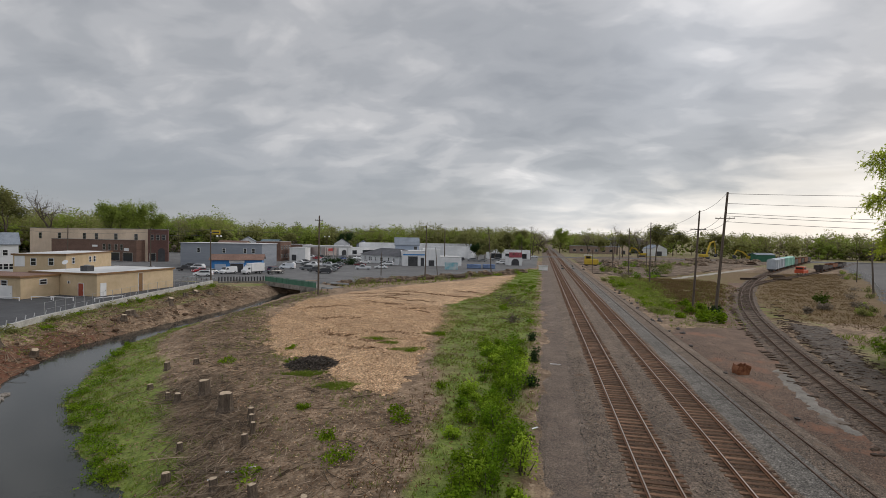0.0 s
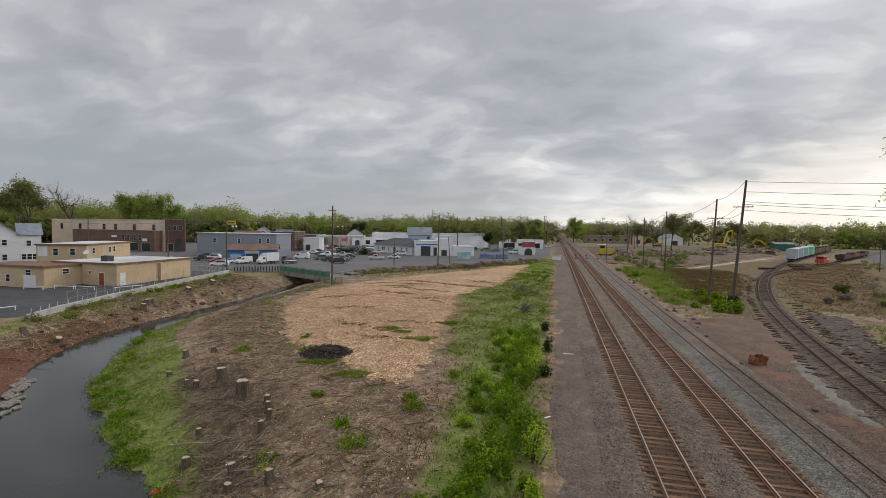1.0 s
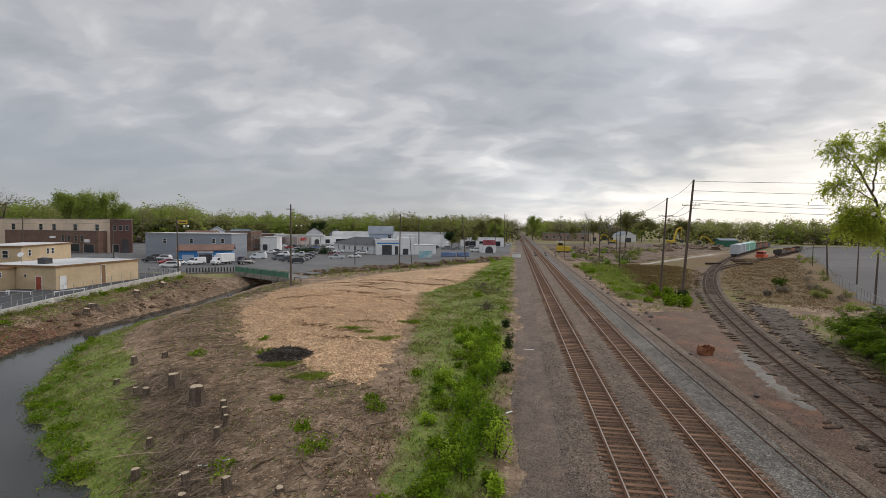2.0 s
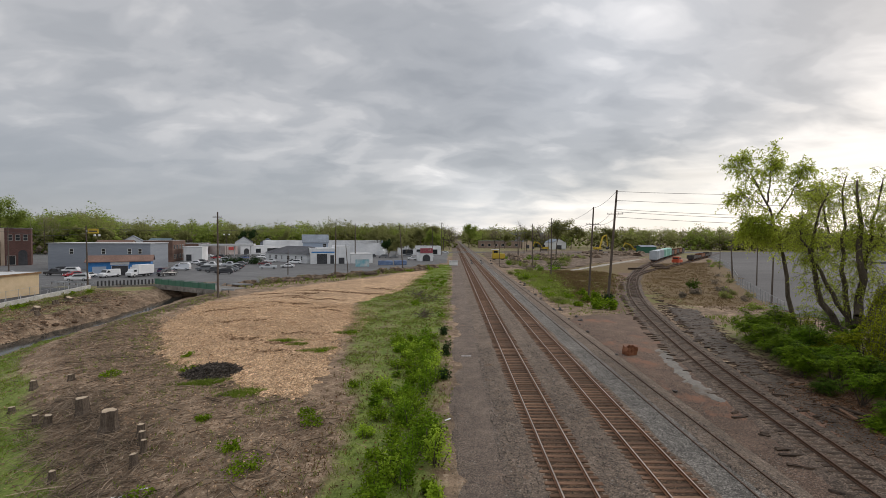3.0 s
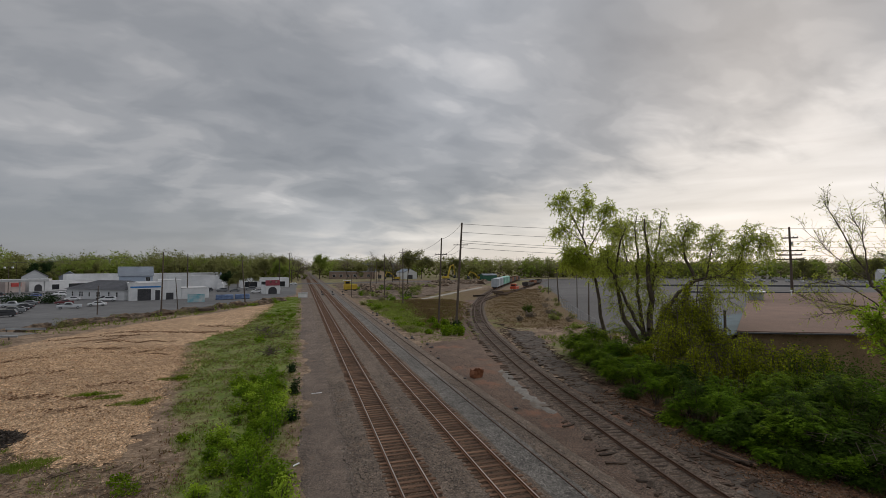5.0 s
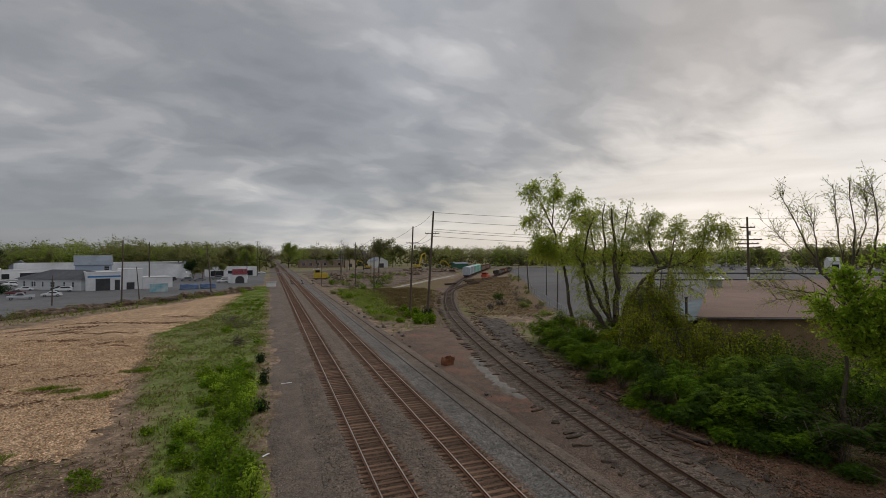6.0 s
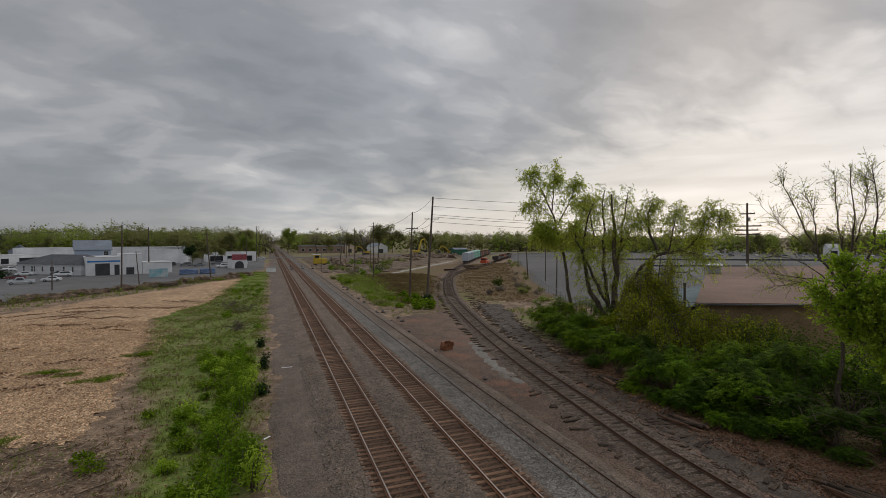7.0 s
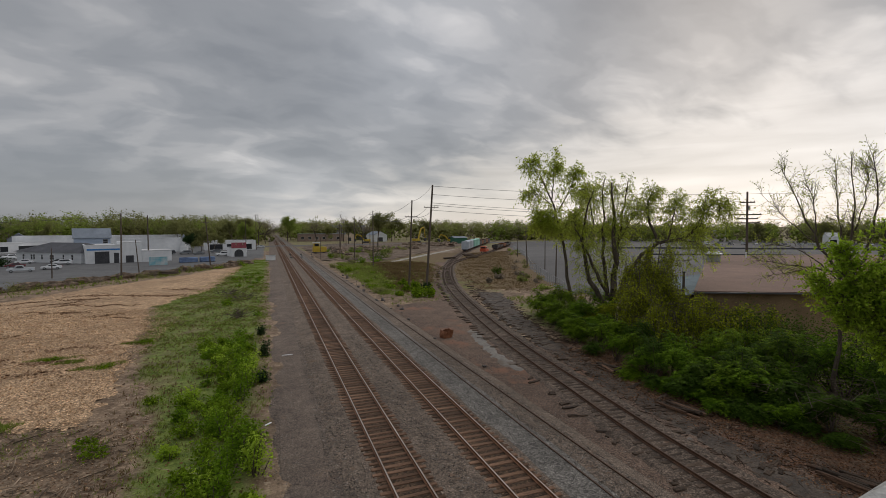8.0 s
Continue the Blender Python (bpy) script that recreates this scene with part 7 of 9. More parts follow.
for u in (1.0, 4.2):
    for s in (-1, 1):
        part("wheel", tube((u, s * 0.68, 0.42), (u, s * 0.82, 0.42), 0.42, 0.42, 14), M["dark_metal"], loco)


def excavator(x, y, angle, label, reach=0.0, s=1.0):
    e = empty("excavator", Matrix.Translation((x, y, -0.1)) @ Matrix.Rotation(radians(angle), 4, "Z") @ Matrix.Scale(s, 4), label, "excavator", "excavators")
    for k in (-1, 1):
        t = part("crawler", prism([(-2.0, 0.4), (-1.7, 0.05), (1.7, 0.05), (2.0, 0.4), (1.8, 0.85), (-1.8, 0.85)], k * 1.2 - 0.3, k * 1.2 + 0.3), M["dark_metal"], e)
        part("idler_wheel", tube((-1.5, k * 1.52, 0.45), (-1.5, k * 1.56, 0.45), 0.3, 0.3, 10), M["yellow_paint"], t)
    part("house", box(-2.4, 1.3, -1.35, 1.35, 1.0, 2.3, 0.15), M["yellow_paint"], e)
    cb = part("cab", prism([(0.1, 2.31), (1.5, 2.31), (1.6, 2.5), (1.2, 3.5), (0.1, 3.5)], 0.3, 1.3), M["dark_metal"], e)
    part("cab_window", box(0.3, 1.1, 1.302, 1.325, 2.5, 3.3), M["pane"], cb)
    bm = bmesh.new()
    for a, b, r in (((1.2, 0, 1.8), (3.6, 0, 5.2 + reach), 0.36), ((3.6, 0, 5.2 + reach), (6.2, 0, 6.0 + reach), 0.3)):
        m = Matrix.Translation((Vector(a) + Vector(b)) / 2) @ (Vector(b) - Vector(a)).to_track_quat("Z", "Y").to_matrix().to_4x4()
        bmesh.ops.create_cube(bm, size=1, matrix=m @ Matrix.Diagonal((2 * r, 0.5, (Vector(b) - Vector(a)).length * 1.04, 1)))
    part("boom", bm, M["yellow_paint"], e)
    st = part("stick", tube((6.2, 0, 6.2 + reach), (7.4, 0, 2.6), 0.3, 0.2, 6), M["yellow_paint"], e)
    part("bucket", prism([(6.6, 1.6), (7.5, 2.7), (8.0, 2.3), (7.8, 1.3), (7.0, 0.9)], -0.6, 0.6), M["dark_metal"], st)
    return e


excavator(107, 342, 30, "yellow excavator with its boom raised over rubble", 2.8, 1.35)
excavator(127, 322, 190, "yellow excavator digging in brown ground", -1.2, 1.35)
excavator(70, 352, 185, "yellow excavator beside bare trees", -0.6, 1.2)
building((127, 314), 8, 11, 8, 4.2, "green_paint", "roof_grey", "dark green site shed behind wagons", "shed", "gable", 1.0, category="shed", group="yard sheds")
yb = empty("track_machine", Matrix.Translation((18.5, 211, -0.2)) @ Matrix.Rotation(0.1, 4, "Z"), "yellow track machine with a white roof at the yard edge", "machine")
part("body", box(0, 5.8, 0, 2.6, 0.7, 3.0, 0.12), M["yellow_paint"], yb)
cabn = part("cab", box(0.3, 2.6, 0.2, 2.4, 3.002, 4.6, 0.15), M["yellow_paint"], yb)
part("roof", box(-0.1, 3.0, 0, 2.6, 4.602, 4.85, 0.05), M["paint_white"], cabn)
part("cab_window", box(0.5, 2.4, 0.17, 0.2, 3.3, 4.3), M["pane"], cabn)
part("frame", box(-0.4, 6.2, 0.2, 2.4, 0.45, 0.69), M["dark_metal"], yb)
for u in (0.9, 4.8):
    for v in (0.25, 2.35):
        part("wheel", tube((u, v - 0.1, 0.45), (u, v + 0.1, 0.45), 0.45, 0.45, 12), M["dark_metal"], yb)

rnd = random.Random(5)
for k in range(46):
    f = rnd.random()
    x, y = 26 + f * 95 + rnd.uniform(-6, 6), 196 + f * 110 + rnd.uniform(-10, 34)
    h = rnd.uniform(0.5, 1.6) if k % 4 else rnd.uniform(1.4, 2.4)
    bm = bmesh.new()
    g = bmesh.ops.create_icosphere(bm, subdivisions=3, radius=1.0)
    for v in bm.verts:
        n = noise.noise(v.co * 1.7 + Vector((k * 3.1, 0, 0))) * 0.35 + noise.noise(v.co * 4 + Vector((k, 0, 0))) * 0.16
        v.co = Vector((v.co.x * h * 2.3, v.co.y * h * 1.6, max(-0.2, v.co.z) * h)) * (1 + n)
    ob = part("earth_mound", bm, M["rubble"])
    ob.matrix_basis = Matrix.Translation((x, y, -0.1)) @ Matrix.Rotation(rnd.uniform(0, 3), 4, "Z")
    tagged(ob, "low heap of brown earth and rubble", "rubble heap", "rubble heaps")
for x, y in ((72, 160), (76, 172), (62, 158), (104, 262), (78, 178)):
    s = empty("tie_stack", Matrix.Translation((x, y, -0.25)) @ Matrix.Rotation(rnd.uniform(-0.3, 0.3), 4, "Z"), "stack of dark old ties on the ground", "tie stack", "tie stacks")
    for j in range(9):
        part("tie", box(-2.4, 2.4, (j % 3) * 0.3 - 0.4, (j % 3) * 0.3 - 0.14, (j // 3) * 0.2, (j // 3) * 0.2 + 0.18, 0.02), M["old_tie"], s)

# old ties and dark lumps dumped beside the siding
for k in range(150):
    y = 14 + 90 * rnd.random() ** 1.3
    i = min(range(len(S_PATH)), key=lambda q: abs(S_PATH[q][1] - y))
    x = S_PATH[i][0] + (rnd.uniform(1.9, 4.4) if k % 4 else -rnd.uniform(1.5, 2.0)) * (1 + y * 0.004)
    a = rnd.gauss(0.15, 0.3)
    b = box(-0.9 * rnd.uniform(0.2, 0.9), 0.9 * rnd.uniform(0.2, 0.9), -0.11, 0.11, -0.08, 0.04, 0.03)
    bmesh.ops.subdivide_edges(b, edges=[e for e in b.edges if abs((e.verts[0].co - e.verts[1].co).x) > 0.5], cuts=3)
    for v in b.verts:
        v.co += Vector((0, rnd.uniform(-0.05, 0.05), rnd.uniform(-0.05, 0.03)))
    ob = part("discarded_tie", b, M["old_tie"])
    ob.matrix_basis = Matrix.Translation((x, y, -0.25)) @ Matrix.Rotation(a, 4, "Z") @ Matrix.Rotation(rnd.uniform(-0.05, 0.05), 4, "Y")
    tagged(ob, "rotten dark tie lying in wet mud", "tie", "discarded ties")


stub = bpy.data.meshes.new("tie_stub")
bm = box(-0.42, 0.42, -0.12, 0.12, -0.12, 0.07, 0.03)
bm.to_mesh(stub)
bm.free()
stub.materials.append(M["old_tie"])
for x, y, a in along(smooth_path(SIDING), 1.05):
    if 38 < y < 112 and rnd.random() < 0.85:
        d = 1.95 + rnd.uniform(-0.15, 0.3) + 0.004 * (y - 38)
        ob = share("tie_stub", stub, None, Matrix.Translation((x - d * math.sin(a), y + d * math.cos(a), -0.27)) @ Matrix.Rotation(a - math.pi / 2 + rnd.gauss(0, 0.12), 4, "Z") @ Matrix.Scale(rnd.uniform(0.7, 1.2), 4))
        tagged(ob, "dark rotten tie end beside the siding", "tie", "tie ends")


def lumber(x, y, a, n, label):
    s = empty("lumber_pile", Matrix.Translation((x, y, -0.24)) @ Matrix.Rotation(a, 4, "Z"), label, "lumber pile", "lumber piles")
    for j in range(n):
        l, w = rnd.uniform(0.7, 1.25), rnd.uniform(0.055, 0.10)
        b = box(-l, l, -w, w, 0, 0.11, 0.018)
        bmesh.ops.subdivide_edges(b, edges=[e for e in b.edges if abs((e.verts[0].co - e.verts[1].co).x) > 0.5], cuts=3)
        for v in b.verts:
            v.co += Vector((rnd.uniform(-0.03, 0.03), rnd.uniform(-0.016, 0.016), rnd.uniform(-0.012, 0.012)))
        ob = part("timber", b, M["tie"] if j % 3 == 0 else M["old_tie"], s)
        ob.matrix_basis = Matrix.Translation((rnd.uniform(-0.55, 0.55), (j % 6) * 0.26 - 0.7 + rnd.uniform(-0.08, 0.08), (j // 6) * 0.115)) @ Matrix.Rotation(rnd.gauss(0, 0.16), 4, "Z") @ Matrix.Rotation(rnd.uniform(-0.04, 0.04), 4, "Y")


lumber(23.8, 21.1, -1.3, 10, "dark weathered timbers piled beside bushes")
lumber(23.9, 12.4, -1.45, 9, "weathered grey timbers lying in leaf litter")
lumber(25.3, 29.7, -1.4, 7, "few old timbers beside the bushes")

lg = empty("log_pile", Matrix.Translation((-22.5, 128.6, -0.1)) @ Matrix.Rotation(0.25, 4, "Z"), "low pile of grey cut logs at the lot edge", "log pile")
for j in range(9):
    l = rnd.uniform(1.8, 3.6)
    x0 = rnd.uniform(-2.4, 1.4)
    part("log", tube((x0 - l / 2, (j % 5) * 0.42 - 0.9, 0.25 + (j // 5) * 0.36 + rnd.uniform(-0.05, 0.1)), (x0 + l / 2, (j % 5) * 0.42 - 0.9 + rnd.uniform(-0.5, 0.5), 0.25 + (j // 5) * 0.36), 0.2, 0.16, 9), M["stump_bark"], lg)

# rusty iron box
bx = empty("iron_box", Matrix.Translation((17.0, 44.3, -0.34)) @ Matrix.Rotation(0.25, 4, "Z") @ Matrix.Rotation(0.1, 4, "Y") @ Matrix.Diagonal((0.72, 0.75, 0.85, 1)), "open rusty iron box lying on cinder ground", "box")
bm = bmesh.new()
for x0, x1, y0, y1 in ((-0.85, 0.85, -0.55, -0.47), (-0.85, 0.85, 0.47, 0.55), (-0.85, -0.77, -0.47, 0.47), (0.77, 0.85, -0.47, 0.47)):
    add_box(bm, x0, x1, y0, y1, 0.0, 0.85)
bmesh.ops.subdivide_edges(bm, edges=bm.edges, cuts=4, use_grid_fill=True)
for v in bm.verts:
    w = noise.noise(v.co * 1.6) * 0.22 + noise.noise(v.co * 4.5) * 0.09
    v.co.x *= (1.0 - 0.28 * (v.co.z - 0.4) ** 2 * 2) * (1 + w)
    v.co.y *= 1 + w
    v.co.z *= 1.1 + 0.35 * noise.noise(Vector((v.co.x * 1.8, v.co.y * 1.8, 3.0))) + 0.12 * v.co.x
part("sides", bm, M["rust"], bx)
part("bottom", box(-0.7, 0.7, -0.42, 0.42, 0, 0.08), M["rust"], bx)
bm = bmesh.new()
rock_mesh(bm, (0.1, 0, 0.32), 0.42, rnd, 0.7)
part("scrap", bm, M["rust"], bx)
for k in range(26):
    y = rnd.uniform(50, 112)
    bm = bmesh.new()
    rock_mesh(bm, (0, 0, 0.08), rnd.uniform(0.12, 0.38), rnd)
    ob = part("dark_clump", bm, M["dark_stone"])
    ob.matrix_basis = Matrix.Translation((15.7 + rnd.uniform(-0.3, 1.8), y, -0.3))
    tagged(ob, "dark lump of ballast and dirt", "stone", "dark lumps")
for x, y in ((15.6, 43.8), (15.0, 35.2), (13.0, 25.5), (16.2, 33.5)):
    bm = bmesh.new()
    rock_mesh(bm, (0, 0, 0.05), 0.2, rnd, 0.5)
    ob = part("litter", bm, M["paint_white"] if y < 30 else M["dark_stone"])
    ob.matrix_basis = Matrix.Translation((x, y, -0.24))
    tagged(ob, "small scrap lying on the ballast", "litter", "litter")

# brown-roofed warehouse and its lean-to
A, B, C, D = Vector((40.9, 35.3, 0)), Vector((66, 23.2, 0)), Vector((140, 70, 0)), Vector((97, 80.2, 0))
wh = empty("warehouse", Matrix(), "low warehouse with a brown gravel roof and brown walls", "warehouse")


def slab(pts, z0, z1):
    bm = bmesh.new()
    lo, hi = [bm.verts.new((p.x, p.y, z0)) for p in pts], [bm.verts.new((p.x, p.y, z1)) for p in pts]
    bm.faces.new(lo)
    bm.faces.new(hi)
    n = len(pts)
    for i in range(n):
        bm.faces.new((lo[i], lo[(i + 1) % n], hi[(i + 1) % n], hi[i]))
    bmesh.ops.recalc_face_normals(bm, faces=bm.faces)
    return bm


cen = (A + B + C + D) / 4
part("roof", slab([cen + (p - cen) * 1.004 for p in (A, B, C, D)], 4.3, 4.5), M["roof_brown"], wh)
part("wall", slab([cen + (p - cen) * 0.994 for p in (A, B, C, D)], -0.5, 4.298), M["brown_wall"], wh)
part("gutter", slab([cen + (p - cen) * q for q, p in ((1.006, A), (1.006, B), (1.012, B), (1.012, A))], 4.28, 4.42), M["dark_metal"], wh)
side = (D - A).normalized()
out = Vector((-side.y, side.x, 0))
lt = part("lean_to", slab([A + side * 0.5, A + side * 24, A + side * 24 + out * 4.5, A + side * 0.5 + out * 4.5], -0.4, 3.0), M["brown_wall"], wh)
bm = bmesh.new()
vs = [bm.verts.new(p) for p in (A + Vector((0, 0, 4.1)), A + side * 24.5 + Vector((0, 0, 4.1)), A + side * 24.5 + out * 5 + Vector((0, 0, 3.05)), A + out * 5 + Vector((0, 0, 3.05)))]
vs += [bm.verts.new(v.co + Vector((0, 0, 0.08))) for v in vs]
for f in ((0, 1, 2, 3), (4, 5, 6, 7), (0, 1, 5, 4), (1, 2, 6, 5), (2, 3, 7, 6), (3, 0, 4, 7)):
    bm.faces.new([vs[i] for i in f])
bmesh.ops.recalc_face_normals(bm, faces=bm.faces)
part("lean_to_roof", bm, M["teal_sheet"], lt)
vt = empty("roof_ventilator", Matrix.Translation((80.1, 65.0, 4.5)) @ Matrix.Rotation(0.6, 4, "Z"), "grey metal ventilator on a brown roof", "ventilator")
part("shaft", box(-1.1, 1.1, -1.1, 1.1, 0, 1.2, 0.05), M["steel"], vt)
part("cowl", box(-1.35, 1.35, -1.35, 1.35, 1.25, 1.6, 0.1), M["steel"], vt)
part("cap", prism([(-1.0, 1.6), (1.0, 1.6), (0.4, 1.95), (-0.4, 1.95)], -0.9, 0.9), M["paint_white"], vt)
sp = empty("vent_pipe", Matrix.Translation((97, 71, 4.5)), "small white vent pipe on a roof", "vent pipe")
part("pipe", tube((0, 0, 0), (0, 0, 1.0), 0.12, 0.12), M["paint_white"], sp)
part("cap", tube((0, 0, 1.0), (0, 0, 1.2), 0.3, 0.05), M["paint_white"], sp)
ps = empty("post", Matrix.Translation((40.6, 36.4, -0.3)), "dark post at a warehouse corner", "post")
part("shaft", tube((0, 0, 0), (0, 0, 6.6), 0.13, 0.12), M["pole_wood"], ps)
part("cap", tube((0, 0, 6.6), (0, 0, 6.7), 0.17, 0.17), M["dark_metal"], ps)

# far side of the lot: long dark kerb walls, parked cars, low shops
for y0, y1, x0, x1, h in ((150, 152, 150, 330, 0.7), (205, 207, 180, 420, 0.9)):
    ob = part("lot_wall", box(0, x1 - x0, 0, 0.6, 0, h, 0.05), M["roof_dark"])
    ob.matrix_basis = Matrix.Translation((x0, y0, -0.3)) @ Matrix.Rotation(-0.52, 4, "Z")
    tagged(ob, "long low dark wall across the paved lot", "wall", kind="structure")
for k in range(22):
    f = k / 21
    car(rnd.choice(("sedan", "suv", "van")), rnd.choice(("white", "silver", "grey", "black", "white")), 262 + f * 140 + rnd.uniform(-2, 2), 238 - f * 92 + rnd.uniform(-3, 3), rnd.uniform(40, 80))
building((350, 200), -35, 7, 6, 5.6, "paint_white", "roof_pale", "white gabled kiosk across the lot", "kiosk", "gable", 2.4, category="kiosk", openings=[("f", 1.5, 0.4, 4, 3, "shop")])
building((390, 420), -55, 90, 24, 9.0, "paint_white", "roof_pale", "long white store across the paved lot", parapet=1, openings=[("f", 10, 0.5, 60, 3.5, "shop")])

# chain fence along the lot
fn = empty("fence", Matrix(), "wire fence on thin posts along the lot", "fence")
FP = [(46.5, 65.5), (54, 82), (66, 108), (80, 133), (95, 160), (108, 188), (121, 217)]
for (x0, y0), (x1, y1) in zip(FP, FP[1:]):
    n = 8
    for k in range(n):
        x, y = x0 + (x1 - x0) * k / n, y0 + (y1 - y0) * k / n
        part("post", tube((x, y, -0.5), (x, y, 1.9), 0.04, 0.04, 6), M["steel"], fn)
    for z in (0.1, 0.8, 1.85):
        part("rail", tube((x0, y0, z), (x1, y1, z), 0.02, 0.02, 5), M["steel"], fn)

# weeds and scrub of the yard
for k in range(44):
    y = rnd.uniform(146, 262)
    x = rnd.uniform(19, 30 + (y - 140) * 0.42)
    lf = rnd.choice(("leaf_wood", "leaf_spring", "leaf_brown", "leaf_wood", "leaf_dark"))
    shrub((x, y, -0.2), rnd.uniform(0.9, 2.4), rnd.uniform(0.6, 2.2), 420, 0.17, lf, "scrubby bush on the cleared ground", "bush", "cleared ground bushes", "bush")
for k in range(24):
    y = rnd.uniform(64, 150)
    x = rnd.uniform(17.2, 19.5 + (y - 60) * 0.09)
    shrub((x, y, -0.35), rnd.uniform(0.7, 1.5), rnd.uniform(0.5, 1.3), 380, 0.15, rnd.choice(("leaf_wood", "leaf", "leaf_spring")), "low yellow green weeds between the tracks", "weed_clump", "yard weeds", "weeds", 6)
for x, y, h, leaf in ((24.6, 71.5, 1.6, "leaf"), (22.8, 72.5, 1.3, "leaf"), (26.6, 79, 1.5, "leaf_evergreen"), (24.0, 76, 1.4, "leaf"), (36.7, 160, 4.6, "leaf_deep"), (52, 101, 1.8, "leaf_deep"), (48, 92, 1.3, "leaf_brown"), (25.6, 83, 1.3, "leaf"), (24.8, 88, 1.2, "leaf"), (23.2, 80, 1.1, "leaf"), (42.5, 86, 1.0, "leaf_brown")):
    shrub((x, y, -0.35), h * 0.75, h, 700, 0.17, leaf, "bushy growth beside the poles" if leaf == "leaf" else "dark scrubby bush on dry grass", "bush", "yard bushes", "bush")
for k in range(26):
    f = rnd.random()
    x, y = 47 + f * 72 + rnd.uniform(-4, 1), 72 + f * 142 + rnd.uniform(-3, 3)
    shrub((x, y, -0.35), rnd.uniform(0.7, 1.5), rnd.uniform(0.5, 1.4), 330, 0.13, rnd.choice(("leaf_wood", "leaf_brown", "leaf_spring")), "olive brown scrub along the lot fence", "scrub", "fence scrub", "scrub", 6)

# ---- creek side ----
# retaining wall with stub posts
rw = empty("retaining_wall", Matrix(), "long low concrete wall with stub posts along the yard", "wall")
WALL = [(-58.5, 40.0), (-61.3, 46.0), (-64.5, 56), (-68.0, 68), (-71.5, 82), (-74.2, 93.5)]
for (x0, y0), (x1, y1) in zip(WALL, WALL[1:]):
    m = Matrix.Translation((x0, y0, 0)) @ Matrix.Rotation(math.atan2(y1 - y0, x1 - x0), 4, "Z")
    ln = math.hypot(x1 - x0, y1 - y0)
    part("section", box(0.01, ln - 0.01, -0.18, 0.18, -1.2, 0.42, 0.03), M["concrete"], rw).matrix_basis = m
    for k in range(4):
        part("post", tube((ln * (k + 0.4) / 4, 0, 0.42), (ln * (k + 0.4) / 4 + 0.25, 0.05, 0.95), 0.05, 0.05, 6), M["steel"], rw).matrix_basis = m
for k, (x, y, a) in enumerate(((-66.5, 41.8, 1.35), (-76.5, 61.0, 0.05), (-79.5, 60.2, 0.05), (-84, 58.5, 0.0), (-70, 63.5, 1.3))):
    b = empty("barrier", Matrix.Translation((x, y, -0.2)) @ Matrix.Rotation(a, 4, "Z"), "white metal barrier rail on the yard", "barrier", "yard barriers")
    part("rail", tube((-2.2, 0, 0.55), (2.2, 0, 0.55), 0.06, 0.06), M["paint_white"], b)
    for u in (-2.1, 2.1):
        part("leg", tube((u, 0, 0), (u, 0, 0.55), 0.06, 0.06), M["paint_white"], b)
# road bridge over the creek
rb = empty("road_bridge", Matrix(), "concrete creek bridge with a green mesh railing", "bridge")
P0, P1, P2 = Vector((-73.5, 94.5, 0)), Vector((-64.5, 99.5, 0)), Vector((-46.0, 89.5, 0))


def run(a, b):
    return Matrix.Translation(a) @ Matrix.Rotation(math.atan2(b.y - a.y, b.x - a.x), 4, "Z"), (b - a).length


m, ln = run(P0, P1)
part("abutment", box(0, ln, -0.2, 0.6, -3.4, 0.1, 0.04), M["old_concrete"], rb).matrix_basis = m
for k in range(16):
    part("picket", box(k * ln / 16, k * ln / 16 + 0.3, -0.1, 0.05, 0.1, 1.1 + 0.1 * (k % 2), 0.03), M["dark_metal"], rb).matrix_basis = m
m, ln = run(P1, P2)
part("deck", box(0.05, ln, 0.02, 7.0, -0.9, -0.18, 0.03), M["old_concrete"], rb).matrix_basis = m
part("kerb", box(0.05, ln, -0.25, 0.018, -0.9, 0.1, 0.03), M["old_concrete"], rb).matrix_basis = m
rl = part("railing_panel", box(0.1, ln - 0.1, -0.14, -0.10, 0.1, 1.2), M["green_mesh"], rb, "green mesh railing panel")
rl.matrix_basis = m
for k in range(9):
    part("railing_post", box(0.1 + k * (ln - 0.3) / 8, 0.2 + k * (ln - 0.3) / 8, -0.19, -0.142, 0.1, 1.3), M["green_paint"], rb).matrix_basis = m
part("top_rail", box(0.1, ln - 0.1, -0.2, -0.08, 1.302, 1.38), M["green_paint"], rb).matrix_basis = m
part("pier", box(ln * 0.72, ln * 0.72 + 2.2, -0.22, 6.0, -3.6, -0.92, 0.04), M["old_concrete"], rb).matrix_basis = m
part("pier", box(ln - 0.6, ln + 1.6, -0.22, 6.0, -3.6, -0.92, 0.04), M["old_concrete"], rb).matrix_basis = m
for a, b in (((-48.5, 98.6), (-42.0, 96.8)), ((-44.5, 88.5), (-41.5, 87.5)), ((-88, 100), (-77, 98))):
    a, b = Vector((*a, -0.25)), Vector((*b, -0.25))
    m, ln = run(a, b)
    gr = empty("guard_rail", m, "grey steel guard rail at the creek", "guard rail", "guard rails")
    part("beam", prism([(-0.03, 0.45), (0.04, 0.5), (-0.03, 0.6), (0.04, 0.7), (-0.03, 0.78), (-0.06, 0.78), (-0.06, 0.45)], 0, ln), M["steel"], gr).matrix_basis = Matrix.Rotation(-math.pi / 2, 4, "Z")
    for k in range(int(ln / 1.6) + 1):
        part("post", box(k * 1.6, k * 1.6 + 0.12, 0.07, 0.2, 0, 0.75), M["pole_wood"], gr)


def ground_at(x, y):
    return float(height(x, y))


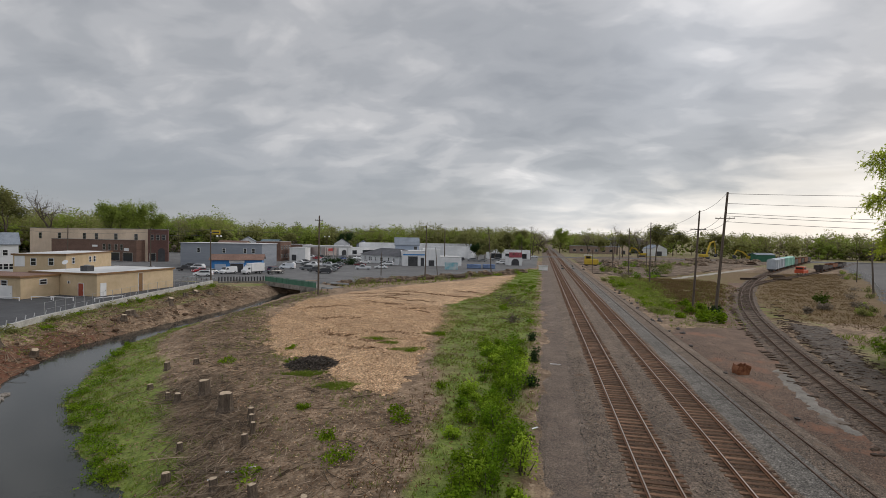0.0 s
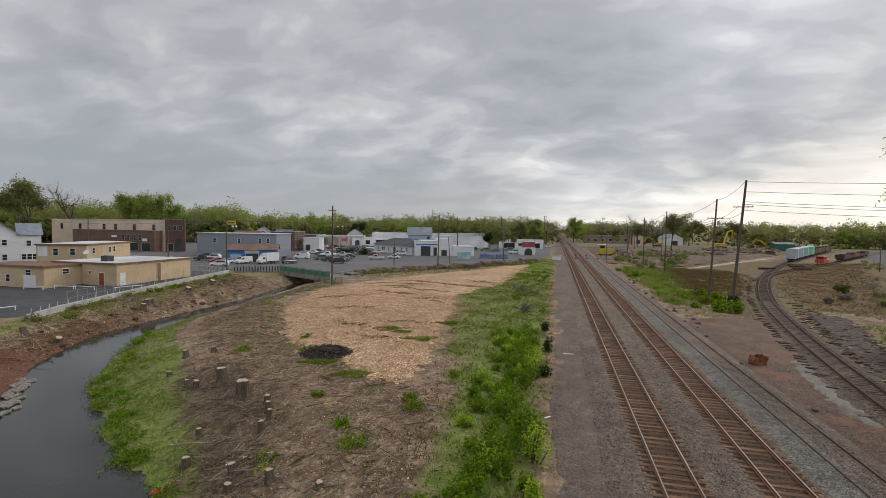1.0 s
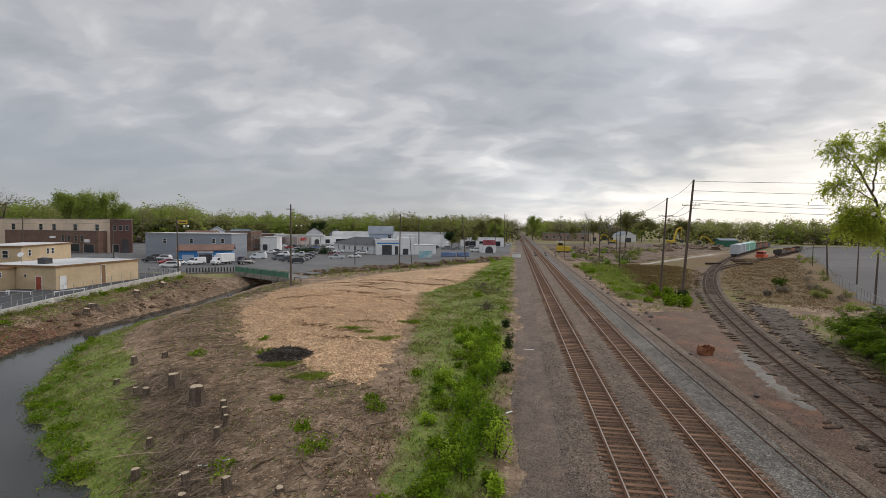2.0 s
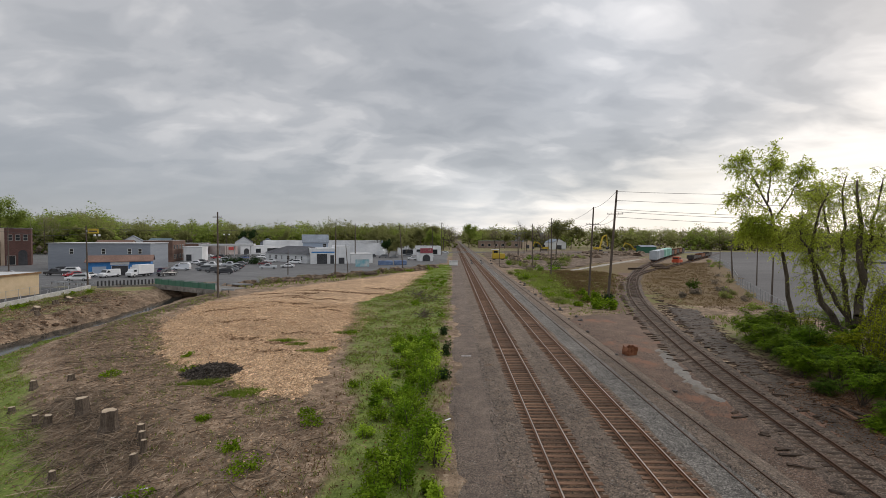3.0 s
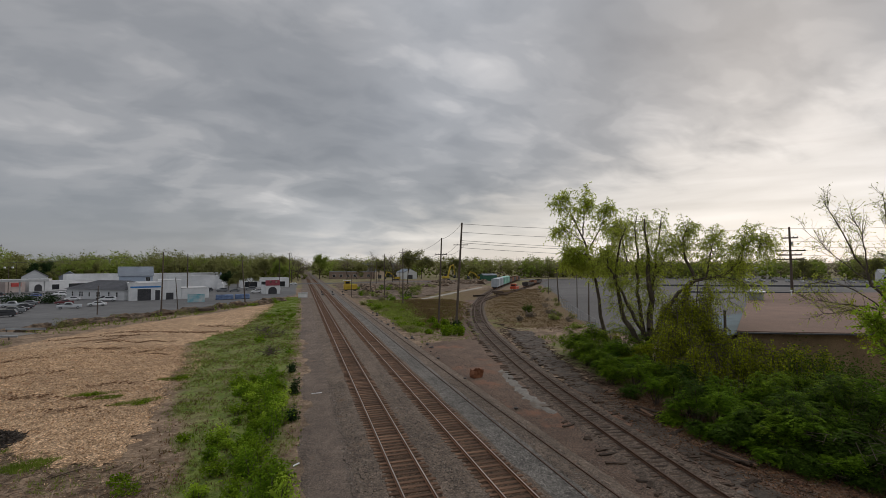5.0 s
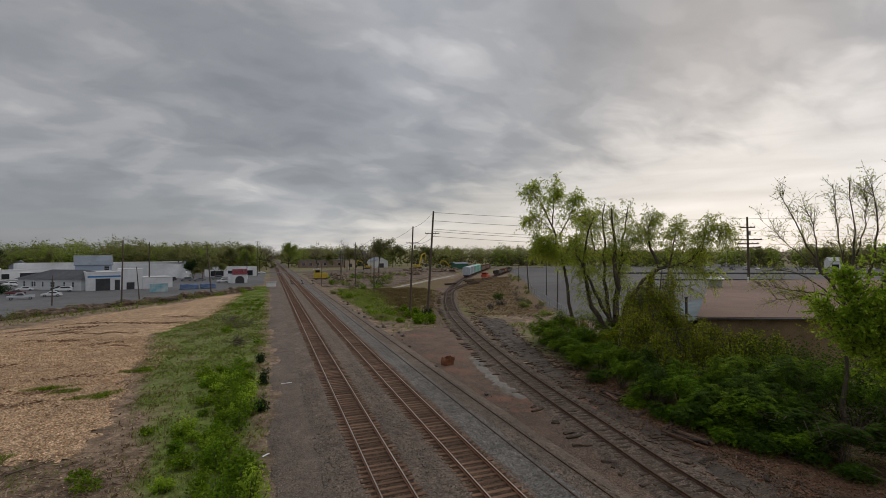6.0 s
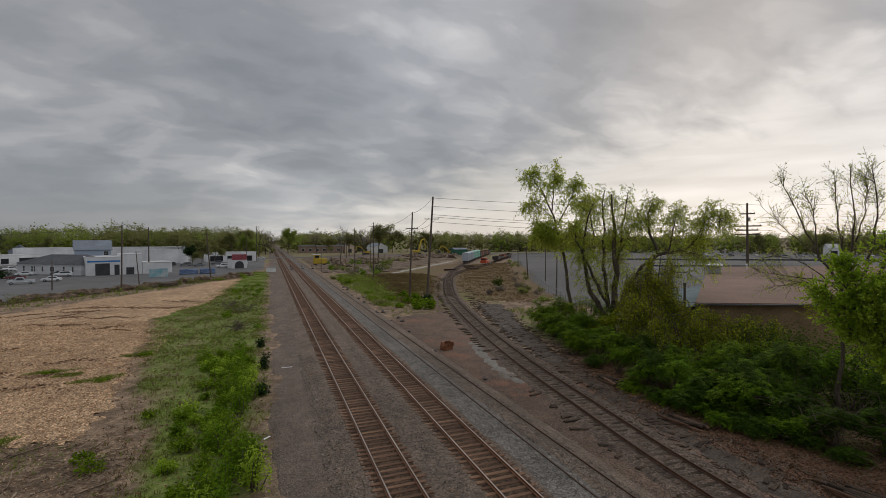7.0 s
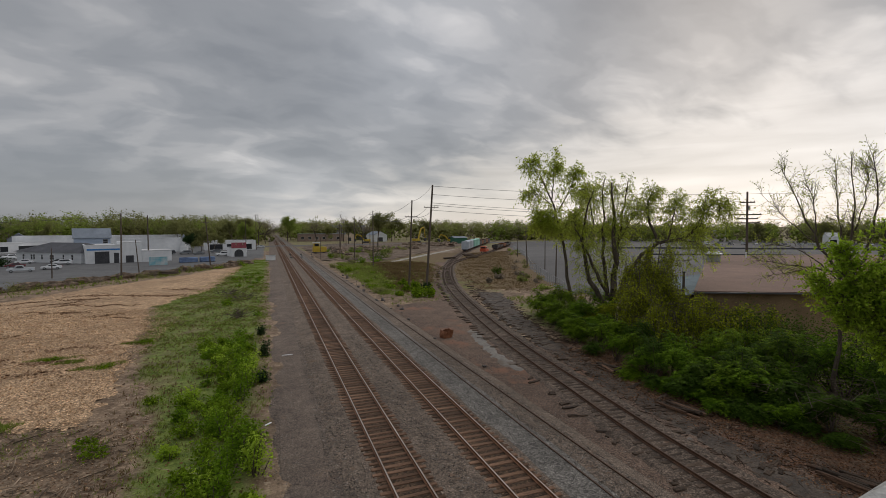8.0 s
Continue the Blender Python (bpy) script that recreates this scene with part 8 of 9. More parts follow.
# stumps of the cleared trees
def stump(x, y, r, h, label, lean=0.0):
    rs = np.random.RandomState(int(abs(x * 91 + y * 37)))
    s = empty("tree_stump", Matrix.Translation((x, y, ground_at(x, y))) @ Matrix.Rotation(lean, 4, "Y"), label, "tree stump", "tree stumps")
    n, bm = 14, bmesh.new()
    rings = []
    wob = 1 + 0.12 * rs.normal(0, 1, n)
    for z, k in ((-0.3, 1.6), (0.05, 1.35), (0.3 * h, 1.08), (h, 1.0)):
        rings.append([bm.verts.new((r * k * wob[i] * math.cos(2 * math.pi * i / n), r * k * wob[i] * math.sin(2 * math.pi * i / n), z + (0.06 * r * math.cos(i) if z == h else 0))) for i in range(n)])
    for a, b in zip(rings, rings[1:]):
        for i in range(n):
            bm.faces.new((a[i], a[(i + 1) % n], b[(i + 1) % n], b[i]))
    bm.faces.new(rings[-1])
    part("trunk", bm, M["stump_bark"], s)
    bm = bmesh.new()
    top = [bm.verts.new((r * 0.9 * wob[i] * math.cos(2 * math.pi * i / n), r * 0.9 * wob[i] * math.sin(2 * math.pi * i / n), h + 0.012 + 0.06 * r * math.cos(i))) for i in range(n)]
    low = [bm.verts.new(v.co - Vector((0, 0, 0.03))) for v in top]
    bm.faces.new(top)
    for i in range(n):
        bm.faces.new((low[i], low[(i + 1) % n], top[(i + 1) % n], top[i]))
    part("cut_face", bm, M["cut_wood"], s, "pale sawn face")


for x, y, r, h in ((-20.4, 27.0, 0.42, 1.35), (-23.8, 29.3, 0.36, 1.2), (-25.3, 28.3, 0.26, 0.9), (-31.6, 34.2, 0.3, 0.8), (-29.3, 34.9, 0.22, 0.6), (-20.3, 22.9, 0.18, 0.8), (-18.9, 20.4, 0.22, 0.7), (-15.5, 19.7, 0.24, 0.9),
                   (-14.8, 18.4, 0.2, 0.7), (-12.8, 18.9, 0.22, 0.85), (-10.0, 18.4, 0.2, 0.35), (-16.4, 23.4, 0.2, 0.9), (-17.9, 26.1, 0.22, 0.8), (-30.1, 30.9, 0.22, 0.5), (-26.6, 28.9, 0.2, 0.7), (-16.6, 24.4, 0.16, 1.0), (-17.2, 25.2, 0.2, 0.9), (-58.0, 56.0, 0.6, 0.8)):
    stump(x, y, r * (1.0 if r > 0.3 else 0.85), h * (0.9 if r > 0.3 else 0.75), "thick sawn tree stump on bare ground" if r > 0.3 else "thin sawn stump among dead twigs", random.Random(int(x * 7)).uniform(-0.12, 0.12))

# heap of charred branches
ch = []
rng = np.random.RandomState(21)
for k in range(1500):
    a, q = rng.uniform(0, 2 * math.pi), rng.uniform(0, 1) ** 0.6
    x, y = -19.3 + 2.3 * q * math.cos(a), 36.9 + 1.9 * q * math.sin(a)
    z = 0.05 + 0.7 * (1 - q * q) * rng.uniform(0.3, 1) + ground_at(x, y)
    d = rng.normal(0, 1, 3) * [1, 1, 0.35]
    d /= np.linalg.norm(d)
    ch.append(limb((x, y, z), np.array([x, y, z]) + d * rng.uniform(0.15, 0.42), 0.045, 0.03, 4))
tagged(raw("brush_heap", *joined(ch), M["char"]), "heap of charred black branches on wood chips", "brush heap", kind="stuff")


# dead twigs and branches over the cleared bank
def sticks(name, n, area, label, mt, l0, l1, r, seed, lift=0.03, tilt=0.12):
    rng = np.random.RandomState(seed)
    xs, ys = [p[0] for p in area], [p[1] for p in area]
    out = []
    X, Y = rng.uniform(min(xs), max(xs), n * 4), rng.uniform(min(ys), max(ys), n * 4)
    ok = inside(X, Y, area) > rng.uniform(-1.0, 0.6, n * 4)
    X, Y = X[ok][:n], Y[ok][:n]
    Z = height(X, Y)
    for x, y, z in zip(X, Y, Z):
        a, l = rng.uniform(0, 2 * math.pi), rng.uniform(l0, l1) * rng.uniform(0.5, 1)
        d = np.array([math.cos(a) * l, math.sin(a) * l, rng.normal(0, tilt) * l])
        out.append(limb((x, y, z + lift), (x + d[0], y + d[1], max(float(height(x + d[0], y + d[1])) + lift, z + d[2])), r * rng.uniform(0.6, 1.3), r * 0.4, 3, rng.normal(0, 0.06, 3) * [1, 1, 0]))
    return tagged(raw(name, *joined(out), M[mt]), label, "dead branches", kind="stuff")


BRUSH = [(-6, 12), (-7, 30), (-11, 31), (-16, 35), (-22, 41), (-30, 47), (-36, 56), (-42, 62), (-43, 50), (-36, 42), (-27, 32), (-18, 21), (-12, 13)]
sticks("dead_twigs", 7500, BRUSH, "dry grey brown twigs strewn over cleared ground", "twig", 0.25, 0.95, 0.016, 3)
sticks("brush_windrow", 2200, [(-27.5, 33), (-23, 30), (-17, 24), (-13, 18), (-9.5, 14), (-12.5, 13), (-17, 18.5), (-22, 24), (-28, 30)], "tangled dead branches in a long low ridge", "twig", 0.5, 1.8, 0.022, 41, 0.14, 0.25)
sticks("dead_branches", 520, BRUSH, "fallen pale branches on cleared ground", "twig", 0.8, 2.6, 0.035, 4, 0.06)
sticks("bank_debris", 2600, [(-46, 30), (-52, 42), (-54, 60), (-57, 85), (-72, 92), (-66, 68), (-61, 50), (-57, 40), (-50, 30)], "roots and dead branches on the earth bank", "twig", 0.4, 2.0, 0.035, 5, 0.05)
sticks("creek_twigs", 1500, [(-42, 56), (-46.5, 62), (-47.5, 76), (-46, 88), (-41, 84), (-41, 70)], "dry twigs and roots above the creek", "twig", 0.4, 1.6, 0.03, 42, 0.06, 0.2)
sticks("mud_debris", 2200, [(20.3, 12), (21.5, 24), (23.6, 36), (27, 50), (33, 74), (37, 72), (31, 52), (28, 40), (26, 28), (24, 18), (23.5, 10)], "dark splintered wood in wet mud", "old_tie", 0.2, 0.9, 0.05, 43, 0.08, 0.1)
sticks("verge_twigs", 700, [(-0.5, 14), (-6, 14), (-9, 40), (-14, 60), (-12, 100), (-0.5, 100)], "dry stalks in rough grass", "twig", 0.4, 1.4, 0.014, 6, 0.05, 0.4)
sticks("berm_debris", 1700, [(-45, 100), (-40, 110), (-27, 122), (-14, 146), (-6, 158), (-10, 165), (-24, 140), (-36, 124), (-44, 112)], "dead branches and roots on a low berm", "twig", 0.5, 2.4, 0.05, 8, 0.15, 0.3)
sticks("siding_litter", 900, [(21.5, 8), (22.3, 24), (26, 40), (28, 50), (31, 50), (28, 36), (26, 22), (27, 12), (27, 8)], "brown dead twigs and bark beside the siding", "twig", 0.3, 1.3, 0.02, 9, 0.05)


def scatter(name, n, area, label, mt, size, seed, flat=0.7, lift=0.02, category="litter", edge=0.5):
    """Loose flat pieces lying on the ground."""
    rng = np.random.RandomState(seed)
    xs, ys = [p[0] for p in area], [p[1] for p in area]
    X, Y = rng.uniform(min(xs), max(xs), n * 4), rng.uniform(min(ys), max(ys), n * 4)
    ok = inside(X, Y, area) > rng.uniform(-edge * 2.5, edge, n * 4)
    X, Y = X[ok][:n], Y[ok][:n]
    c = np.stack([X, Y, height(X, Y) + lift], 1)
    v, f = leaf_quads(c, 1, (0, 0, 0.015), size, rng, flat)
    return tagged(raw(name, v, f, M[mt]), label, category, kind="stuff")


NEARCHIPS = [(-10.6, 60), (-10.6, 31), (-16, 36), (-27, 44), (-36, 57), (-40, 75), (-16, 75)]
scatter("loose_chips", 26000, NEARCHIPS, "loose pale wood chips lying thick on the field", "chip", 0.075, 11, 0.75, 0.13, "wood chips", 1.2)
scatter("stray_chips", 2500, [(-6, 14), (-8, 30), (-11, 33), (-20, 38), (-28, 44), (-34, 48), (-24, 32), (-14, 16)], "stray wood chips on bare ground", "chip", 0.07, 12, 0.7, 0.03, "wood chips")
scatter("field_litter", 14000, BRUSH, "reddish brown bark and leaf litter on cleared ground", "bark_soil", 0.06, 16, 0.7, 0.03, "litter", 0.8)
scatter("creek_litter", 4200, BANK, "brown dead leaves and bark in the bank grass", "bark_soil", 0.075, 18, 0.6, 0.05, "litter", 1.4)
sticks("creek_branches", 420, BANK, "dead branches lying in bank grass", "twig", 0.4, 1.7, 0.022, 44, 0.05)
scatter("verge_litter", 5000, [(-0.2, 13), (-8, 13), (-10, 40), (-14, 66), (-8, 110), (-0.2, 110)], "brown dead litter in the verge grass", "dead_leaf", 0.07, 17, 0.6, 0.05, "litter", 0.8)
scatter("leaf_litter", 30000, [(21.8, 6), (22.6, 24), (25, 36), (28, 36), (27.5, 22), (33, 12), (33, 6)], "brown dead leaves beside the siding", "dead_leaf", 0.05, 13, 0.75, 0.10, "leaf litter")

scatter("bank_litter", 9000, [(-48, 32), (-53, 44), (-56, 62), (-59, 84), (-71, 91), (-66, 68), (-61, 50), (-56, 40)], "dark bark and roots strewn on the earth bank", "bark_soil", 0.12, 14, 0.4, 0.04, "litter", 1.2)
scatter("bank_rubbish", 500, [(-48, 32), (-53, 44), (-56, 62), (-59, 84), (-71, 91), (-66, 68), (-61, 50), (-56, 40)], "pale scraps strewn on the earth bank", "cut_wood", 0.11, 15, 0.4, 0.05, "litter", 1.2)
# bark and soil patches on the chip field
rngb = np.random.RandomState(66)
for k in range(26):
    x, y = rngb.uniform(-34, -13), rngb.uniform(42, 96)
    if float(inside(x, y, CHIPS)) < 2:
        continue
    l, w, a, n = rngb.uniform(0.6, 2.2), rngb.uniform(0.2, 0.6), rngb.normal(0.1, 0.35), rngb.randint(90, 260)
    u, q = rngb.normal(0, l, n), rngb.normal(0, w, n)
    q = q + 0.4 * np.sin(u * 1.7 + k)
    X, Y = x + u * math.cos(a) - q * math.sin(a), y + u * math.sin(a) + q * math.cos(a)
    v, f = leaf_quads(np.stack([X, Y, height(X, Y) + 0.125], 1), 1, (0, 0, 0.01), 0.15, rngb, 0.9)
    tagged(raw("bark_patch", v, f, M["bark_soil"]), "brown bark and soil strewn over wood chips", "bark", "bark patches", "stuff")


# ---- grass and weeds ----
def tufts(name, n, area, label, mt, size, seed, edge=0.8, thin=0.0):
    rng = np.random.RandomState(seed)
    xs, ys = [p[0] for p in area], [p[1] for p in area]
    m = n * 6
    X, Y = rng.uniform(min(xs), max(xs), m), rng.uniform(min(ys), max(ys), m)
    ok = (inside(X, Y, area) > rng.uniform(-edge, edge, m)) & (wave(X, Y, 0.55, 3.0) + 0.5 * wave(X, Y, 1.7, 1.0) > rng.uniform(-1.6, 1.0, m) + thin)
    X, Y = X[ok][:n], Y[ok][:n]
    k = len(X)
    base = np.stack([X, Y, height(X, Y) + 0.02], 1)
    base = np.repeat(base, 5, 0) + rng.normal(0, 0.07, (k * 5, 3)) * [1, 1, 0]
    a = rng.uniform(0, 2 * math.pi, k * 5)
    s = size * rng.uniform(0.5, 1.3, k * 5)
    w = np.stack([np.cos(a), np.sin(a), 0 * a], 1) * (0.085 * s)[:, None]
    tip = base + np.stack([rng.normal(0, 0.45, k * 5) * s, rng.normal(0, 0.45, k * 5) * s, s], 1)
    v = np.stack([base - w, base + w, tip], 1).reshape(-1, 3)
    return tagged(raw(name, v, np.arange(len(v)).reshape(-1, 3), M[mt]), label, "grass", kind="stuff")


tufts("verge_grass", 16000, GREEN, "rough green grass on the railway verge", "grass", 0.18, 31, 0.8, 0.75)
tufts("bank_grass", 9000, BANK, "bright green grass on the creek bank", "grass", 0.2, 32, 2.0, 0.6)
for x, y, l, w in ((-12.9, 44.4, 1.7, 0.7), (-17.0, 47.6, 2.0, 0.5), (-14.8, 32.2, 1.6, 0.6), (-18.6, 34.6, 1.8, 0.6), (-12.2, 52.5, 1.2, 0.5), (-15.4, 46.0, 1.0, 0.4)):
    tufts("grass_streak", 420, [(x - l, y - w * 1.6), (x + 0.3 * l, y - w), (x + l, y + w * 1.2), (x + 0.2 * l, y + w)], "short green grass coming through wood chips", "grass", 0.2, int(40 + abs(x * 3)), 0.5)
tufts("field_grass", 1500, BRUSH, "thin grass among dead twigs", "grass", 0.2, 33, 0.5, 0.9)
tufts("verge_straw", 3000, [(-0.3, 14), (-7, 14), (-9, 40), (-14, 70), (-9, 120), (-0.3, 120)], "dry straw grass on the verge", "dry_grass", 0.24, 34, 1.0, 0.1)
tufts("far_bank_grass", 2000, [(-55, 30), (-58, 40), (-63, 52), (-70, 78), (-74, 92), (-68, 88), (-62, 66), (-56, 50), (-52, 36)], "patchy grass above the earth bank", "grass", 0.26, 35, 1.5, 0.2)
tufts("yard_straw", 11000, [(22, 78), (27, 88), (34, 104), (48, 140), (40, 150), (28, 150), (24, 110)], "tall dry straw of the railway yard", "dry_grass", 0.4, 46, 5.0, 0.3)
tufts("yard_weeds", 3200, [(17.5, 80), (20, 76), (23, 92), (27, 118), (31, 148), (22, 152), (19, 110)], "tall fresh weeds of the railway yard", "leaf_spring", 0.5, 47, 2.5, 0.5)
tufts("yard_grass", 4000, [(17, 66), (24, 68), (34, 100), (48, 140), (40, 150), (18, 150)], "rough grass of the railway yard", "grass", 0.3, 36, 5.0, 0.5)
tufts("dry_field", 16000, [(36, 78), (46, 70), (58, 100), (90, 165), (112, 205), (84, 190), (58, 140), (46, 112)], "dry brown grass between siding and lot", "dry_grass", 0.24, 37, 2.0)
tufts("berm_grass", 1200, [(-46, 99), (-40, 112), (-28, 126), (-14, 150), (-4, 176), (-4, 160), (-14, 142), (-26, 116), (-40, 94)], "weedy grass on the berm before the lot", "grass", 0.45, 38, 1.0)
tufts("siding_grass", 1500, [(28, 26), (29, 34), (31, 44), (36, 66), (46, 66), (40, 44), (34, 24), (36, 8)], "grass under the bushes", "grass", 0.4, 39)

rnd = random.Random(17)
for k in range(92):
    y = 13.0 + 37 * (k + rnd.random()) / 92
    x = rnd.choice((rnd.uniform(-3.6, -0.6), rnd.uniform(-3.6, -0.6), rnd.uniform(-5.2, -3.0))) - max(0, (y - 30)) * 0.04
    q = rnd.uniform(0.5, 1.2)
    lf = ("leaf", "leaf", "leaf_dark", "leaf_lime")[k % 4] if k % 7 else "leaf_dark"
    shrub((x, y, -0.38), 0.7 * q, 1.25 * q * (1.25 if x > -3 else 0.8), 520, 0.085, lf, "leafy bright green sapling bush on the verge", "sapling_bush", "verge bushes", "bush", 7)
for k in range(26):
    y = rnd.uniform(48, 125)
    shrub((rnd.uniform(-7, -1.2), y, -0.38), rnd.uniform(0.4, 0.9), rnd.uniform(0.3, 0.9), 220, 0.1, rnd.choice(("leaf", "leaf_dark", "leaf")), "low green weed on the verge", "weed_clump", "verge weeds", "weeds", 5)
for x, y, h in ((-0.45, 43.3, 1.2), (-0.9, 52.2, 1.1), (-0.6, 36.0, 0.9)):
    shrub((x, y, -0.38), 0.55, h, 620, 0.09, "leaf_evergreen", "small dark evergreen bush at the gravel edge", "evergreen_bush", "evergreen bushes", "bush", 8)
for k in range(34):
    f = rnd.random()
    i = min(int(f * 6), 5)
    (x0, y0), (x1, y1) = BANK[i], BANK[i + 1]
    g = rnd.random()
    x, y = x0 + (x1 - x0) * g + rnd.uniform(0.8, 2.4), y0 + (y1 - y0) * g + rnd.uniform(0.2, 1.4)
    shrub((x, y, ground_at(x, y) - 0.1), rnd.uniform(0.5, 1.2), rnd.uniform(0.3, 0.75), 520, 0.065, rnd.choice(("leaf", "leaf_dark", "leaf")), "lush green weeds over the creek edge", "weed_clump", "creek weeds", "weeds", 7)
for x, y, q in ((-14.2, 20.6, 0.8), (-9.8, 21.6, 0.9), (-11.5, 23.8, 0.6), (-21.5, 37.5, 0.7), (-27, 36, 0.8), (-15, 27.5, 0.5), (-8.3, 27.2, 0.7), (-9.0, 28.5, 0.6), (-7.2, 34, 0.6), (-12.4, 43.5, 0.7), (-11.2, 52, 0.8), (-17, 47, 0.5), (-24, 41.5, 0.7)):
    shrub((x, y, ground_at(x, y) - 0.05), q, 0.55 * q + 0.1, 330, 0.085, "leaf", "small green weed patch on bare ground", "weed_clump", "field weeds", "weeds", 6)
for k in range(15):
    f = (k + 0.5 * rnd.random()) / 15
    x, y, h = -45 + f * 40 + rnd.uniform(-1, 1), 101 + f * 60 + rnd.uniform(-2, 2), rnd.uniform(0.9, 1.6)
    bm = bmesh.new()
    bmesh.ops.create_icosphere(bm, subdivisions=3, radius=1.0)
    for v in bm.verts:
        n = noise.noise(v.co * 1.9 + Vector((k * 2.3, 0, 0))) * 0.4 + noise.noise(v.co * 5 + Vector((k, 0, 0))) * 0.2
        v.co = Vector((v.co.x * 3.6, v.co.y * 1.3, max(-0.2, v.co.z) * h)) * (1 + n)
    ob = part("earth_mound", bm, M["rubble"])
    ob.matrix_basis = Matrix.Translation((x, y, ground_at(x, y) - 0.05)) @ Matrix.Rotation(0.95 + rnd.uniform(-0.3, 0.3), 4, "Z")
    tagged(ob, "low bank of brown earth along the lot", "earth mound", "berm mounds")
for k in range(24):
    f = (k + rnd.random()) / 24
    x, y = -44 + f * 38 + rnd.uniform(-1, 1), 102 + f * 56 + rnd.uniform(-3, 3)
    shrub((x, y, ground_at(x, y) - 0.05), rnd.uniform(0.8, 1.7), rnd.uniform(0.6, 1.6), 420, 0.12, rnd.choice(("leaf", "leaf_wood", "leaf_brown")), "weedy bush on the berm before the lot", "weed_clump", "berm weeds", "weeds", 7)
for k in range(20):
    f = (k + rnd.random()) / 20
    x, y = -57 - f * 13 + rnd.uniform(-1.5, 1.5), 38 + f * 50
    shrub((x, y, ground_at(x, y) - 0.05), rnd.uniform(0.5, 1.2), rnd.uniform(0.4, 0.9), 300, 0.12, rnd.choice(("leaf", "leaf_wood")), "small weed bush above the earth bank", "weed_clump", "bank weeds", "weeds", 6)
# thin bare saplings
for x, y, h in ((-5.1, 33.5, 2.6), (-1.2, 26.5, 1.8), (-7.0, 41, 1.8), (-9.8, 60, 1.8), (-6.5, 70, 2.2), (-5.4, 78, 2.0), (-3.0, 66, 1.8)):
    tree("sapling", (x, y, -0.35), "thin bare sapling among grass", "leaf_willow", [((0.2, 0.1, 1), h * 0.4, 0.03, 3, dict(spread=0.5, kids=2, up=0.1, shrink=0.7))], 1, 0.1, 0.06, bark="twig", group="saplings", category="sapling")

# clods and roots thrown up along the earth bank
for k in range(70):
    f = rnd.random() ** 1.2
    x, y = -50.5 - f * 12 + rnd.uniform(-3.5, 3.0), 36 + f * 50
    if k % 9 == 0:
        stump(x - 1.5, y, rnd.uniform(0.3, 0.55), rnd.uniform(0.3, 0.7), "torn root stump on the earth bank", rnd.uniform(-0.5, 0.5))
        continue
    bm = bmesh.new()
    rock_mesh(bm, (0, 0, 0), rnd.uniform(0.12, 0.5), rnd, 0.6)
    ob = part("earth_clod", bm, M["fouled"])
    ob.matrix_basis = Matrix.Translation((x, y, ground_at(x, y) + 0.05))
    tagged(ob, "dark clod of earth on the bank", "earth clod", "earth clods")

# stones along the town side of the water
for k in range(46):
    i = rnd.choice((1, 2, 2, 2, 3, 3, 4, 5))
    (x0, y0, w0), (x1, y1, w1) = RIVER[i], RIVER[i + 1]
    f = rnd.random()
    d = Vector((-(y1 - y0), x1 - x0, 0)).normalized()
    p = Vector((x0 + (x1 - x0) * f, y0 + (y1 - y0) * f, 0)) + d * (w0 + (w1 - w0) * f + rnd.uniform(-0.3, 1.0))
    bm = bmesh.new()
    rock_mesh(bm, (0, 0, 0), rnd.uniform(0.15, 0.5) * (0.7 if i > 3 else 1), rnd, 0.5)
    ob = part("stone", bm, M["stone"])
    ob.matrix_basis = Matrix.Translation((p.x, p.y, max(WATER, ground_at(p.x, p.y)) + 0.02))
    tagged(ob, "flat grey stone at the water's edge", "stone", "creek stones")
for k in range(26):
    f = rnd.random()
    x, y = -36.4 - 7.4 * f + rnd.uniform(-0.5, 0.5), 23.2 + 6.4 * f + rnd.uniform(-0.5, 0.5)
    bm = bmesh.new()
    rock_mesh(bm, (0, 0, 0), rnd.uniform(0.25, 0.62), rnd, 0.42)
    ob = part("stone", bm, M["stone"])
    ob.matrix_basis = Matrix.Translation((x, y, max(WATER, ground_at(x, y)) + 0.06))
    tagged(ob, "flat pale stone at the water's edge", "stone", "creek stones")
ob = part("red_scrap", box(-0.34, 0.34, -0.2, 0.2, 0, 0.1, 0.03), M["orange_paint"])
ob.matrix_basis = Matrix.Translation((-18.9, 18.6, ground_at(-18.9, 18.6) + 0.05)) @ Matrix.Rotation(0.5, 4, "Z") @ Matrix.Rotation(0.2, 4, "X")
tagged(ob, "faded red scrap of sheet on the creek bank", "litter")
# litter and planks near the service road
for x, y, l, a in ((1.4, 43.0, 0.9, 0.05), (-0.2, 28, 0.5, 0.8), (-15.5, 21.0, 0.6, 0.3), (-16.3, 20.6, 0.5, 1.0), (-14.6, 21.4, 0.4, 0.2)):
    ob = part("scrap_board", box(-l / 2, l / 2, -0.06, 0.06, 0, 0.03), M["paint_white"])
    ob.matrix_basis = Matrix.Translation((x, y, (ground_at(x, y) + 0.06) if x < 0 else -0.285)) @ Matrix.Rotation(a, 4, "Z")
    tagged(ob, "pale scrap of board on the ground", "litter", "scrap boards")



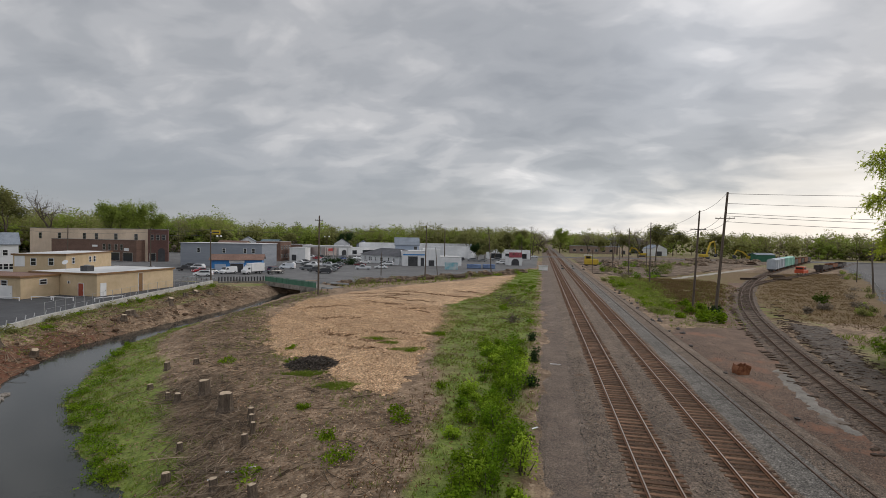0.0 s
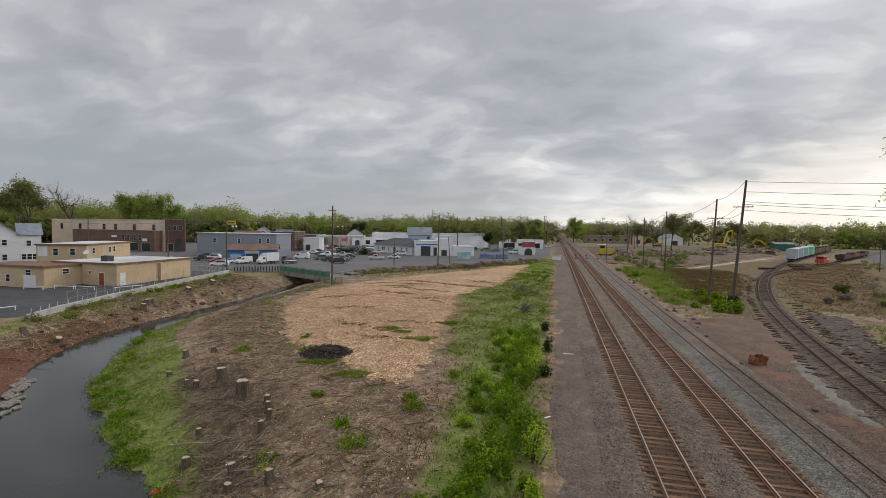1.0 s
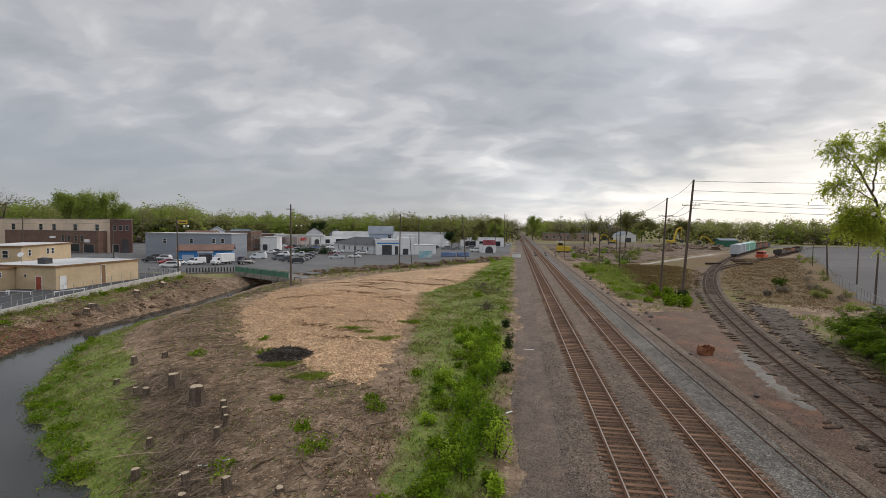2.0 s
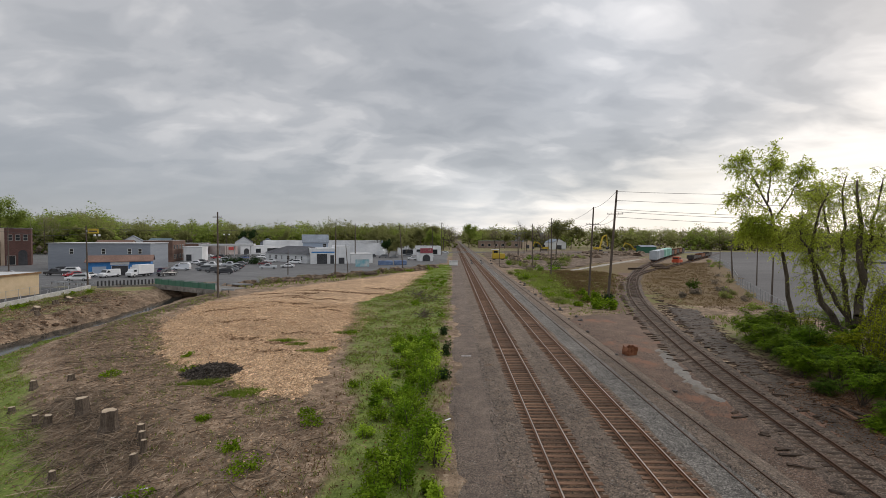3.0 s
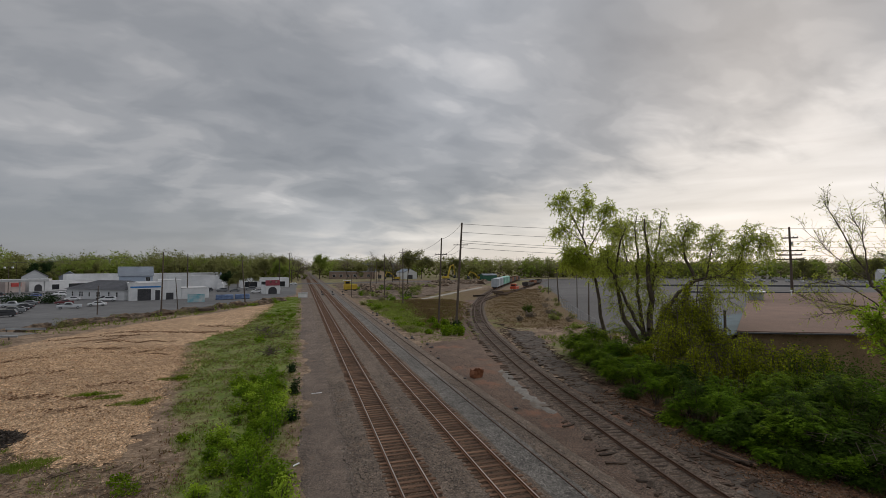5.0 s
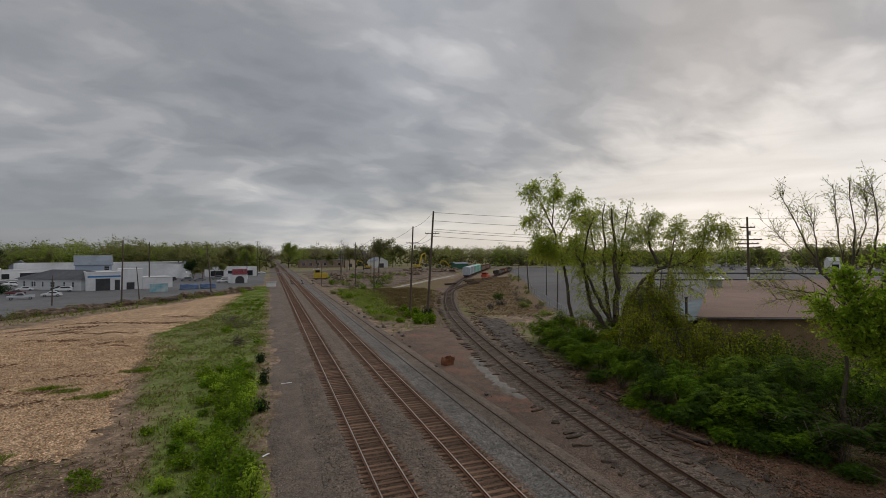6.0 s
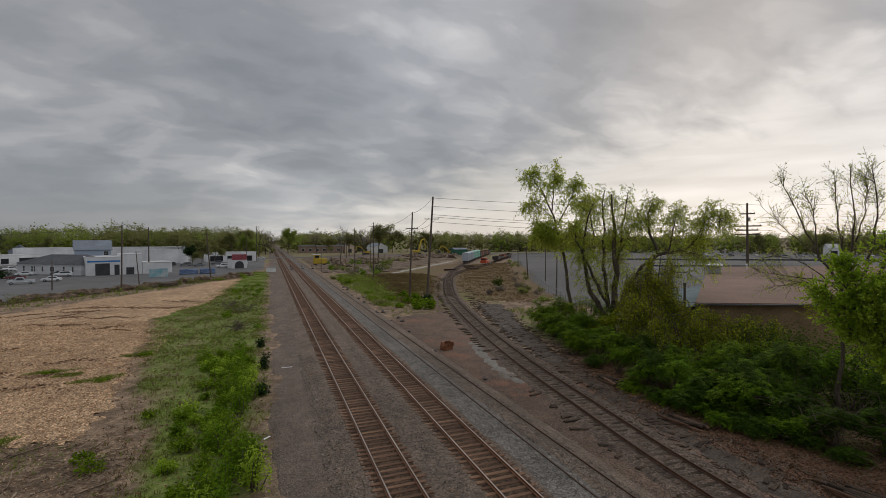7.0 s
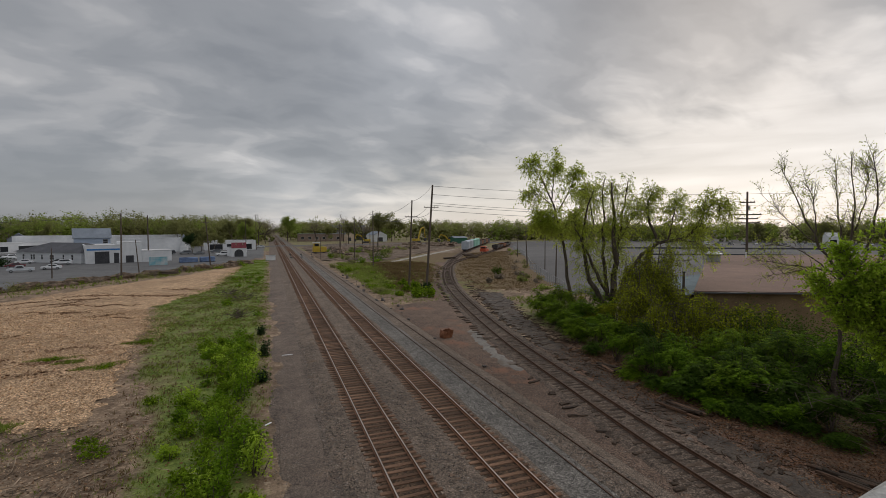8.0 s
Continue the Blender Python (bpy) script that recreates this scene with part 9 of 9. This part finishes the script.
# loose stones on the ballast
def stones(name, n, x0, x1, y0, y1, z, size, mt, label, seed, skip=()):
    rng = np.random.RandomState(seed)
    X, Y = rng.uniform(x0, x1, n), y0 + (y1 - y0) * rng.uniform(0, 1, n) ** 1.5
    ok = np.ones(n, bool)
    for a, b in skip:
        ok &= (X < a) | (X > b)
    X, Y = X[ok], Y[ok]
    v, f = leaf_quads(np.stack([X, Y, np.full(len(X), z)], 1), 1, (0, 0, 0.008), size, rng, 0.4)
    return tagged(raw(name, v, f, M[mt]), label, "ballast stones", kind="stuff")


stones("ballast_stones", 26000, 2.4, 11.6, 9, 48, -0.225, 0.045, "loose_stone", "loose grey stones on the track ballast", 71, ((4.2, 6.85), (8.75, 11.35)))
stones("grey_stones", 11000, 12.6, 14.9, 9, 45, -0.07, 0.045, "loose_stone", "loose grey stones on the outer ballast", 72, ((12.85, 13.05), (14.4, 14.6)))
stones("cinder_stones", 5000, 15.6, 19.0, 9, 60, -0.29, 0.04, "loose_stone", "small stones on cinder ground", 73)
stones("road_stones", 15000, 0.0, 3.0, 9, 40, -0.29, 0.03, "loose_stone", "small stones on the service road", 74)
tufts("creek_grass", 350, [(-40, 56), (-46, 60), (-47.5, 76), (-46, 90), (-40, 84), (-40.5, 70)], "rough grass above the creek", "grass", 0.3, 75)
tufts("field_edge_grass", 1800, [(-10, 30), (-20, 36), (-32, 46), (-40, 58), (-42, 66), (-36, 54), (-24, 38), (-12, 28)], "thin grass at the edge of wood chips", "grass", 0.18, 76, 0.8, 0.5)
# ---- overpass under the viewpoint ----
ov = empty("overpass", Matrix.Translation((0, 0, 0)) @ Matrix.Rotation(radians(8), 4, "Z"), "concrete road overpass with a low parapet over the tracks", "overpass")
part("deck", box(-60, 60, -9.0, -0.05, 8.3, 9.3, 0.03), M["concrete"], ov)
part("roadway", box(-60, 60, -8.6, -0.9, 9.304, 9.36), M["asphalt"], ov)
part("parapet", box(-60, 60, -0.05, 0.335, 9.3, 10.5, 0.02), M["concrete"], ov)
part("parapet", box(-60, 60, -9.4, -9.0, 9.3, 10.4, 0.03), M["concrete"], ov)
for x in (-48, -30, 28, 44):
    part("pier", box(x - 0.6, x + 0.6, -8.4, -0.6, -4, 8.298, 0.05), M["concrete"], ov)

# ---- rails and ties ----
dirt_along(smooth_path(SIDING, 24), 1.7, M["siding_dirt"], "dark brown dirt burying the ties of the siding")
track(straight(TRACKS[0]), "main track with rusty rails on brown timber ties", M["rail_top"], M["tie"], (9, 80), 420, seed=1)
track(straight(TRACKS[1]), "main track with worn bright rails on timber ties", M["rail_top"], M["tie"], (9, 70), 420, seed=2)
track(straight(TRACKS[2]), "outer track with dull rails sunk in grey ballast", M["dull_rail_top"], M["old_tie"], (9, 60), 300, sink=0.062, seed=3, steel="old_rail")
track(smooth_path(SIDING), "curving rusty siding half buried in dirt", M["dull_rail_top"], M["old_tie"], (9, 85), 300, sink=-0.01, seed=4, steel="old_rail")
track(smooth_path(BRANCH), "short rusty branch track towards scrap wagons", M["dull_rail_top"], M["old_tie"], (0, 0), 260, sink=0.0, seed=5, steel="old_rail")
